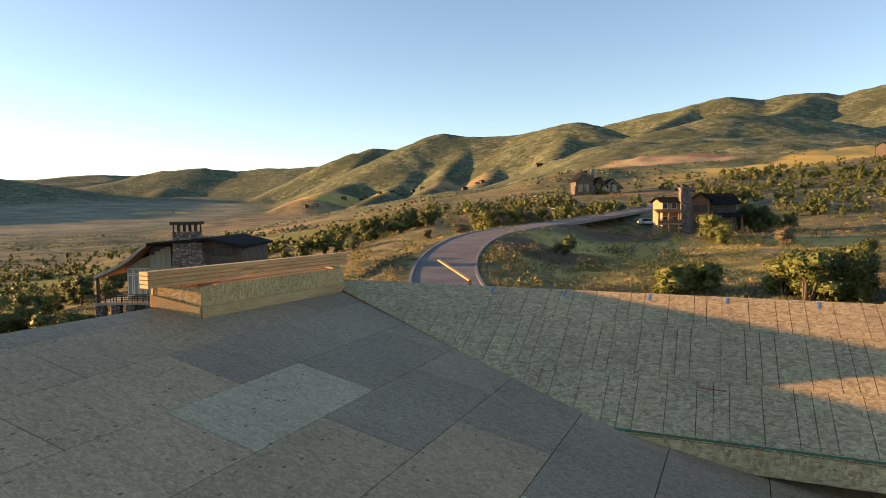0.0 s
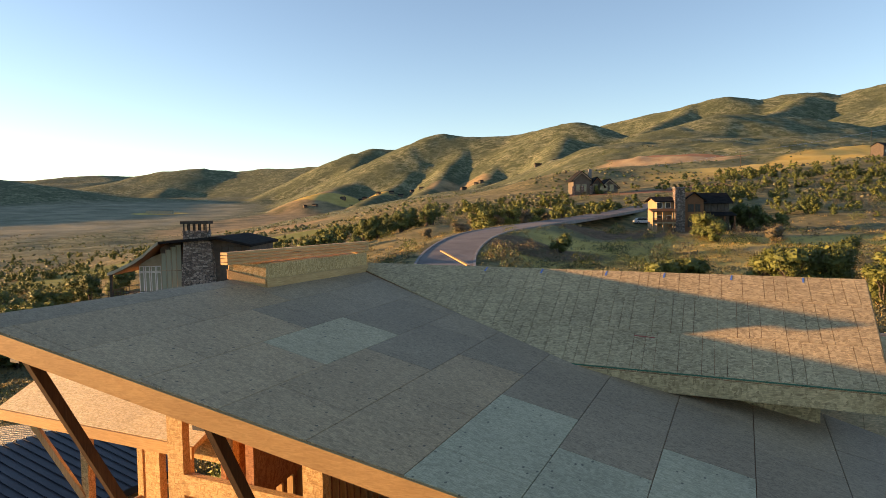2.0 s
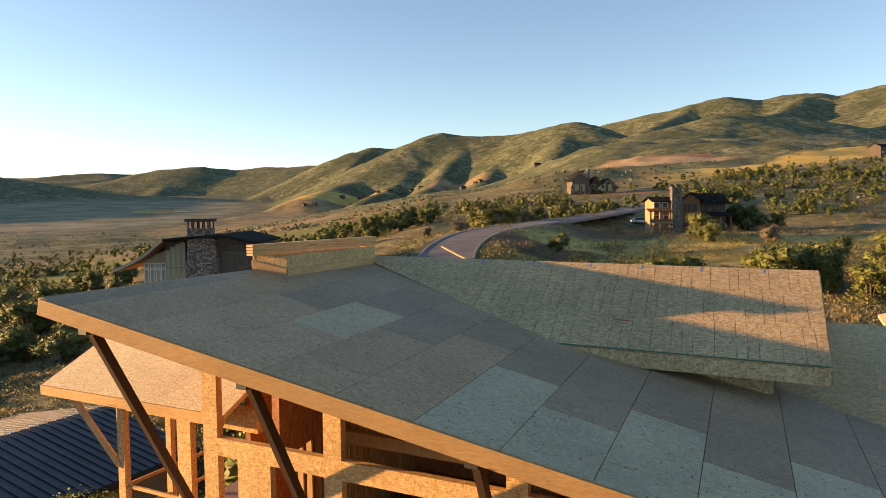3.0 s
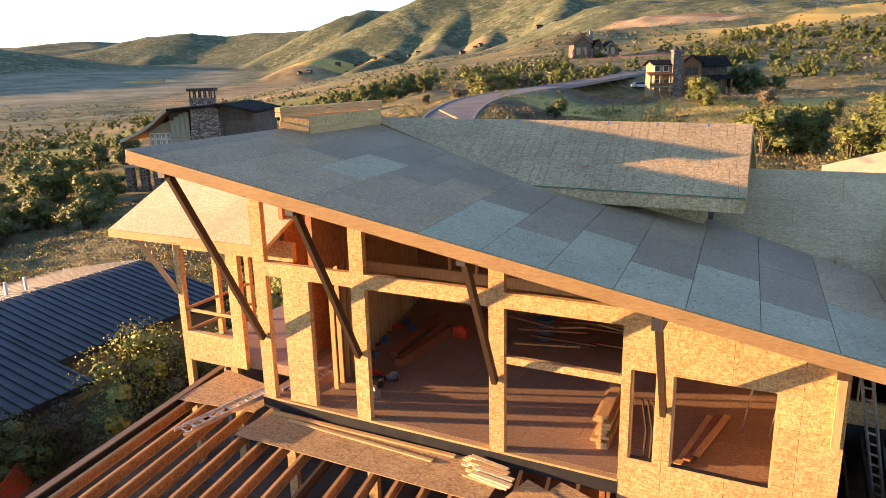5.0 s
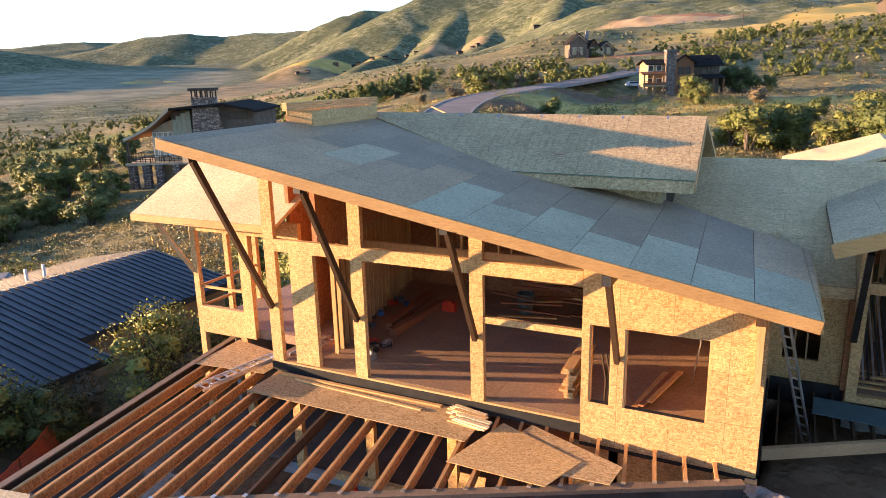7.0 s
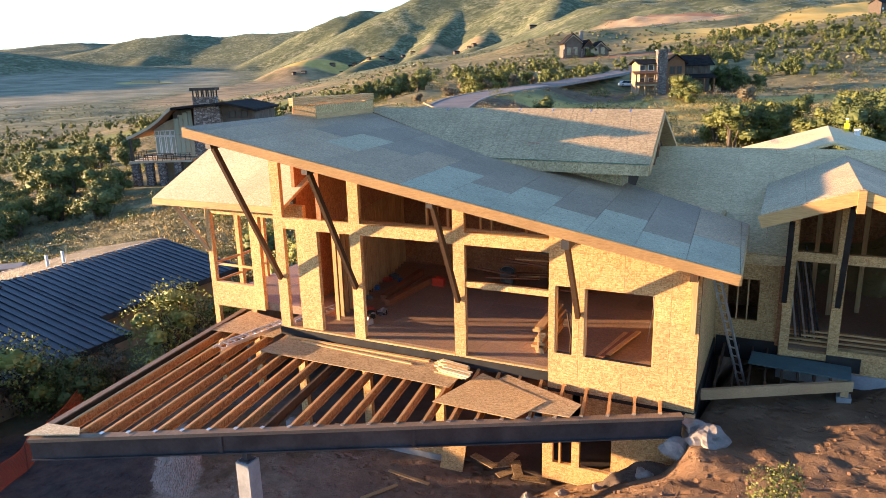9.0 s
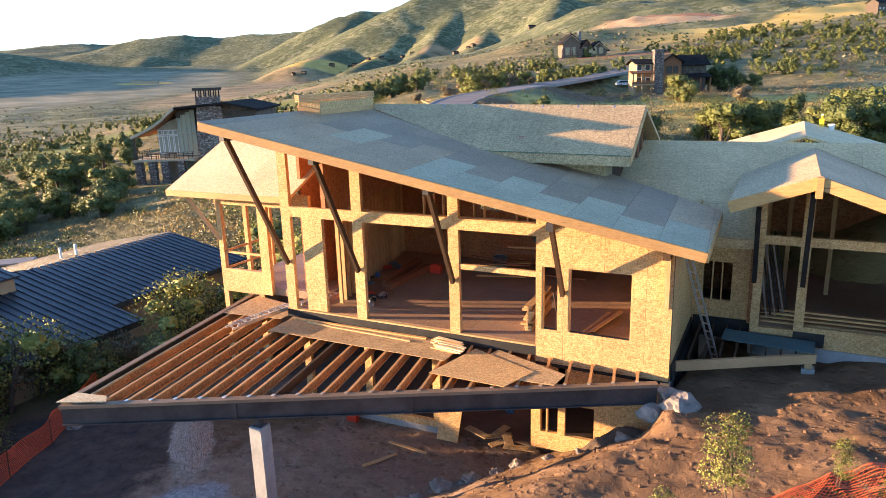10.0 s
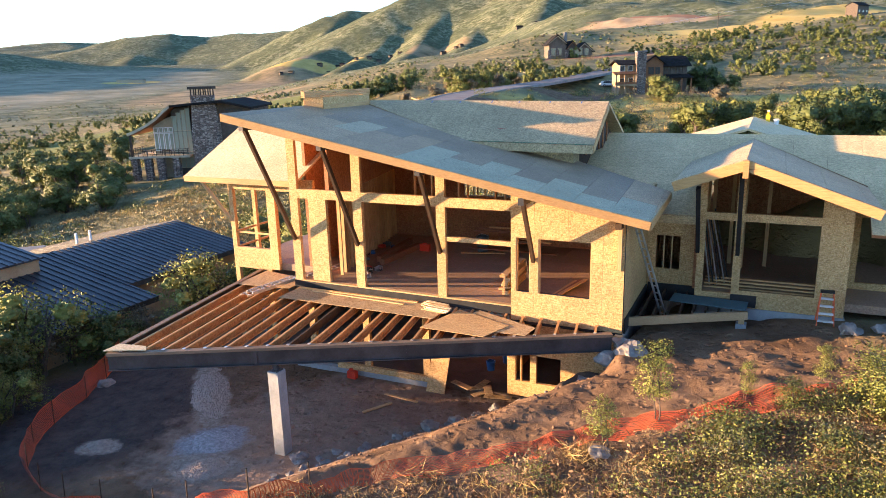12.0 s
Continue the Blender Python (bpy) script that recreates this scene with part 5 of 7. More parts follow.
low_slope(-20.5, -14.0, 3.0, 13.0, "roof")
low_slope(-20.5, -11.8, -14.0, 3.0, "roof")
low_slope(-28.0, -20.5, -14.0, 13.0, "back_roof")
under(low, part("wall", box(-27.4, -14.6, 3.2, 12.6, -6.5, low_z(-14.6) - 0.15), STUCCO))
under(low, part("wall", box(-27.4, -12.5, -13.6, 2.6, -6.5, low_z(-12.5) - 0.15), STUCCO))
under(low, part("fascia", box(-14.04, -13.98, 3.0, 13.0, low_z(-14) - 0.3, low_z(-14) - 0.02), TRIM))
under(low, part("fascia", box(-11.84, -11.78, -14.0, 3.0, low_z(-11.8) - 0.3, low_z(-11.8) - 0.02), TRIM))
for y in (6.0, 7.0):
    under(low, part("vent_pipe", stick((-22, y, low_z(-22) - 0.1), (-22, y, low_z(-22) + 0.7), 0.12, 0.12, (1, 0, 0)), WHITE))
# raised roof block of the low house, with its wooden face
def cap_z(x):
    return -1.02 - 0.16 * (x + 18.3)


rim = [(-27.0, -8.0), (-18.3, -8.0), (-18.3, 1.2), (-27.0, 1.2)]
under(low, part("upper_roof", solid([(x, y, cap_z(x) - 0.1) for x, y in rim], [(x, y, cap_z(x)) for x, y in rim]), METALROOF))
for k in range(21):
    y = -7.9 + 0.44 * k
    rim = [(-27.0, y), (-18.3, y), (-18.3, y + 0.035), (-27.0, y + 0.035)]
    under(low, part("seam", solid([(x, q, cap_z(x)) for x, q in rim], [(x, q, cap_z(x) + 0.05) for x, q in rim]), METALROOF))
rim = [(-26.8, -7.8), (-18.5, -7.8), (-18.5, 1.0), (-26.8, 1.0)]
under(low, part("upper_wall", solid([(x, y, -2.6) for x, y in rim], [(x, y, cap_z(x) - 0.11) for x, y in rim]), STUCCO))
car(36.4, -31.5, ground_z(*on_ground(36.4, -31.5)) - 0.2, 20, KERB, "pale vehicle parked behind the low house")

# power line on the slope
power = tagged(new("power_line"), "thin overhead power line on wooden poles across the slope", "power line")
spans = [(450, 128, 33.0), (450, 205, 43.5), (450, 292, 55.5), (452, 380, 67.0)]
for a, c, zt in spans:
    x, y = on_ground(a, c)
    bm = bmesh.new()
    bmesh.ops.create_cone(bm, cap_ends=True, segments=8, radius1=0.2, radius2=0.14, depth=zt - ground_z(x, y) + 1.4, matrix=Matrix.Translation((x, y, (zt + ground_z(x, y)) / 2)))
    part("pole", bm, TRIM, power)
for (a0, c0, z0), (a1, c1, z1) in zip(spans, spans[1:]):
    bm = bmesh.new()
    old = None
    for k in range(9):
        f = k / 8
        x, y = on_ground(a0 + (a1 - a0) * f, c0 + (c1 - c0) * f)
        z = z0 + (z1 - z0) * f - 2.5 * 4 * f * (1 - f) * 0.5
        ring = [bm.verts.new((x, y, z + 0.06)), bm.verts.new((x, y + 0.06, z - 0.04)), bm.verts.new((x, y - 0.06, z - 0.04))]
        if old:
            for m_ in range(3):
                bm.faces.new((old[m_], old[(m_ + 1) % 3], ring[(m_ + 1) % 3], ring[m_]))
        old = ring
    part("wire", bm, GALV, power)

# ---- plants ----


def leafy(name, low, mid, high, rough=0.6):
    m, t, b = material(name, rough, 0, 0.25)
    g = t.nodes.new("ShaderNodeNewGeometry")
    o = t.nodes.new("ShaderNodeObjectInfo")
    total = None
    drift = node(t, "TexNoise", Scale=0.55, Detail=3.0)
    t.links.new(g.outputs["Position"], drift.inputs["Vector"])
    for source, weight in ((o.outputs["Random"], 0.3), (g.outputs["Random Per Island"], 0.32), (drift.outputs[0], 0.9)):
        mul = t.nodes.new("ShaderNodeMath")
        mul.operation = "MULTIPLY_ADD"
        mul.inputs[1].default_value, mul.inputs[2].default_value = weight, -0.26
        t.links.new(source, mul.inputs[0])
        if total:
            mul.inputs[2].default_value = 0.0
            t.links.new(total, mul.inputs[2])
        total = mul.outputs[0]
    col = ramp(t, total, [(0.05, low), (0.5, mid), (0.95, high)])
    t.links.new(col, b.inputs["Base Color"])
    tr = t.nodes.new("ShaderNodeBsdfTranslucent")
    t.links.new(col, tr.inputs["Color"])
    mx = t.nodes.new("ShaderNodeMixShader")
    mx.inputs[0].default_value = 0.12
    t.links.new(b.outputs[0], mx.inputs[1])
    t.links.new(tr.outputs[0], mx.inputs[2])
    t.links.new(mx.outputs[0], t.nodes["Material Output"].inputs[0])
    return m


OAK = leafy("oak_leaves", (0.07, 0.092, 0.028), (0.125, 0.145, 0.042), (0.20, 0.205, 0.06))
OAK_DARK = leafy("dark_leaves", (0.05, 0.072, 0.025), (0.09, 0.116, 0.037), (0.145, 0.162, 0.052))
RUSSET = leafy("russet_twigs", (0.10, 0.082, 0.05), (0.14, 0.115, 0.07), (0.185, 0.152, 0.09))
SAGE = leafy("sage_leaves", (0.11, 0.112, 0.062), (0.165, 0.162, 0.092), (0.23, 0.215, 0.12))
DRYGRASS = leafy("dry_grass", (0.30, 0.21, 0.08), (0.43, 0.305, 0.12), (0.54, 0.40, 0.17))
BRUSHY = leafy("brush_leaves", (0.10, 0.125, 0.035), (0.22, 0.24, 0.062), (0.39, 0.37, 0.11))
LITTER = leafy("leaf_litter", (0.14, 0.08, 0.045), (0.27, 0.165, 0.092), (0.44, 0.30, 0.17))
BARK = plain("bark", (0.06, 0.045, 0.035), (0.14, 0.11, 0.085), 6, 0.9, bump=0.6)


def leaf_cloud(centres, sizes, rs, upright=0.0, aspect=0.6, middle=None, loose=0.5):
    """Small bent leaves: four corners each, turned at random, whose normals swell outwards from the middle of the clump."""
    n = len(centres)
    d = rs.normal(size=(n, 3))
    d[:, 2] = d[:, 2] * (1 - upright) + upright * (1.2 + np.abs(d[:, 2]))
    d /= np.linalg.norm(d, axis=1)[:, None]
    e = np.cross(d, rs.normal(size=(n, 3)))
    e /= np.linalg.norm(e, axis=1)[:, None]
    out = centres - (np.zeros(3) if middle is None else np.asarray(middle))
    out = out / np.maximum(1e-6, np.linalg.norm(out, axis=1))[:, None] + loose * rs.normal(size=(n, 3))
    out /= np.linalg.norm(out, axis=1)[:, None]
    e[np.sum(np.cross(e, d) * out, axis=1) < 0] *= -1
    s = np.asarray(sizes)[:, None]
    v = np.stack([centres - d * s * 0.5, centres + e * s * aspect * 0.5 + d * s * 0.05, centres + d * s * 0.5, centres - e * s * aspect * 0.5 + d * s * 0.05], 1)
    return v.reshape(-1, 3), np.repeat(out, 4, axis=0)


def quad_mesh(name, v, normals=None):
    n = len(v) // 4
    me = bpy.data.meshes.new(name)
    me.vertices.add(4 * n)
    me.vertices.foreach_set("co", np.ascontiguousarray(v, dtype=np.float32).ravel())
    me.loops.add(4 * n)
    me.loops.foreach_set("vertex_index", np.arange(4 * n, dtype=np.int32))
    me.polygons.add(n)
    me.polygons.foreach_set("loop_start", np.arange(0, 4 * n, 4, dtype=np.int32))
    me.update(calc_edges=True)
    me.validate()
    if normals is not None:
        me.polygons.foreach_set("use_smooth", np.ones(n, dtype=bool))
        me.normals_split_custom_set_from_vertices(normals.tolist())
    return me


def blob_points(n, rs, height, width, lobes, base=0.25):
    """Points over many lobes that make an uneven crown."""
    c = rs.uniform(-1, 1, size=(lobes, 3))
    c[:, :2] *= 0.62 * width / 2
    c[:, 2] = height * (base + (0.86 - base) * rs.uniform(0, 1, lobes))
    shrink = 1.0 - 0.45 * np.abs((c[:, 2] / height - 0.45))
    c[:, :2] *= shrink[:, None]
    rad = rs.uniform(0.16, 0.34, lobes) * width * 0.72
    k = rs.integers(0, lobes, n)
    d = rs.normal(size=(n, 3))
    d /= np.linalg.norm(d, axis=1)[:, None]
    d[:, 2] *= 0.8
    r = rs.uniform(0.68, 1.16, n)[:, None]
    p = c[k] + d * rad[k][:, None] * r
    p[:, 2] = np.maximum(p[:, 2], 0.06 * height)
    return p, c, rad


def lump(centre, radius, rs, seg=13, rows=7, low=-0.7):
    """The closed inner mass of a clump of leaves: an uneven swelling of small facets."""
    up = np.linspace(low, math.pi / 2, rows + 1)
    around = np.arange(seg) * math.tau / seg
    r = rs.uniform(0.72, 1.14, (rows + 1, seg))
    r[-1] = r[-1, 0]
    way = np.stack([np.cos(up)[:, None] * np.cos(around), np.cos(up)[:, None] * np.sin(around), np.sin(up)[:, None] * np.ones(seg)], 2)
    g = np.asarray(centre) + way * r[..., None] * np.asarray(radius)
    nxt = lambda m: np.roll(m, -1, axis=1)
    v = np.stack([g[:-1], nxt(g)[:-1], nxt(g)[1:], g[1:]], 2).reshape(-1, 3)
    n = np.stack([way[:-1], nxt(way)[:-1], nxt(way)[1:], way[1:]], 2).reshape(-1, 3)
    n = n + 0.55 * np.repeat(rs.normal(size=(len(n) // 4, 3)), 4, axis=0)
    return v, n / np.linalg.norm(n, axis=1)[:, None]


def crown_of(n, seed, height, width, lobes, base, size, aspect, middle, core=0.7):
    """Leaves over the lobes of a crown, with the lobes' inner mass."""
    rs = np.random.default_rng(seed)
    p, c, rad = blob_points(n, rs, height, width, lobes, base)
    sets = [leaf_cloud(p, rs.uniform(0.6, 1.4, n) * size, rs, 0.0, aspect, middle, 0.5)]
    sets += [lump(q, core * r * np.array((1, 1, 0.8)), rs) for q, r in zip(c, rad)]
    return np.concatenate([v for v, w in sets]), np.concatenate([w for v, w in sets])


def limb(bm, a, b, r0, r1, sides=6, start=None, bend=1.0):
    """A tapered, slightly bent stem; start: a ring of an older stem that it grows out of."""
    a, b = Vector(a), Vector(b)
    d = (b - a).normalized()
    s = d.orthogonal().normalized()
    u = d.cross(s)
    rings = [start] if start else []
    stops = ((a, r0), (a.lerp(b, 0.5) + Vector((0.06, -0.04, 0)) * bend * (b - a).length, (r0 + r1) / 2), (b, r1))
    for p, r in stops[1:] if start else stops:
        rings.append([bm.verts.new(p + (s * math.cos(k * math.tau / sides) + u * math.sin(k * math.tau / sides)) * r) for k in range(sides)])
    for x, y in zip(rings, rings[1:]):
        for k in range(sides):
            bm.faces.new((x[k], x[(k + 1) % sides], y[(k + 1) % sides], y[k]))
    return rings[-1]


def tree_master(height, width, leaves, size, mat, seed, lobes=11, stems=4, label="", base=0.2, thick=1.0, core=0.7):
    rs = np.random.default_rng(seed)
    rr = random.Random(seed)
    ob = new("tree")
    tagged(ob, label, "tree", "scrub oaks")
    bm = bmesh.new()
    root = [bm.verts.new((0.04 * height * thick * math.cos(k * math.tau / 6), 0.04 * height * thick * math.sin(k * math.tau / 6), -0.4)) for k in range(6)]
    for k in range(stems):
        an = k * math.tau / stems + rr.uniform(-0.4, 0.4)
        f = rr.uniform(0.25, 0.6)
        a = Vector((0.12 * thick * math.cos(an), 0.12 * thick * math.sin(an), -0.4))
        m = Vector((0.2 * width * f * math.cos(an), 0.2 * width * f * math.sin(an), height * 0.4))
        fork = limb(bm, a, m, 0.035 * height * thick, 0.022 * height * thick, 6, root)
        for q in range(3):
            e = m + Vector((rr.uniform(-0.22, 0.22) * width, rr.uniform(-0.22, 0.22) * width, height * rr.uniform(0.2, 0.42)))
            limb(bm, m, e, 0.02 * height * thick, 0.005 * height * thick, 6, fork)
    part("trunk", bm, BARK, ob)
    if thick < 0.5:
        p = blob_points(leaves, rs, height, width, lobes, base)[0]
        crown = new("crown", quad_mesh("crown", *leaf_cloud(p, rs.uniform(0.6, 1.4, leaves) * size, rs, 0.0, 0.75, (0, 0, 0.38 * height))))
    else:
        crown = new("crown", quad_mesh("crown", *crown_of(leaves, seed, height, width, lobes, base, size, 0.75, (0, 0, 0.38 * height), core)))
    crown.data.materials.append(mat)
    crown.parent = ob
    return ob


MASTERS = [
    tree_master(4.0, 4.6, 3000, 0.15, OAK, 1, lobes=16, label="dense green scrub oak with uneven crown on the slope"),
    tree_master(3.4, 4.4, 2900, 0.15, OAK_DARK, 2, lobes=15, label="dark green scrub oak with rounded crown"),
    tree_master(2.6, 4.0, 2600, 0.135, OAK, 3, lobes=14, label="low spreading green shrub in dry grass", base=0.1),
    tree_master(3.2, 4.4, 2600, 0.115, RUSSET, 4, label="bare russet shrub with fine twigs", base=0.12),
    tree_master(5.2, 4.8, 3100, 0.15, OAK_DARK, 5, lobes=18, label="tall dark green scrub oak in a thicket"),
    tree_master(3.6, 4.2, 6500, 0.095, BRUSHY, 6, lobes=17, label="yellow green leafy shrub beside the building site", base=0.1, core=0.42),
    tree_master(3.4, 4.2, 6000, 0.09, OAK_DARK, 7, lobes=17, label="dark green leafy shrub beside the building site", base=0.1, core=0.42),
    tree_master(3.0, 3.8, 4200, 0.085, RUSSET, 8, lobes=15, label="half bare grey brown shrub beside the building site", base=0.15, core=0.42),
]
used = set()


def plant(k, x, y, size=1.0, turn=0.0, sink=0.15):
    m = Matrix.Translation((x, y, ground_z(x, y) - sink)) @ Matrix.Rotation(turn, 4, "Z")
    if k in used:
        ob = copy_thing(MASTERS[k], m)
    else:
        used.add(k)
        ob = MASTERS[k]
        ob.matrix_world = m
    ob.scale = (size, size, size)
    return ob


rt = random.Random(21)
# groves: along, across, spread, how many, which kinds
GROVES = [
    (85, -66, 13, 26, "041"), (72, -54, 10, 20, "01"), (104, -84, 15, 20, "14"), (58, -58, 9, 12, "014"), (135, -98, 18, 12, "14"), (150, -74, 16, 10, "14"), (300, -190, 40, 14, "14"), (265, -150, 16, 9, "14"), (285, -110, 14, 7, "14"),
    (200, -50, 12, 9, "14"), (218, -30, 10, 7, "14"), (176, -14, 9, 9, "41"), (188, -4, 8, 8, "41"), (166, -24, 8, 6, "14"), (152, 2, 3, 2, "3"),
    (162, 14, 7, 7, "032"), (172, 24, 6, 5, "30"), (196, 42, 8, 7, "031"), (207, 54, 7, 6, "01"), (138, 57, 3, 4, "01"), (112, 22, 1, 1, "1"),
    (166, 79, 7, 9, "14"), (230, 105, 22, 12, "0123"), (262, 150, 34, 20, "0123"), (200, 116, 14, 7, "013"), (305, 125, 34, 16, "0123"), (330, 215, 40, 22, "012"), (352, 170, 26, 14, "01"), (290, 190, 30, 14, "01"), (232, 18, 12, 8, "01"), (252, 42, 11, 7, "01"), (212, -14, 14, 8, "01"), (195, -112, 24, 14, "01"), (240, -172, 30, 14, "01"), (192, -150, 24, 14, "01"), (330, -260, 45, 14, "01"), (420, -200, 50, 12, "01"), (360, -120, 30, 8, "01"),
]
woods = []
for a, c, sp, n, kinds in GROVES:
    for i in range(int(n * 1.3) if a < 190 else 3 * n):
        x, y = on_ground(a + rt.gauss(0, sp * 0.6), c + rt.gauss(0, sp * 0.65))
        if a < 190:
            plant(int(rt.choice(kinds)), x, y, rt.uniform(0.8, 1.45), rt.uniform(0, 6.3))
        else:
            woods.append((x, y, ground_z(x, y) - 0.1, rt.uniform(0.6, 1.25)))
for a, c, sp, n, kinds in ((63, 38, 4, 7, "00"), (56, 46, 4, 7, "040"), (67, 53, 6, 9, "004"), (78, 63, 8, 9, "014"), (50, 52, 4, 6, "00"), (70, 26, 3, 3, "2"), (90, 70, 8, 6, "01"), (129, 66, 1, 1, "3")):
    for i in range(n):
        x, y = on_ground(a + rt.gauss(0, sp * 0.6), c + rt.gauss(0, sp * 0.6))
        plant(int(rt.choice(kinds)), x, y, rt.uniform(0.95, 1.5), rt.uniform(0, 6.3))
# shrubs between the site and the low house
for k, x, y, s in ((5, -12.0, -4.0, 1.3), (6, -13.6, -5.8, 1.25), (5, -9.3, 3.2, 1.15), (7, -8.4, 4.4, 1.0), (6, -10.2, -1.0, 0.8), (0, -10.5, 15.0, 1.0), (5, -8.6, 12.5, 1.15), (0, -6.8, 10.0, 1.0), (6, -12.2, -8.8, 1.2), (0, -15.0, 17.0, 1.0), (6, -8.4, 6.5, 1.0), (7, -12.6, -2.2, 1.1), (6, -11.4, -6.6, 1.0), (0, -9.6, -8.8, 0.85), (6, -8.3, -10.6, 0.8), (5, -8.7, -7.6, 0.6), (6, -7.6, -9.4, 0.55), (5, -5.4, -11.5, 0.45), (5, -3.8, -12.0, 0.4), (6, -11.5, -10.5, 1.1), (5, -4.6, -12.8, 0.6), (7, -10.6, 0.8, 0.8), (5, -7.3, 5.8, 0.9)):
    plant(k, x, y, s, rt.uniform(0, 6.3))


def scatter(name, label, category, mat, spots, template, seed):
    """One sheet of many small clumps."""
    rs = np.random.default_rng(seed)
    out, ways = [], []
    for x, y, z, s in spots:
        an = rs.uniform(0, math.tau)
        t, nn = template[rs.integers(0, len(template))]
        t = t * s
        c, sn = math.cos(an), math.sin(an)
        out.append(np.stack([t[:, 0] * c - t[:, 1] * sn + x, t[:, 0] * sn + t[:, 1] * c + y, t[:, 2] * rs.uniform(0.75, 1.2) + z], 1))
        ways.append(np.stack([nn[:, 0] * c - nn[:, 1] * sn, nn[:, 0] * sn + nn[:, 1] * c, nn[:, 2]], 1))
    ob = tagged(new(name, quad_mesh(name, np.concatenate(out), np.concatenate(ways))), label, category, kind="stuff")
    ob.data.materials.append(mat)
    return ob


def clump(n, seed, width, height, size, upright, aspect, mass=0):
    rs = np.random.default_rng(seed)
    d = rs.normal(size=(n, 3))
    d /= np.linalg.norm(d, axis=1)[:, None]
    d[:, 2] = np.abs(d[:, 2])
    p = d * rs.uniform(0.5, 1.0, n)[:, None] * np.array((width / 2, width / 2, height))
    v, w = leaf_cloud(p, rs.uniform(0.6, 1.4, n) * size, rs, upright, aspect, (0, 0, 0.1 * height), 0.55)
    if mass:
        mv, mw = lump((0, 0, 0), np.array((0.38 * width, 0.38 * width, 0.75 * height)), rs, mass, 3, 0.0)
        v, w = np.concatenate([v, mv]), np.concatenate([w, mw])
    return v, w


def free_spot(x, y, a, c, margin=5.0):
    if 20 < a < 260 and -40 < c < 150 and near_road(a, c)[0] < margin:
        return False
    if -7 < x < 31 and -9 < y < 16:
        return False
    if 80 < a < 110 and -48 < c < -20:
        return False
    for al, ac, ha, hc, kind, turn in FIELDS[1:]:
        co, si = math.cos(radians(turn)), math.sin(radians(turn))
        da, dc = (a - al) * co + (c - ac) * si, (c - ac) * co - (a - al) * si
        if kind != "soil" and al != 100 and al != 125 and (da / ha) ** 2 + (dc / hc) ** 2 < 0.9:
            return False
    return not (-28 < x < -11.5 and -14 < y < 13.2)


def field(count, lo, hi, seed, wave, cut, sizes):
    rr = random.Random(seed)
    out = []
    while len(out) < count:
        a = lo * (hi / lo) ** rr.random()
        c = a * rr.uniform(-1.05, 0.8)
        x, y = on_ground(a, c)
        if noise.noise(Vector((x, y, seed)) / wave) < cut - rr.random() * 0.25 or not free_spot(x, y, a, c):
            continue
        out.append((x, y, ground_z(x, y) - 0.05, rr.uniform(*sizes) * (1 + min(a, 300) / 300)))
    return out


wood_t = [crown_of(260, 70 + k, 3.6, 4.6, 7, 0.15, 0.3, 0.8, (0, 0, 1.3)) for k in range(4)]
scatter("far_woods", "thickets of green scrub oak on the far slope", "woods", OAK, woods[::2], wood_t, 12)
scatter("far_woods", "thickets of dark scrub oak on the far slope", "woods", OAK_DARK, woods[1::2], wood_t, 13)
sage_t = [clump(30, 40 + k, 1.0, 0.34, 0.12, 0.4, 0.5) for k in range(5)]
grass_t = [clump(12, 60 + k, 0.9, 0.3, 0.42, 0.85, 0.12) for k in range(5)]
scatter("sagebrush", "grey green sagebrush covering the dry hillside", "sagebrush", SAGE, field(9500, 22, 330, 5, 14, -0.12, (0.6, 1.35)) + field(5000, 22, 110, 6, 9, -0.2, (0.9, 1.7)), sage_t, 1)
scatter("dry_grass", "golden dry grass between the sagebrush", "grass", DRYGRASS, field(8000, 22, 260, 9, 10, 0.0, (0.7, 1.2)), grass_t, 2)
shrub_t = [clump(210, 110 + k, 2.0, 1.2, 0.115, 0.1, 0.75) for k in range(5)]
scatter("shrubs", "small green shrubs scattered through the sagebrush", "shrub", OAK, field(340, 30, 330, 17, 18, 0.16, (0.6, 1.4)), shrub_t, 21)
scatter("shrubs", "dark green shrubs scattered through the sagebrush", "shrub", OAK_DARK, field(280, 30, 330, 23, 22, 0.2, (0.7, 1.7)), shrub_t, 22)
# far scrub on the mountain foot, larger clumps that thin out uphill
far_t = [clump(16, 80 + k, 1.0, 0.5, 0.14, 0.05, 0.85, 6) for k in range(4)]
scrub_spots = field(5600, 230, 900, 3, 60, 0.14, (0.4, 1.5))
scatter("far_scrub", "dark scrub dotted over the far slopes", "scrub", OAK_DARK, scrub_spots[:3000], far_t, 3)
scatter("far_scrub", "dull grey green scrub over the far slopes", "scrub", SAGE, scrub_spots[3000:5000], far_t, 4)
scatter("shrubs", "russet shrubs scattered through the sagebrush", "shrub", RUSSET, field(260, 90, 330, 29, 24, 0.1, (0.7, 1.6)), shrub_t, 23)
scatter("far_scrub", "russet scrub over the far slopes", "scrub", RUSSET, scrub_spots[5000:], far_t, 5)

# brush, litter and saplings on the bank beside the fallen fence
rb = random.Random(8)


def bank_line(x):
    return -9.9 + 0.68 * (x - 11.4) if x < 16 else -6.77 + 0.68 * (x - 16)


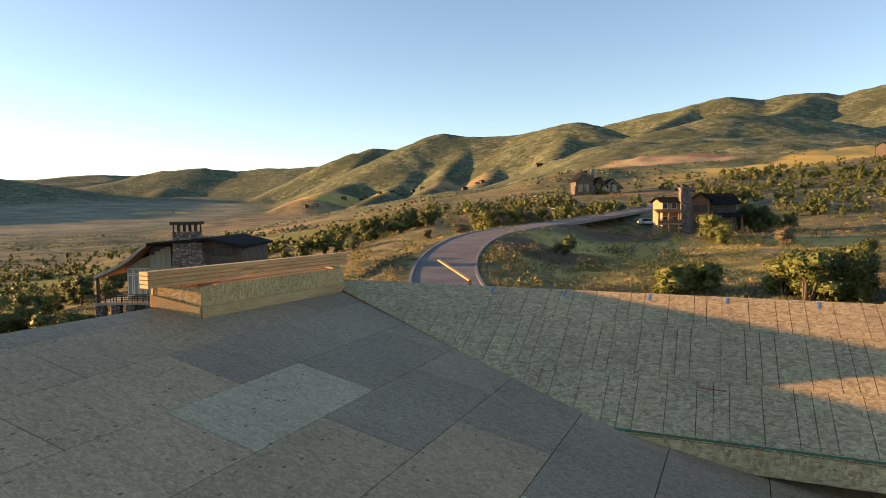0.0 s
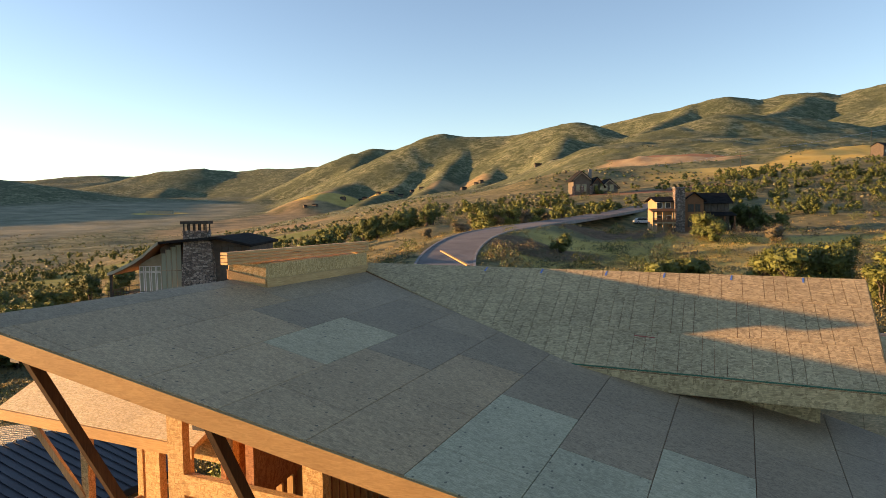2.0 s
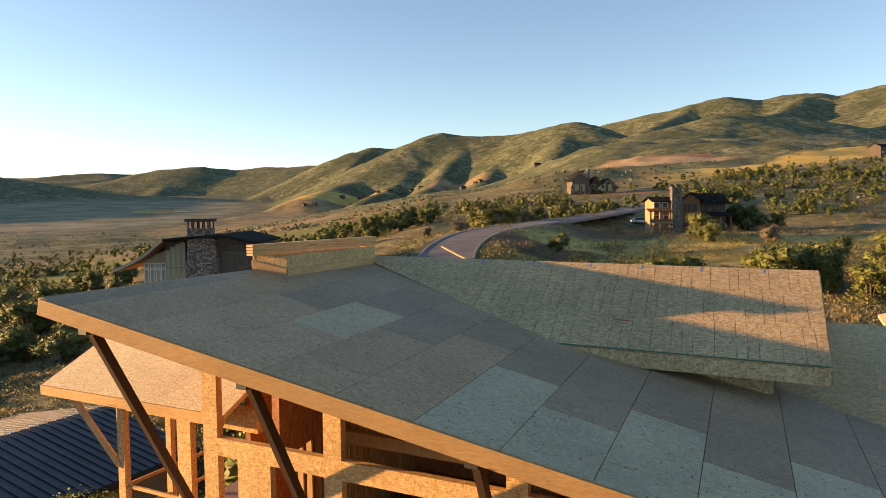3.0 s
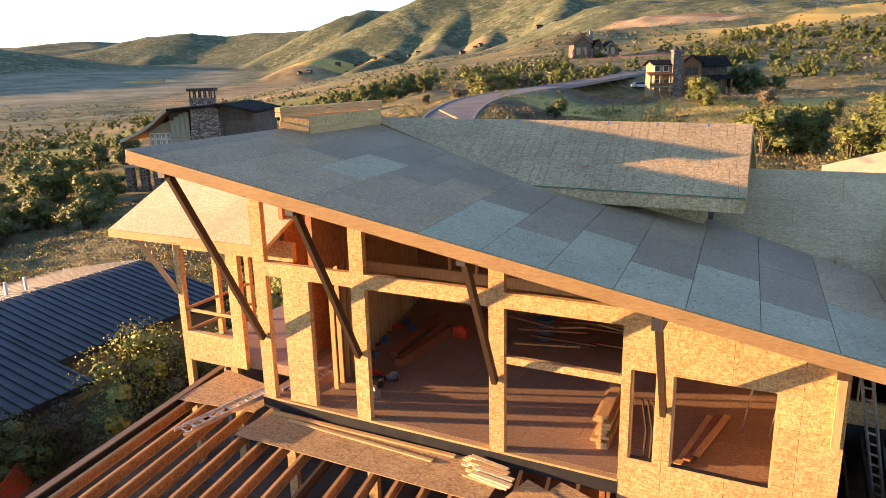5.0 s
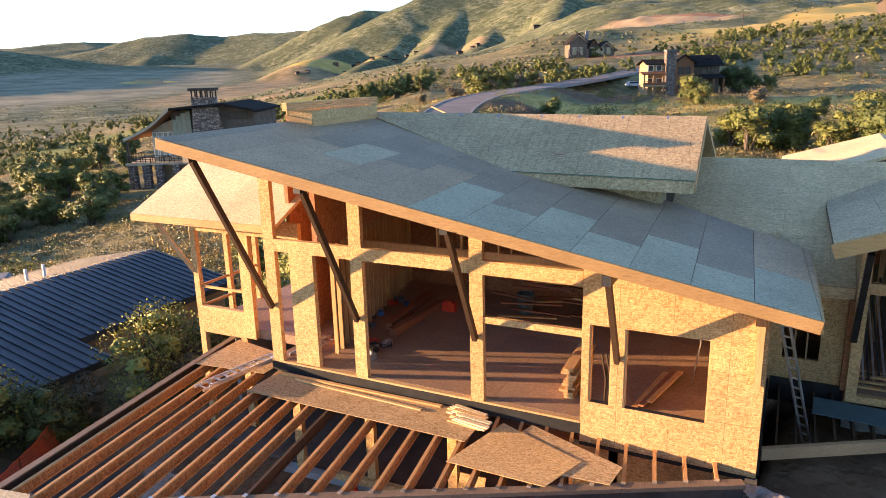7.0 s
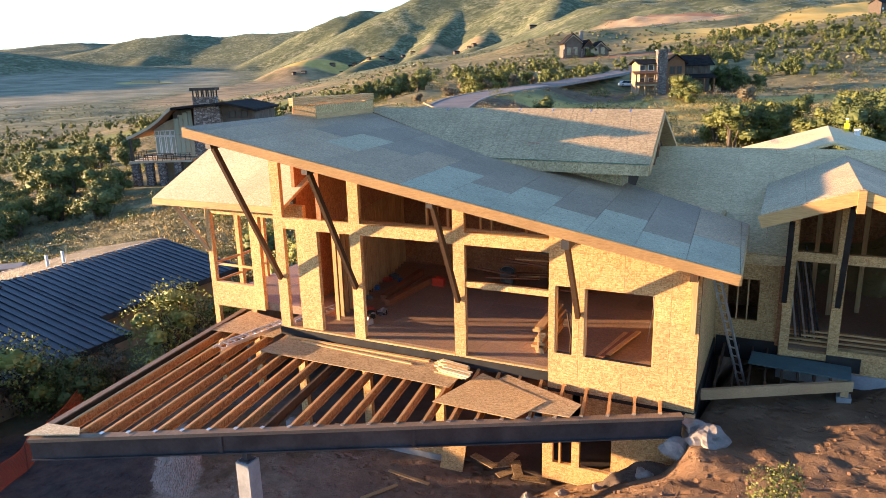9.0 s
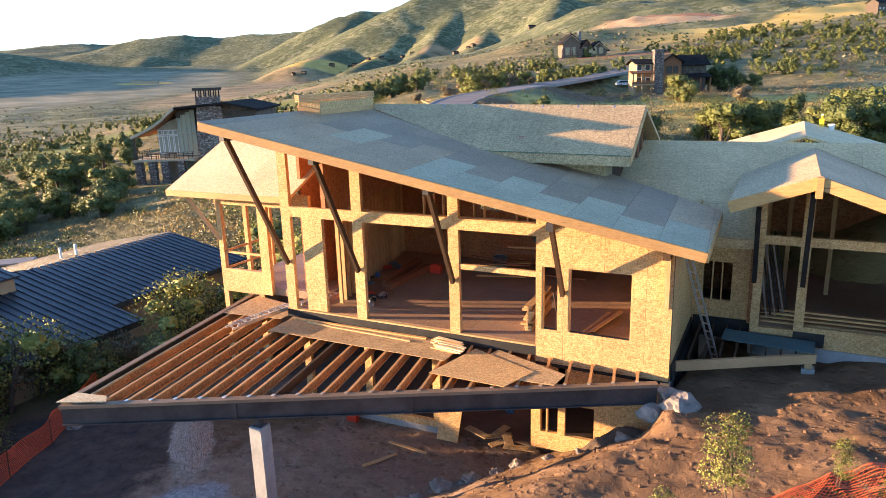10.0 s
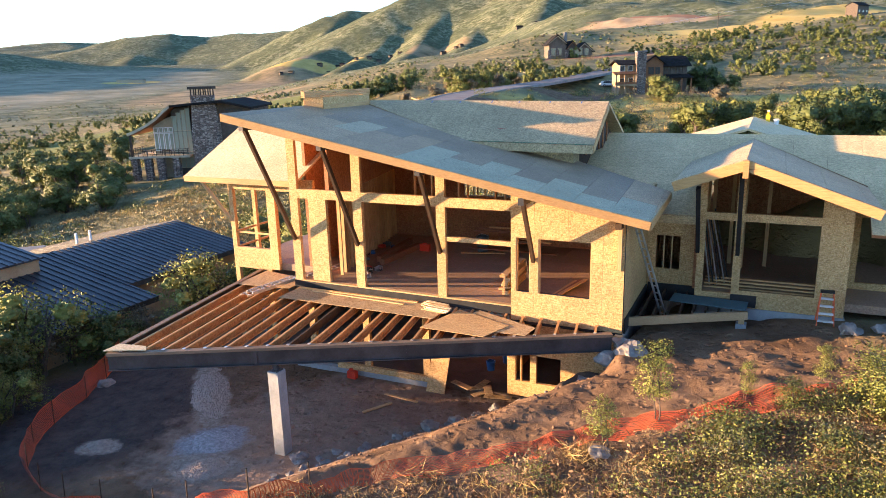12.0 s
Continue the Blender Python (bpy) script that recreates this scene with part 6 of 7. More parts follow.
brush, litter = [], []
while len(brush) < 1250:
    x, y = rb.uniform(12.5, 28), rb.uniform(-17, 4)
    green = smooth(15.0, 18.0, x + 0.3 * (y + 8))
    if y < bank_line(x) - 0.5 and rb.random() < 0.12 + 0.88 * green and noise.noise(Vector((x, y, 2)) / 1.7) > -0.3 + rb.random() * 0.3:
        brush.append((x, y, ground_z(x, y) - 0.04, rb.uniform(0.5, 1.35)))
while len(litter) < 1200:
    x, y = rb.uniform(8.5, 27), rb.uniform(-17, 3)
    if y < bank_line(x) - 0.2 and noise.noise(Vector((x, y, 6)) / 1.4) > -0.35:
        litter.append((x, y, ground_z(x, y) - 0.02, rb.uniform(0.5, 1.3)))
brush_t = [clump(230, 90 + k, 1.1, 0.75, 0.052, 0.25, 0.55) for k in range(5)]
twig_t = [clump(26, 95 + k, 1.0, 0.4, 0.38, 0.3, 0.025) for k in range(4)]
litter_t = [clump(42, 190 + k, 1.4, 0.16, 0.1, 0.0, 0.5) for k in range(4)]
scatter("brush", "low yellow green brush beside the fallen fence", "brush", BRUSHY, brush[:760], brush_t, 5)
scatter("brush", "dark green brush on the cleared bank", "brush", OAK_DARK, brush[760:1020], brush_t, 6)
scatter("brush", "dull olive brush on the cleared bank", "brush", SAGE, brush[1020:], brush_t, 8)
scatter("dead_twigs", "pale dead twigs and stems in the brush", "twigs", DRYGRASS, litter[:620], twig_t, 7)
scatter("dead_twigs", "brown dead twigs and stems in the brush", "twigs", RUSSET, litter[420:1100], twig_t, 17)
scatter("leaf_litter", "brown leaf litter and roots on the cleared bank", "litter", LITTER, litter, litter_t, 9)
sap = tree_master(2.5, 1.25, 3000, 0.045, BRUSHY, 31, lobes=26, stems=2, label="slender young aspen with yellow green leaves on the bank", base=0.3, thick=0.28)
sap.name = "sapling"
sap.matrix_world = Matrix.Translation((15.85, -6.1, ground_z(15.85, -6.1) - 0.1))
for x, y, s, w in ((14.9, -7.7, 0.62, 1.25), (17.9, -4.6, 0.55, 0.8), (19.7, -3.4, 0.55, 1.0), (20.6, -5.2, 0.8, 1.5), (21.2, -6.2, 0.9, 1.6), (18.9, -5.4, 0.5, 1.4)):
    ob = copy_thing(sap, Matrix.Translation((x, y, ground_z(x, y) - 0.05)) @ Matrix.Rotation(x * 3, 4, "Z"))
    ob.scale = (s * w, s * w, s)
for x, y, s in ((21.6, -6.2, 0.5), (23.0, -4.6, 0.6), (22.4, -3.0, 0.45), (24.5, -2.0, 0.6)):
    plant(5, x, y, s, rt.uniform(0, 6))
# clods of earth on the bank
clod = bmesh.new()
bmesh.ops.create_icosphere(clod, subdivisions=1, radius=1.0)
ball = np.array([v.co[:] for v in clod.verts])
tri = np.array([[v.index for v in f.verts] for f in clod.faces])
clod.free()
rs = np.random.default_rng(77)
cv, cf = [], []
while len(cv) < 2200:
    x, y = rs.uniform(6.5, 26), rs.uniform(-12, 4)
    lip = x - (5.0 + (y + 6.5) * 0.67)
    if lip < 0.6 or y > 0.0 + 0.9 * (x - 15.5) and x > 13 or y < bank_line(x) - 1.5 or x < 13.5 and y > -0.9:
        continue
    sz = 0.015 + 0.05 * rs.random() ** 4
    cv.append(ball * (1 + 0.3 * rs.normal(size=(len(ball), 1))) * sz * np.array((1, 1, 0.7)) + np.array((x, y, ground_z(x, y) + 0.2 * sz)))
    cf.append(tri + len(ball) * (len(cv) - 1))
clods_me = bpy.data.meshes.new("clods")
clods_me.from_pydata(np.concatenate(cv).tolist(), [], np.concatenate(cf).tolist())
CLOD = plain("clod_earth", (0.105, 0.06, 0.038), (0.19, 0.112, 0.068), 5, 0.95)
clods_me.materials.append(CLOD)
tagged(new("soil_clods", clods_me), "loose clods of brown earth on the excavated bank", "soil", kind="stuff")

DIRT = plain("dusty_slab", (0.085, 0.06, 0.047), (0.15, 0.11, 0.088), 1.1, 0.95)

# ---- basement level under the main floor ----
basement = thing("wall_basement", (4, 2, -4), "unfinished walk-out basement with concrete footing and board walls", "wall", kind="structure")
under(basement, part("slab", box(-4.5, 13.6, 0.9, 9.5, -4.45, -4.12), DIRT))
under(basement, part("footing", solid([(-0.5, 0.35, -4.5), (6.0, 0.55, -4.5), (6.0, 0.85, -4.5), (-0.5, 0.65, -4.5)], [(-0.5, 0.35, -4.02), (6.0, 0.55, -4.02), (6.0, 0.85, -4.02), (-0.5, 0.65, -4.02)]), CONCRETE))
under(basement, part("sill_beam", solid([(1.6, 0.42, -4.02), (6.0, 0.57, -4.02), (6.0, 0.75, -4.02), (1.6, 0.6, -4.02)], [(1.6, 0.42, -3.78), (6.0, 0.57, -3.78), (6.0, 0.75, -3.78), (1.6, 0.6, -3.78)]), OSB_WALL))
for x, y in ((0.2, 0.5), (2.9, 0.6), (5.7, 0.65), (-3.2, 2.0)):
    under(basement, part("post", box(x, x + 0.3, y, y + 0.18, -4.02, -0.33), OSB_WALL))
under(basement, part("back_wall", box(-4.5, 13.6, 9.0, 9.15, -4.1, -0.33), CONCRETE))
under(basement, part("left_wall", box(-4.6, -4.45, 3.0, 9.0, -4.5, -0.33), CONCRETE))
under(basement, part("inner_wall", box(8.8, 8.95, 2.5, 9.0, -4.1, -0.33), OSB_SHADE))
for x0, x1, z0, z1 in ((9.6, 9.92, -3.6, -0.66), (10.5, 10.73, -3.0, -0.66), (11.66, 13.6, -2.9, -0.66), (9.92, 11.66, -3.6, -3.0), (9.92, 11.66, -1.9, -0.66)):
    under(basement, part("sheathing", box(x0, x1, 0.05, 0.2, z0, z1), OSB_WALL))
under(basement, part("stem_wall", box(11.66, 13.8, 0.02, 0.25, -4.0, -2.9), CONCRETE))
under(basement, part("window_stud", box(10.1, 10.15, 0.08, 0.2, -3.0, -1.9), WOOD))
under(basement, part("corner_post", box(13.6, 13.9, -0.25, 0.2, -2.6, -0.87), CONCRETE))
under(basement, part("corner_stud", box(13.6, 13.86, -0.2, 0.05, -0.87, -0.6), WOOD))
under(basement, part("end_wall", box(13.6, 13.75, 0.2, 9.0, -4.0, -0.6), CONCRETE))
lean = part("board_sheet", solid([(6.05, 0.15, -4.22), (6.85, 0.18, -4.22), (6.85, 0.22, -4.22), (6.05, 0.19, -4.22)], [(6.1, 0.65, -2.8), (6.9, 0.68, -2.8), (6.9, 0.72, -2.8), (6.1, 0.69, -2.8)]), OSB_WALL)
tagged(lean, "strand board sheet leaning against the basement sill", "board")
BLUE = plain("blue_plastic", (0.02, 0.10, 0.28), (0.04, 0.16, 0.38), 3, 0.4)
ORANGE = plain("orange_plastic", (0.75, 0.10, 0.03), (0.9, 0.18, 0.06), 3, 0.5)
REDP = plain("red_plastic", (0.55, 0.04, 0.02), (0.7, 0.07, 0.03), 3, 0.45)
GREYP = plain("grey_plastic", (0.06, 0.075, 0.08), (0.10, 0.12, 0.125), 3, 0.5)
NET, nt_, nb_ = material("fence_net", 0.55, 0, 0.3)
nb_.inputs["Base Color"].default_value = (0.60, 0.11, 0.042, 1)


def pail(name, x, y, z, r, h, mat, label, category="bucket"):
    bm = bmesh.new()
    n = 18
    rings = []
    for zz, rr in ((0, r * 0.82), (h * 0.9, r * 0.98), (h * 0.9, r * 1.06), (h, r * 1.06), (h, r * 0.96), (0.03, r * 0.78)):
        rings.append([bm.verts.new((rr * math.cos(k * math.tau / n), rr * math.sin(k * math.tau / n), zz)) for k in range(n)])
    for a, b in zip(rings, rings[1:]):
        for k in range(n):
            bm.faces.new((a[k], a[(k + 1) % n], b[(k + 1) % n], b[k]))
    bm.faces.new(rings[0][::-1])
    bm.faces.new(rings[-1])
    ob = thing(name, (x, y, z), label, category)
    part("body", bm, mat, ob)
    hb = bmesh.new()
    pts = [(r * 1.05 * math.cos(t), 0.02, h * 0.85 + r * 0.7 * math.sin(t)) for t in [k * math.pi / 8 for k in range(9)]]
    for p, q in zip(pts, pts[1:]):
        limb(hb, p, q, 0.008, 0.008, 5)
    part("handle", hb, GALV, ob)
    return ob


pail("bucket", 7.8, 2.9, -4.12, 0.2, 0.42, BLUE, "blue plastic bucket on the basement floor")
pail("bucket", 8.2, 3.9, -4.12, 0.24, 0.5, BLUE, "tall blue plastic tub on the basement floor")
pail("waste_bin", 5.8, 7.0, 0.0, 0.3, 0.75, GREYP, "dark grey plastic waste bin on the subfloor", "bin")

def plank(p, q, w, h, mat, label, group="", name="plank"):
    return tagged(part(name, stick(p, q, w, h, bevel=0.004), mat), label, "lumber", group)


rl = random.Random(3)
for i in range(6):
    x, y = rl.uniform(7.7, 9.0), rl.uniform(-0.3, 0.9)
    an = rl.uniform(0, 3)
    z = max(ground_z(x, y), -4.2) + 0.06 + 0.045 * i
    plank((x, y, z), (x + 1.1 * math.cos(an), y + 0.7 * math.sin(an), z + 0.02), 0.3, 0.03, OSB_DECK, "broken board offcut at the basement opening", "board offcuts")
plank((4.6, -2.4, ground_z(4.6, -2.4) + 0.06), (5.3, -1.35, ground_z(5.3, -1.35) + 0.06), 0.14, 0.04, WOOD, "pale lumber offcut lying on the bare soil")
plank((4.6, -0.7, ground_z(4.6, -0.7) + 0.06), (6.2, -0.9, ground_z(6.2, -0.9) + 0.05), 0.12, 0.04, WOOD, "lumber offcut lying on the bare soil")
tagged(part("fuel_can", join(box(2.35, 2.75, 0.0, 0.22, -4.25, -3.9), box(2.42, 2.55, 0.06, 0.16, -3.9, -3.8)), REDP), "red plastic fuel can on the soil under the deck", "fuel can")


def rock(x, y, s, seed, mat, flat=0.6):
    bm = bmesh.new()
    bmesh.ops.create_icosphere(bm, subdivisions=3 if s > 0.22 else 2, radius=1.0)
    for v in bm.verts:
        n = noise.noise(v.co * 1.3 + Vector((seed, 0, 0))) + 0.35 * noise.noise(v.co * 3.7 + Vector((seed, 4, 0)))
        v.co = v.co * (0.8 + 0.5 * n)
        v.co.z *= flat
        v.co *= s
    ob = part("rock", bm, mat)
    ob.location = (x, y, ground_z(x, y) + 0.12 * s)
    ob.rotation_euler = (0.2 * math.sin(seed), 0.2 * math.cos(seed), seed)
    return tagged(ob, "pale grey boulder half sunk in the excavated bank", "rock", "boulders on the bank")


ROCKMAT = plain("rock", (0.17, 0.15, 0.135), (0.31, 0.28, 0.25), 2.0, 0.95, bump=0.8)
for i, (x, y, s) in enumerate(((4.4, -6.1, 0.34), (5.3, -5.2, 0.2), (6.0, -4.4, 0.22), (6.7, -3.5, 0.2), (7.6, -2.4, 0.42), (8.3, -1.8, 0.36), (8.9, -1.2, 0.26), (9.5, -0.9, 0.34), (10.6, -1.1, 0.25), (12.9, -1.2, 0.36), (13.7, -1.0, 0.5), (14.3, -0.8, 0.55), (13.9, -0.3, 0.4), (20.9, 3.0, 0.5), (21.9, 3.3, 0.42), (14.9, -8.0, 0.3), (-7.3, -4.2, 0.4), (11.6, -1.3, 0.18), (5.0, -5.8, 0.15))):
    rock(x, y, s, i * 1.7, ROCKMAT)


# stones turned up along the foot of the bank
for i in range(34):
    y = -7.6 + 6.6 * i / 33 + rl.uniform(-0.12, 0.12)
    rock(5.0 + (y + 6.5) * 0.67 + rl.uniform(-0.25, 0.15), y, rl.uniform(0.07, 0.2), 40 + 1.3 * i, ROCKMAT)


def mound(x, y, rx, ry, h, mat, label, seed, turn=0.0):
    """A low heap of loose stones with a rough skin."""
    bm = bmesh.new()
    n = 72
    grid = {}
    for i in range(n + 1):
        for j in range(n + 1):
            u, v = 2 * i / n - 1, 2 * j / n - 1
            r = math.hypot(u, v)
            px_, py_ = x + u * rx * math.cos(turn) - v * ry * math.sin(turn), y + u * rx * math.sin(turn) + v * ry * math.cos(turn)
            f = max(0.0, 1 - r * r * (1.1 + 0.6 * noise.fractal(Vector((px_ * 0.6, py_ * 0.6, seed)), 1.0, 2.0, 5)))
            z = ground_z(px_, py_) - 0.08 + h * f + (0.04 * noise.noise(Vector((px_ * 5, py_ * 5, seed))) + 0.018 * rl.uniform(-1, 1)) * min(1, 3 * f)
            grid[i, j] = bm.verts.new((px_, py_, z))
    for i in range(n):
        for j in range(n):
            bm.faces.new((grid[i, j], grid[i + 1, j], grid[i + 1, j + 1], grid[i, j + 1]))
    return tagged(part("gravel_pile", bm, mat), label, "gravel", kind="stuff")


GRAVEL = plain("grey_gravel", (0.20, 0.21, 0.22), (0.40, 0.41, 0.42), 9, 0.95, bump=1.0)
SANDY = plain("pale_gravel", (0.26, 0.20, 0.16), (0.40, 0.32, 0.26), 7, 0.95, bump=1.0)
mound(-2.2, -3.3, 1.0, 3.0, 0.22, SANDY, "long low spread of pale sandy gravel under the deck", 1, 0.79)
mound(0.85, -6.35, 1.1, 0.95, 0.2, GRAVEL, "low heap of grey crushed gravel beside the pillar", 2, 0.5)
mound(1.75, -7.75, 1.0, 0.8, 0.26, SANDY, "rounded heap of tan gravel beside the pillar", 3, 0.5)
# soil pile; the house's shade on it is put into this dark colour
SHADED_EARTH = plain("shaded_earth", (0.05, 0.036, 0.029), (0.10, 0.072, 0.056), 3, 0.95, bump=0.8)
mound(12.5, -0.75, 1.2, 0.55, 0.55, SHADED_EARTH, "pile of earth against the basement wall, coloured dark as house shade", 6)
mound(-2.8, -8.2, 0.8, 0.5, 0.14, SANDY, "small heap of pale gravel on dark soil", 4)

# ---- orange safety fence ----
FENCE = [
    (-9.6, -1.2, 0.95), (-8.1, -3.6, 0.95), (-6.9, -5.5, 0.95), (-6.0, -7.6, 0.9), (-5.0, -9.1, 0.85), (-3.7, -10.2, 0.55), (-2.2, -10.8, 0.4), (-0.9, -10.9, 0.34), (0.5, -10.7, 0.4), (3.0, -10.9, 0.4), (5.5, -11.9, 0.3), (8.0, -12.4, 0.4),
    (9.0, -11.5, 0.65), (9.7, -10.7, 0.6), (11.1, -10.0, 0.55), (12.2, -9.2, 0.5), (13.0, -8.6, 0.45), (13.8, -8.0, 0.4), (14.5, -7.3, 0.4), (15.9, -6.9, 0.45), (17.1, -5.9, 0.5), (18.3, -5.1, 0.5), (19.5, -4.4, 0.5), (21.0, -3.4, 0.6), (25.2, -0.6, 0.6),
]
fence = thing("safety_fence", (3.0, -10.9, ground_z(3.0, -10.9)), "sagging orange plastic mesh safety fence on thin stakes", "fence")
line = []
for (x0, y0, h0), (x1, y1, h1) in zip(FENCE, FENCE[1:]):
    n = int(math.hypot(x1 - x0, y1 - y0) / 0.1)
    line += [(x0 + (x1 - x0) * i / n, y0 + (y1 - y0) * i / n, h0 + (h1 - h0) * i / n) for i in range(n)]
net_v = []


def net_point(i, f):
    x, y, h = line[i]
    s = 0.16 * noise.noise(Vector((x, y, 0)) * 0.9)
    flat = smooth(9, 13, x)
    lean_ = (0.18 * f * f + 0.3 * f * noise.noise(Vector((x * 0.7, y * 0.7, 7)))) * (1 - flat) - 1.0 * flat * f * (1.5 + 0.8 * noise.noise(Vector((x * 0.5, 3, 1))))
    top = h * f * (0.86 + 0.35 * noise.noise(Vector((x * 0.6, y * 0.6, 4))))
    px_, py_ = x + s * f - 0.4 * min(0.0, lean_), y - lean_ + s
    return Vector((px_, py_, ground_z(px_, py_) + top * (1 - 0.88 * flat) + 0.05 - 0.05 * flat * (1 - 1.6 * noise.noise(Vector((px_ * 1.7, py_ * 1.7, 9))))))


for i in range(len(line) - 1):
    for k in range(15):
        f = k / 14
        a, b = net_point(i, f), net_point(i + 1, f)
        w = (net_point(i, 1.0) - net_point(i, 0.0)) / 14 * (0.2 if k % 14 else 0.36)
        net_v += [a - w, b - w, b + w, a + w]
    d = (net_point(i + 1, 0) - net_point(i, 0)).normalized() * 0.011
    for k in range(4):
        a, b = net_point(i, k / 4), net_point(i, (k + 1) / 4)
        net_v += [a - d, a + d, b + d, b - d]
net = new("net", quad_mesh("net", np.array([tuple(v) for v in net_v])))
net.data.materials.append(NET)
under(fence, net)
for x, y, h in FENCE[:13]:
    bm = bmesh.new()
    limb(bm, (x, y - 0.02, ground_z(x, y) - 0.3), (x + 0.06, y, ground_z(x, y) + 1.0), 0.018, 0.016, 6)
    under(fence, part("stake", bm, DARKWOOD))

# ---- entry walkway frame on the right ----
BEAMWOOD = lumber("beam_lumber", (0.42, 0.25, 0.13), (0.60, 0.39, 0.21), 0)
walkway = thing("entry_platform", (15.5, 2, -0.2), "half built triangular entry platform with glulam edge and dark joists", "platform")
under(walkway, part("edge_beam", stick((13.86, 0.85, -0.39), (17.65, 3.2, -0.45), 0.14, 0.3, bevel=0.006), BEAMWOOD))
for i in range(8):
    x = 14.15 + 0.42 * i
    y0 = 0.95 + (x - 13.86) * 0.62 + 0.08
    under(walkway, part("joist", box(x, x + 0.05, y0, 4.68 if x < 15.6 else 4.1, -0.45, -0.2), DARKWOOD))
under(walkway, part("ledger", box(13.83, 13.88, 0.2, 4.68, -0.62, -0.1), MEMBRANE))
under(walkway, part("ledger", box(13.9, 15.7, 4.64, 4.695, -0.7, 0.0), MEMBRANE))
under(walkway, part("block", box(17.3, 17.66, 2.95, 3.31, ground_z(17.5, 3.1) - 0.2, -0.75), CONCRETE))
under(walkway, part("post", box(17.38, 17.58, 3.0, 3.2, -0.75, -0.58), WOOD))
TEALSHEET = plain("teal_sheathing", (0.045, 0.10, 0.11), (0.07, 0.14, 0.15), 1.2, 0.7)
tagged(part("board_sheet", solid([(14.95, 3.1, -0.2), (17.6, 2.9, -0.2), (17.65, 3.9, -0.2), (15.0, 4.1, -0.2)], [(14.95, 3.1, -0.17), (17.6, 2.9, -0.17), (17.65, 3.9, -0.17), (15.0, 4.1, -0.17)]), TEALSHEET), "dark teal sheathing panel on the entry joists", "board")


def ladder(p, q, width, label, mat, rungs, group="", across=(0.2, 0.97, 0.1)):
    """Two rails and rungs, each a part."""
    p, q = Vector(p), Vector(q)
    d = (q - p).normalized()
    s = d.cross(Vector(across)).normalized() if abs(d.z) > 0.5 else d.cross(Vector((0, 0, 1))).normalized()
    ob = thing("ladder", p, label, "ladder", group)
    for k in (-1, 1):
        under(ob, part("rail", stick(p + s * k * width / 2, q + s * k * width / 2, 0.035, 0.08, s.cross(d)), mat))
    for i in range(rungs):
        c = p.lerp(q, (i + 0.5) / rungs)
        under(ob, part("rung", stick(c - s * width / 2, c + s * width / 2, 0.035, 0.035), mat))
    return ob


ladder((14.9, 2.76, -0.98), (14.03, 0.62, 3.3), 0.2, "aluminium extension ladder leaning on the eave", GALV, 14, across=(0.0, 0.0, 1.0))
ladder((-0.75, -2.35, -0.14), (-0.25, 0.55, -0.14), 0.42, "aluminium ladder lying flat on the deck", GALV, 10)
ladder((-0.62, -2.2, -0.05), (-0.2, 0.3, -0.05), 0.38, "aluminium ladder section stacked on another ladder", GALV, 9)
ladder((0.55, 0.35, 0.04), (0.9, 3.0, 0.04), 0.4, "aluminium ladder lying on the subfloor", GALV, 9)
ALU = plain("brushed_aluminium", (0.55, 0.56, 0.57), (0.7, 0.71, 0.72), 4, 0.5, 0.3)
steps = thing("step_ladder", (20.15, 3.6, -0.95), "orange fibreglass step ladder with aluminium steps", "ladder")
sz = ground_z(20.15, 3.6)
for k in (-1, 1):
    under(steps, part("front_rail", stick((20.15 + k * 0.27, 3.35, sz), (20.15 + k * 0.19, 3.75, sz + 1.15), 0.03, 0.07), ORANGE))
    under(steps, part("back_rail", stick((20.15 + k * 0.27, 4.05, sz), (20.15 + k * 0.19, 3.8, sz + 1.13), 0.03, 0.05), ORANGE))
for i in range(4):
    f = (i + 0.6) / 4.6
    w = 0.26 - 0.07 * f
    under(steps, part("step", box(20.15 - w, 20.15 + w, 3.33 + 0.4 * f, 3.43 + 0.4 * f, sz + 1.15 * f, sz + 1.15 * f + 0.06), ALU))
under(steps, part("top_cap", box(19.93, 20.37, 3.68, 3.9, sz + 1.13, sz + 1.2), MEMBRANE))

# ---- lumber and clutter on the deck and inside ----
for i in range(12):
    layer, k = divmod(i, 4)
    z = DZ + 0.045 + 0.05 * layer
    x0 = 6.15 + 0.13 * k + 0.1 * layer + rl.uniform(-0.08, 0.08)
    y0 = -0.2 - 0.2 * k
    plank((x0, y0, z), (x0 + 1.0, y0 - 0.16 + rl.uniform(-0.04, 0.04), z), 0.14, 0.045, OSB_FRESH if i % 3 else WOOD, "short pale framing lumber piled on the deck", "lumber pile")
plank((0.5, -0.28, DZ + 0.05), (6.0, -0.22, DZ + 0.05), 0.12, 0.05, GLULAM, "long orange plank lying along the floor edge")
plank((1.2, -0.45, DZ + 0.05), (5.6, -0.62, DZ + 0.05), 0.1, 0.04, WOOD, "long thin plank lying along the floor edge")
tagged(part("corner_board", solid([(TIP.x - 0.1, TIP.y - 0.05, DZ + 0.045), (TIP.x + 1.2, TIP.y + 0.55, DZ + 0.045), (TIP.x + 0.9, TIP.y + 0.8, DZ + 0.045), (TIP.x - 0.12, TIP.y + 0.6, DZ + 0.045)], [(TIP.x - 0.1, TIP.y - 0.05, DZ + 0.075), (TIP.x + 1.2, TIP.y + 0.55, DZ + 0.075), (TIP.x + 0.9, TIP.y + 0.8, DZ + 0.075), (TIP.x - 0.12, TIP.y + 0.6, DZ + 0.075)]), OSB_FRESH), "pale board offcut on the deck corner", "board")
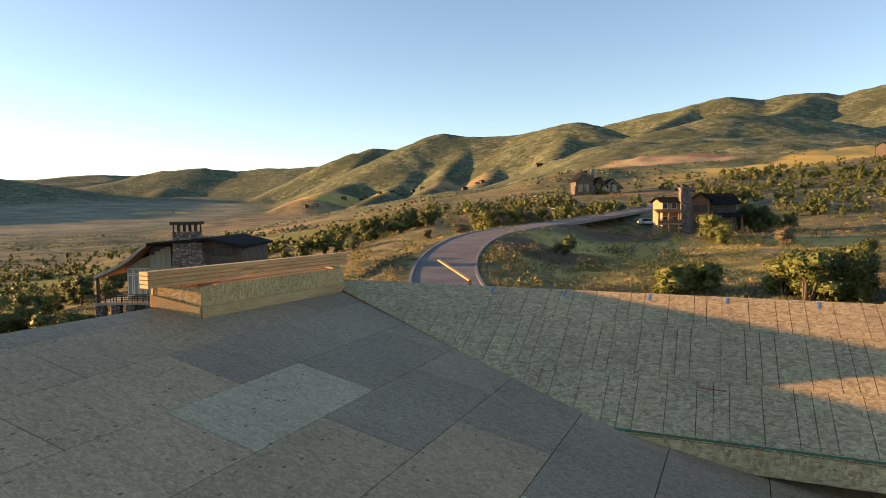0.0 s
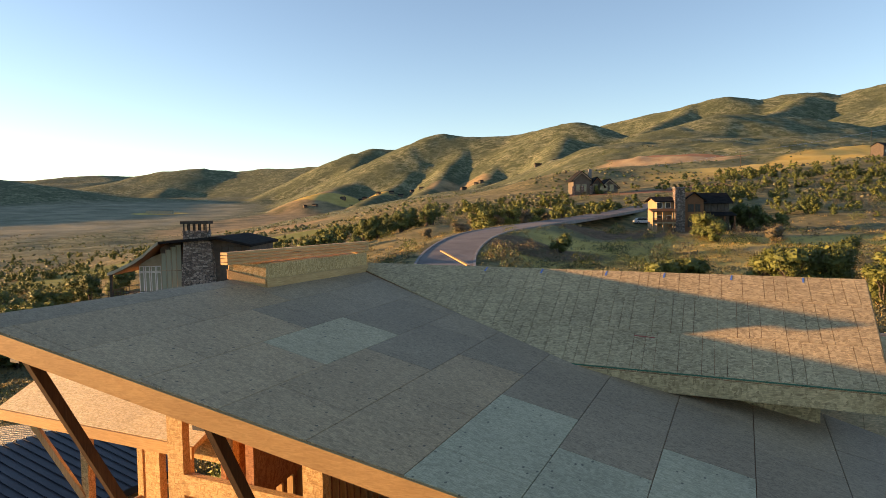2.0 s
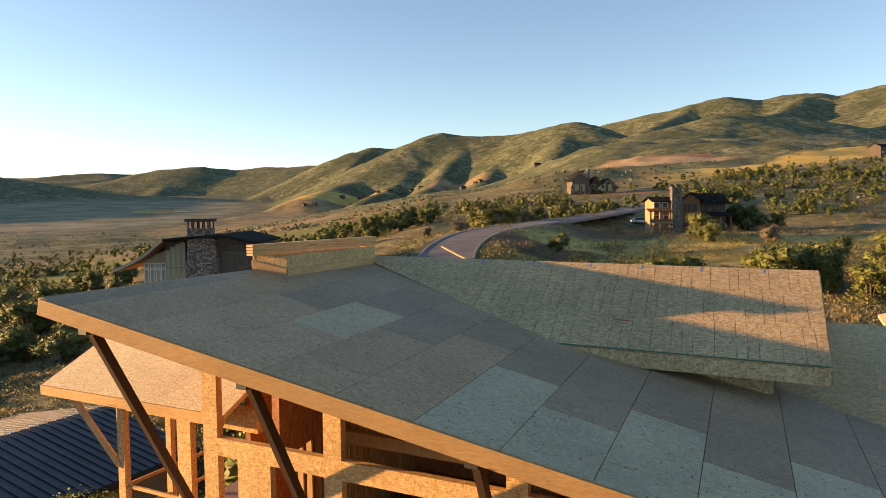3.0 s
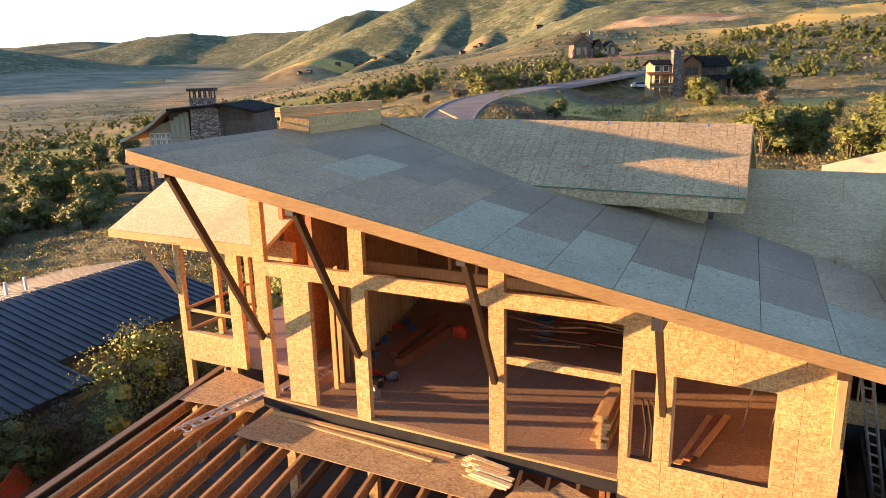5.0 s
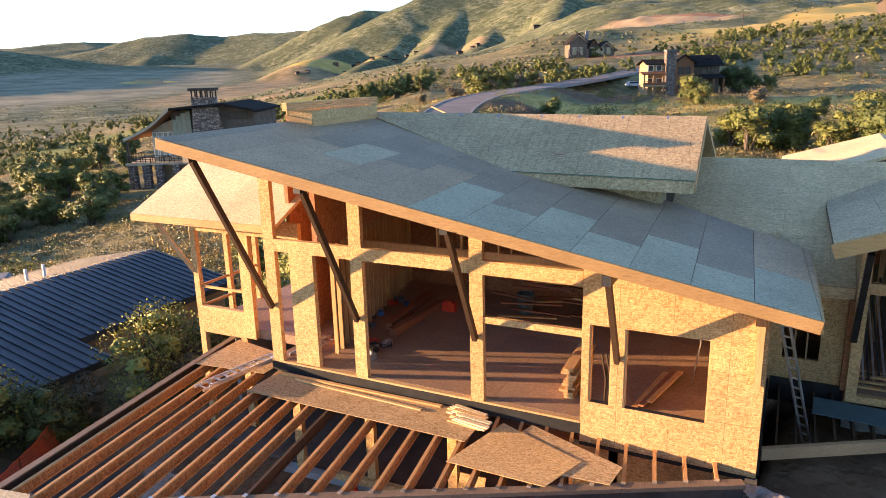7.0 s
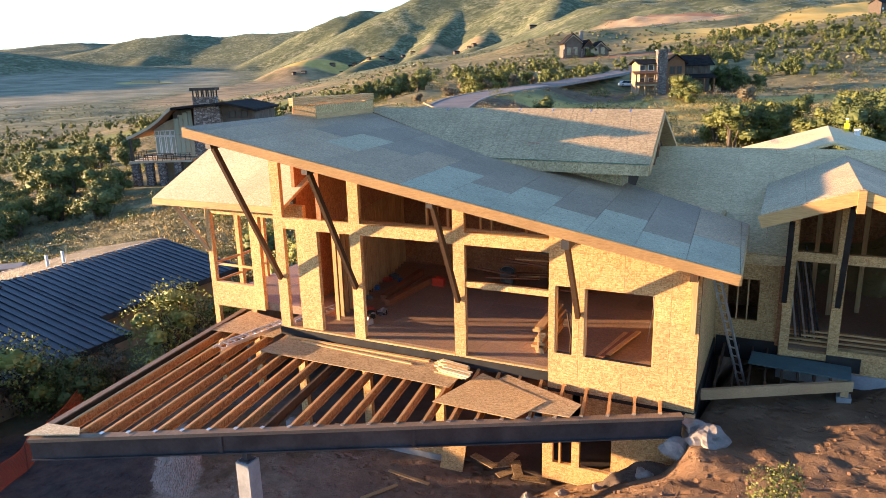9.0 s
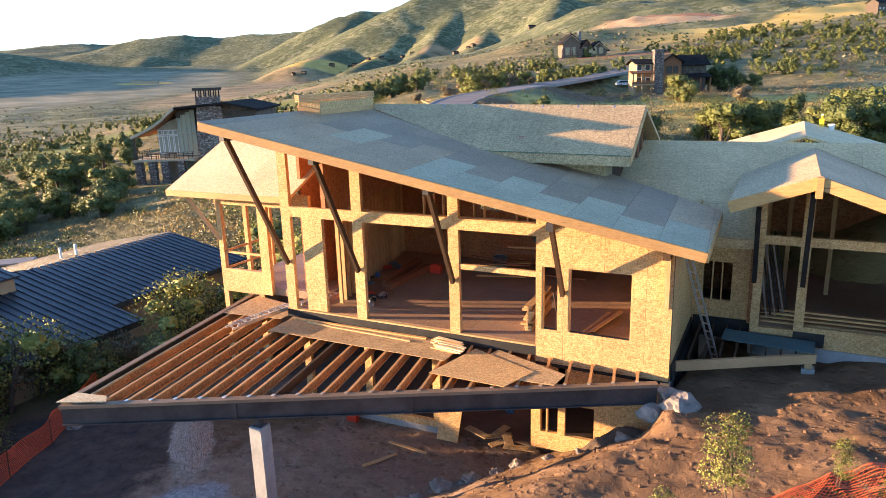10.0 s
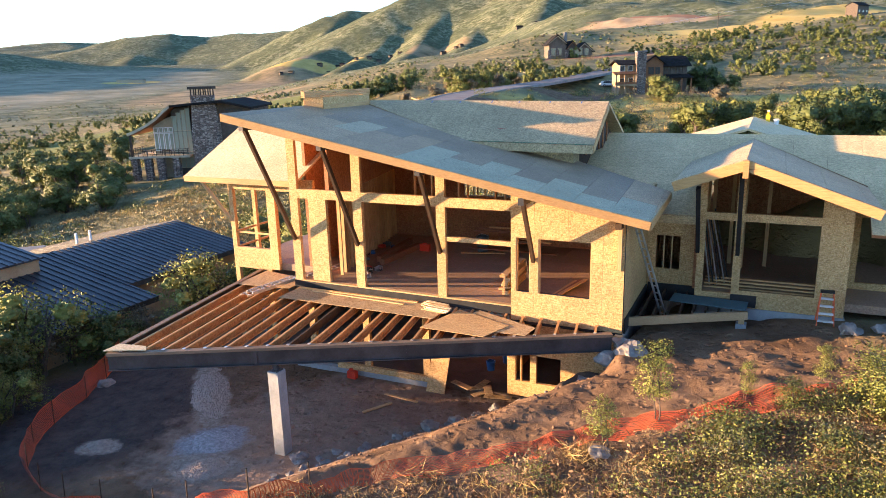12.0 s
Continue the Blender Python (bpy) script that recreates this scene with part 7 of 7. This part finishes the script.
REDWOOD = lumber("red_stained_beam", (0.20, 0.075, 0.04), (0.36, 0.15, 0.075), 1)
plank((2.1, 3.5, 0.14), (1.75, 7.2, 0.14), 0.26, 0.26, REDWOOD, "thick red brown timber beam lying on the subfloor", "timber beams", "timber_beam")
plank((2.5, 3.1, 0.14), (2.65, 6.4, 0.14), 0.26, 0.26, REDWOOD, "thick red brown timber beam lying on the subfloor", "timber beams", "timber_beam")
tagged(part("tool_case", join(box(2.9, 3.4, 6.0, 6.2, 0.0, 0.34), box(3.05, 3.25, 6.06, 6.12, 0.34, 0.4)), REDP), "bright orange red tool case on the subfloor", "tool case")
for i in range(15):
    x, y = (rl.uniform(1.9, 3.0), rl.uniform(0.9, 2.4)) if i % 2 else (rl.uniform(1.0, 1.9) - 0.2, rl.uniform(3.2, 6.5))
    if i % 3 == 0:
        bm = bmesh.new()
        for k in range(20):
            t0, t1 = k * 0.9, (k + 1) * 0.9
            limb(bm, (0.2 * math.cos(t0), 0.2 * math.sin(t0), 0.02 + 0.006 * k), (0.2 * math.cos(t1), 0.2 * math.sin(t1), 0.02 + 0.006 * (k + 1)), 0.015, 0.015, 5)
        ob = part("cable_coil", bm, (MEMBRANE, REDP, GREYP)[i // 3 % 3])
        ob.location = (x, y, 0)
        tagged(ob, "coiled power cable lying on the subfloor", "cable", "clutter by the posts")
    else:
        s = rl.uniform(0.08, 0.2)
        ob = part("tool_box", join(box(-s, s, -s * 0.6, s * 0.6, 0, s), box(-s * 0.5, s * 0.5, -0.02, 0.02, s, s * 1.25)), (GREYP, GALV, BLUE, MEMBRANE)[i % 4])
        ob.location, ob.rotation_euler = (x, y, 0), (0, 0, rl.uniform(0, 3))
        tagged(ob, "small tool box among site clutter", "tool box", "clutter by the posts")
for i in range(10):
    z = 0.05 + 0.085 * i
    dx = rl.uniform(-0.12, 0.12)
    plank((9.15 + dx, 1.0, z), (9.05 + dx, 3.4, z), 0.25, 0.08, WOOD_Y, "stacked framing lumber inside by the wall", "lumber stack")
for i in range(3):
    plank((10.85 + 0.17 * i, 1.0 + 0.2 * i, 0.04 + 0.05 * (i % 3)), (11.25 + 0.2 * i, 3.6, 0.05 + 0.05 * (i % 3)), 0.15, 0.05, REDWOOD if i % 2 else WOOD_Y, "framing lumber lying on the floor inside the room", "lumber in the room")
for i in range(3):
    bm = bmesh.new()
    limb(bm, (10.1 + 0.14 * i, 1.1, 0.0), (10.05 + 0.12 * i, 0.9, 1.5), 0.03, 0.03, 6)
    tagged(part("prop", bm, DARKWOOD), "timber prop standing behind the narrow window", "prop", "props")
for k in range(2):
    bm = bmesh.new()
    limb(bm, (12.0 + 0.6 * k, 3.2, 0.0), (12.05 + 0.6 * k, 3.0, 2.6), 0.02, 0.02, 6)
    tagged(part("prop", bm, GALV), "thin steel prop in the window room", "prop", "steel props")
# bright framing seen through the rear openings
for i in range(10):
    x = 4.2 + 0.42 * i + (0.2 if i % 3 == 0 else 0)
    under(inner, part("rear_stud", box(x, x + 0.045, 9.2, 9.32, 2.3, 5.2 - 0.2 * (x - 4)), WOOD))
for i in range(14):
    x, y, an = rl.uniform(5.2, 8.6), rl.uniform(6.2, 8.2), rl.uniform(-0.7, 0.7)
    z = 0.05 + 0.09 * i
    plank((x - 1.1 * math.cos(an), y - 0.6 * math.sin(an), z), (x + 1.1 * math.cos(an), y + 0.6 * math.sin(an), z + 0.03), 0.15, 0.05, REDWOOD if i % 4 else WOOD_Y, "loose lumber heaped at the rear of the main room", "rear lumber")
tagged(part("tarp", box(7.0, 9.2, 7.7, 8.6, 1.32, 1.5), GREYP), "grey tarp folded over stacked boards", "tarp")
# boards and pipes in the gable bay
for i in range(4):
    plank((16.0, 4.75 + 0.22 * i, 0.05 + 0.07 * i), (20.3, 4.8 + 0.22 * i, 0.05 + 0.07 * i), 0.14, 0.06, WOOD_Y, "pale planks stacked across the gable bay", "bay planks")
for i in range(6):
    bm = bmesh.new()
    limb(bm, (16.2 + 0.13 * i, 5.0 + 0.1 * i, 0.0), (15.82 + 0.08 * i, 4.75, 2.5 + 0.12 * i), 0.03, 0.03, 6, None, 0.0)
    tagged(part("pipe", bm, MEMBRANE if i % 2 else GALV), "long pipe leaning in the bay corner", "pipe", "leaning pipes")
for x, y in ((15.9, 8.0), (17.1, 8.0), (18.0, 8.6), (16.6, 8.6)):
    under(inner, part("bay_stud", box(x, x + 0.14, y, y + 0.12, 0.0, 4.3), WOOD))

# ---- rear gable beyond the ridge, with a bottle and a pail left on it ----
rear = thing("rear_gable", (17.25, 14, 5.5), "pale rear cross gable roof of new sheathing", "roof", kind="structure")
for s in (-1, 1):
    r = [(16.95, 10.9), (16.95 + s * 3.4, 10.9), (16.95 + s * 3.4, 17.2), (16.95, 17.2)]
    if s < 0:
        r = r[::-1]
    under(rear, part("slope", slab(r, lambda x, y: 5.62 + 0.02 * (y - 11.0) - 0.3 * abs(x - 16.95), 0.1), OSB_BACK))
YEL = plain("yellow_plastic", (0.75, 0.5, 0.03), (0.85, 0.6, 0.06), 3, 0.5)
jug = thing("jug", (17.65, 16.8, 5.526), "yellow plastic jug standing on the rear roof", "jug")
part("body", join(box(-0.1, 0.1, -0.08, 0.08, -0.02, 0.34), box(-0.045, 0.045, -0.045, 0.045, 0.34, 0.5)), YEL, jug)
part("cap", box(-0.055, 0.055, -0.055, 0.055, 0.5, 0.56), WHITE, jug)
pail("bucket", 18.05, 16.4, 5.39, 0.13, 0.26, WHITE, "white plastic bucket standing on the rear roof")
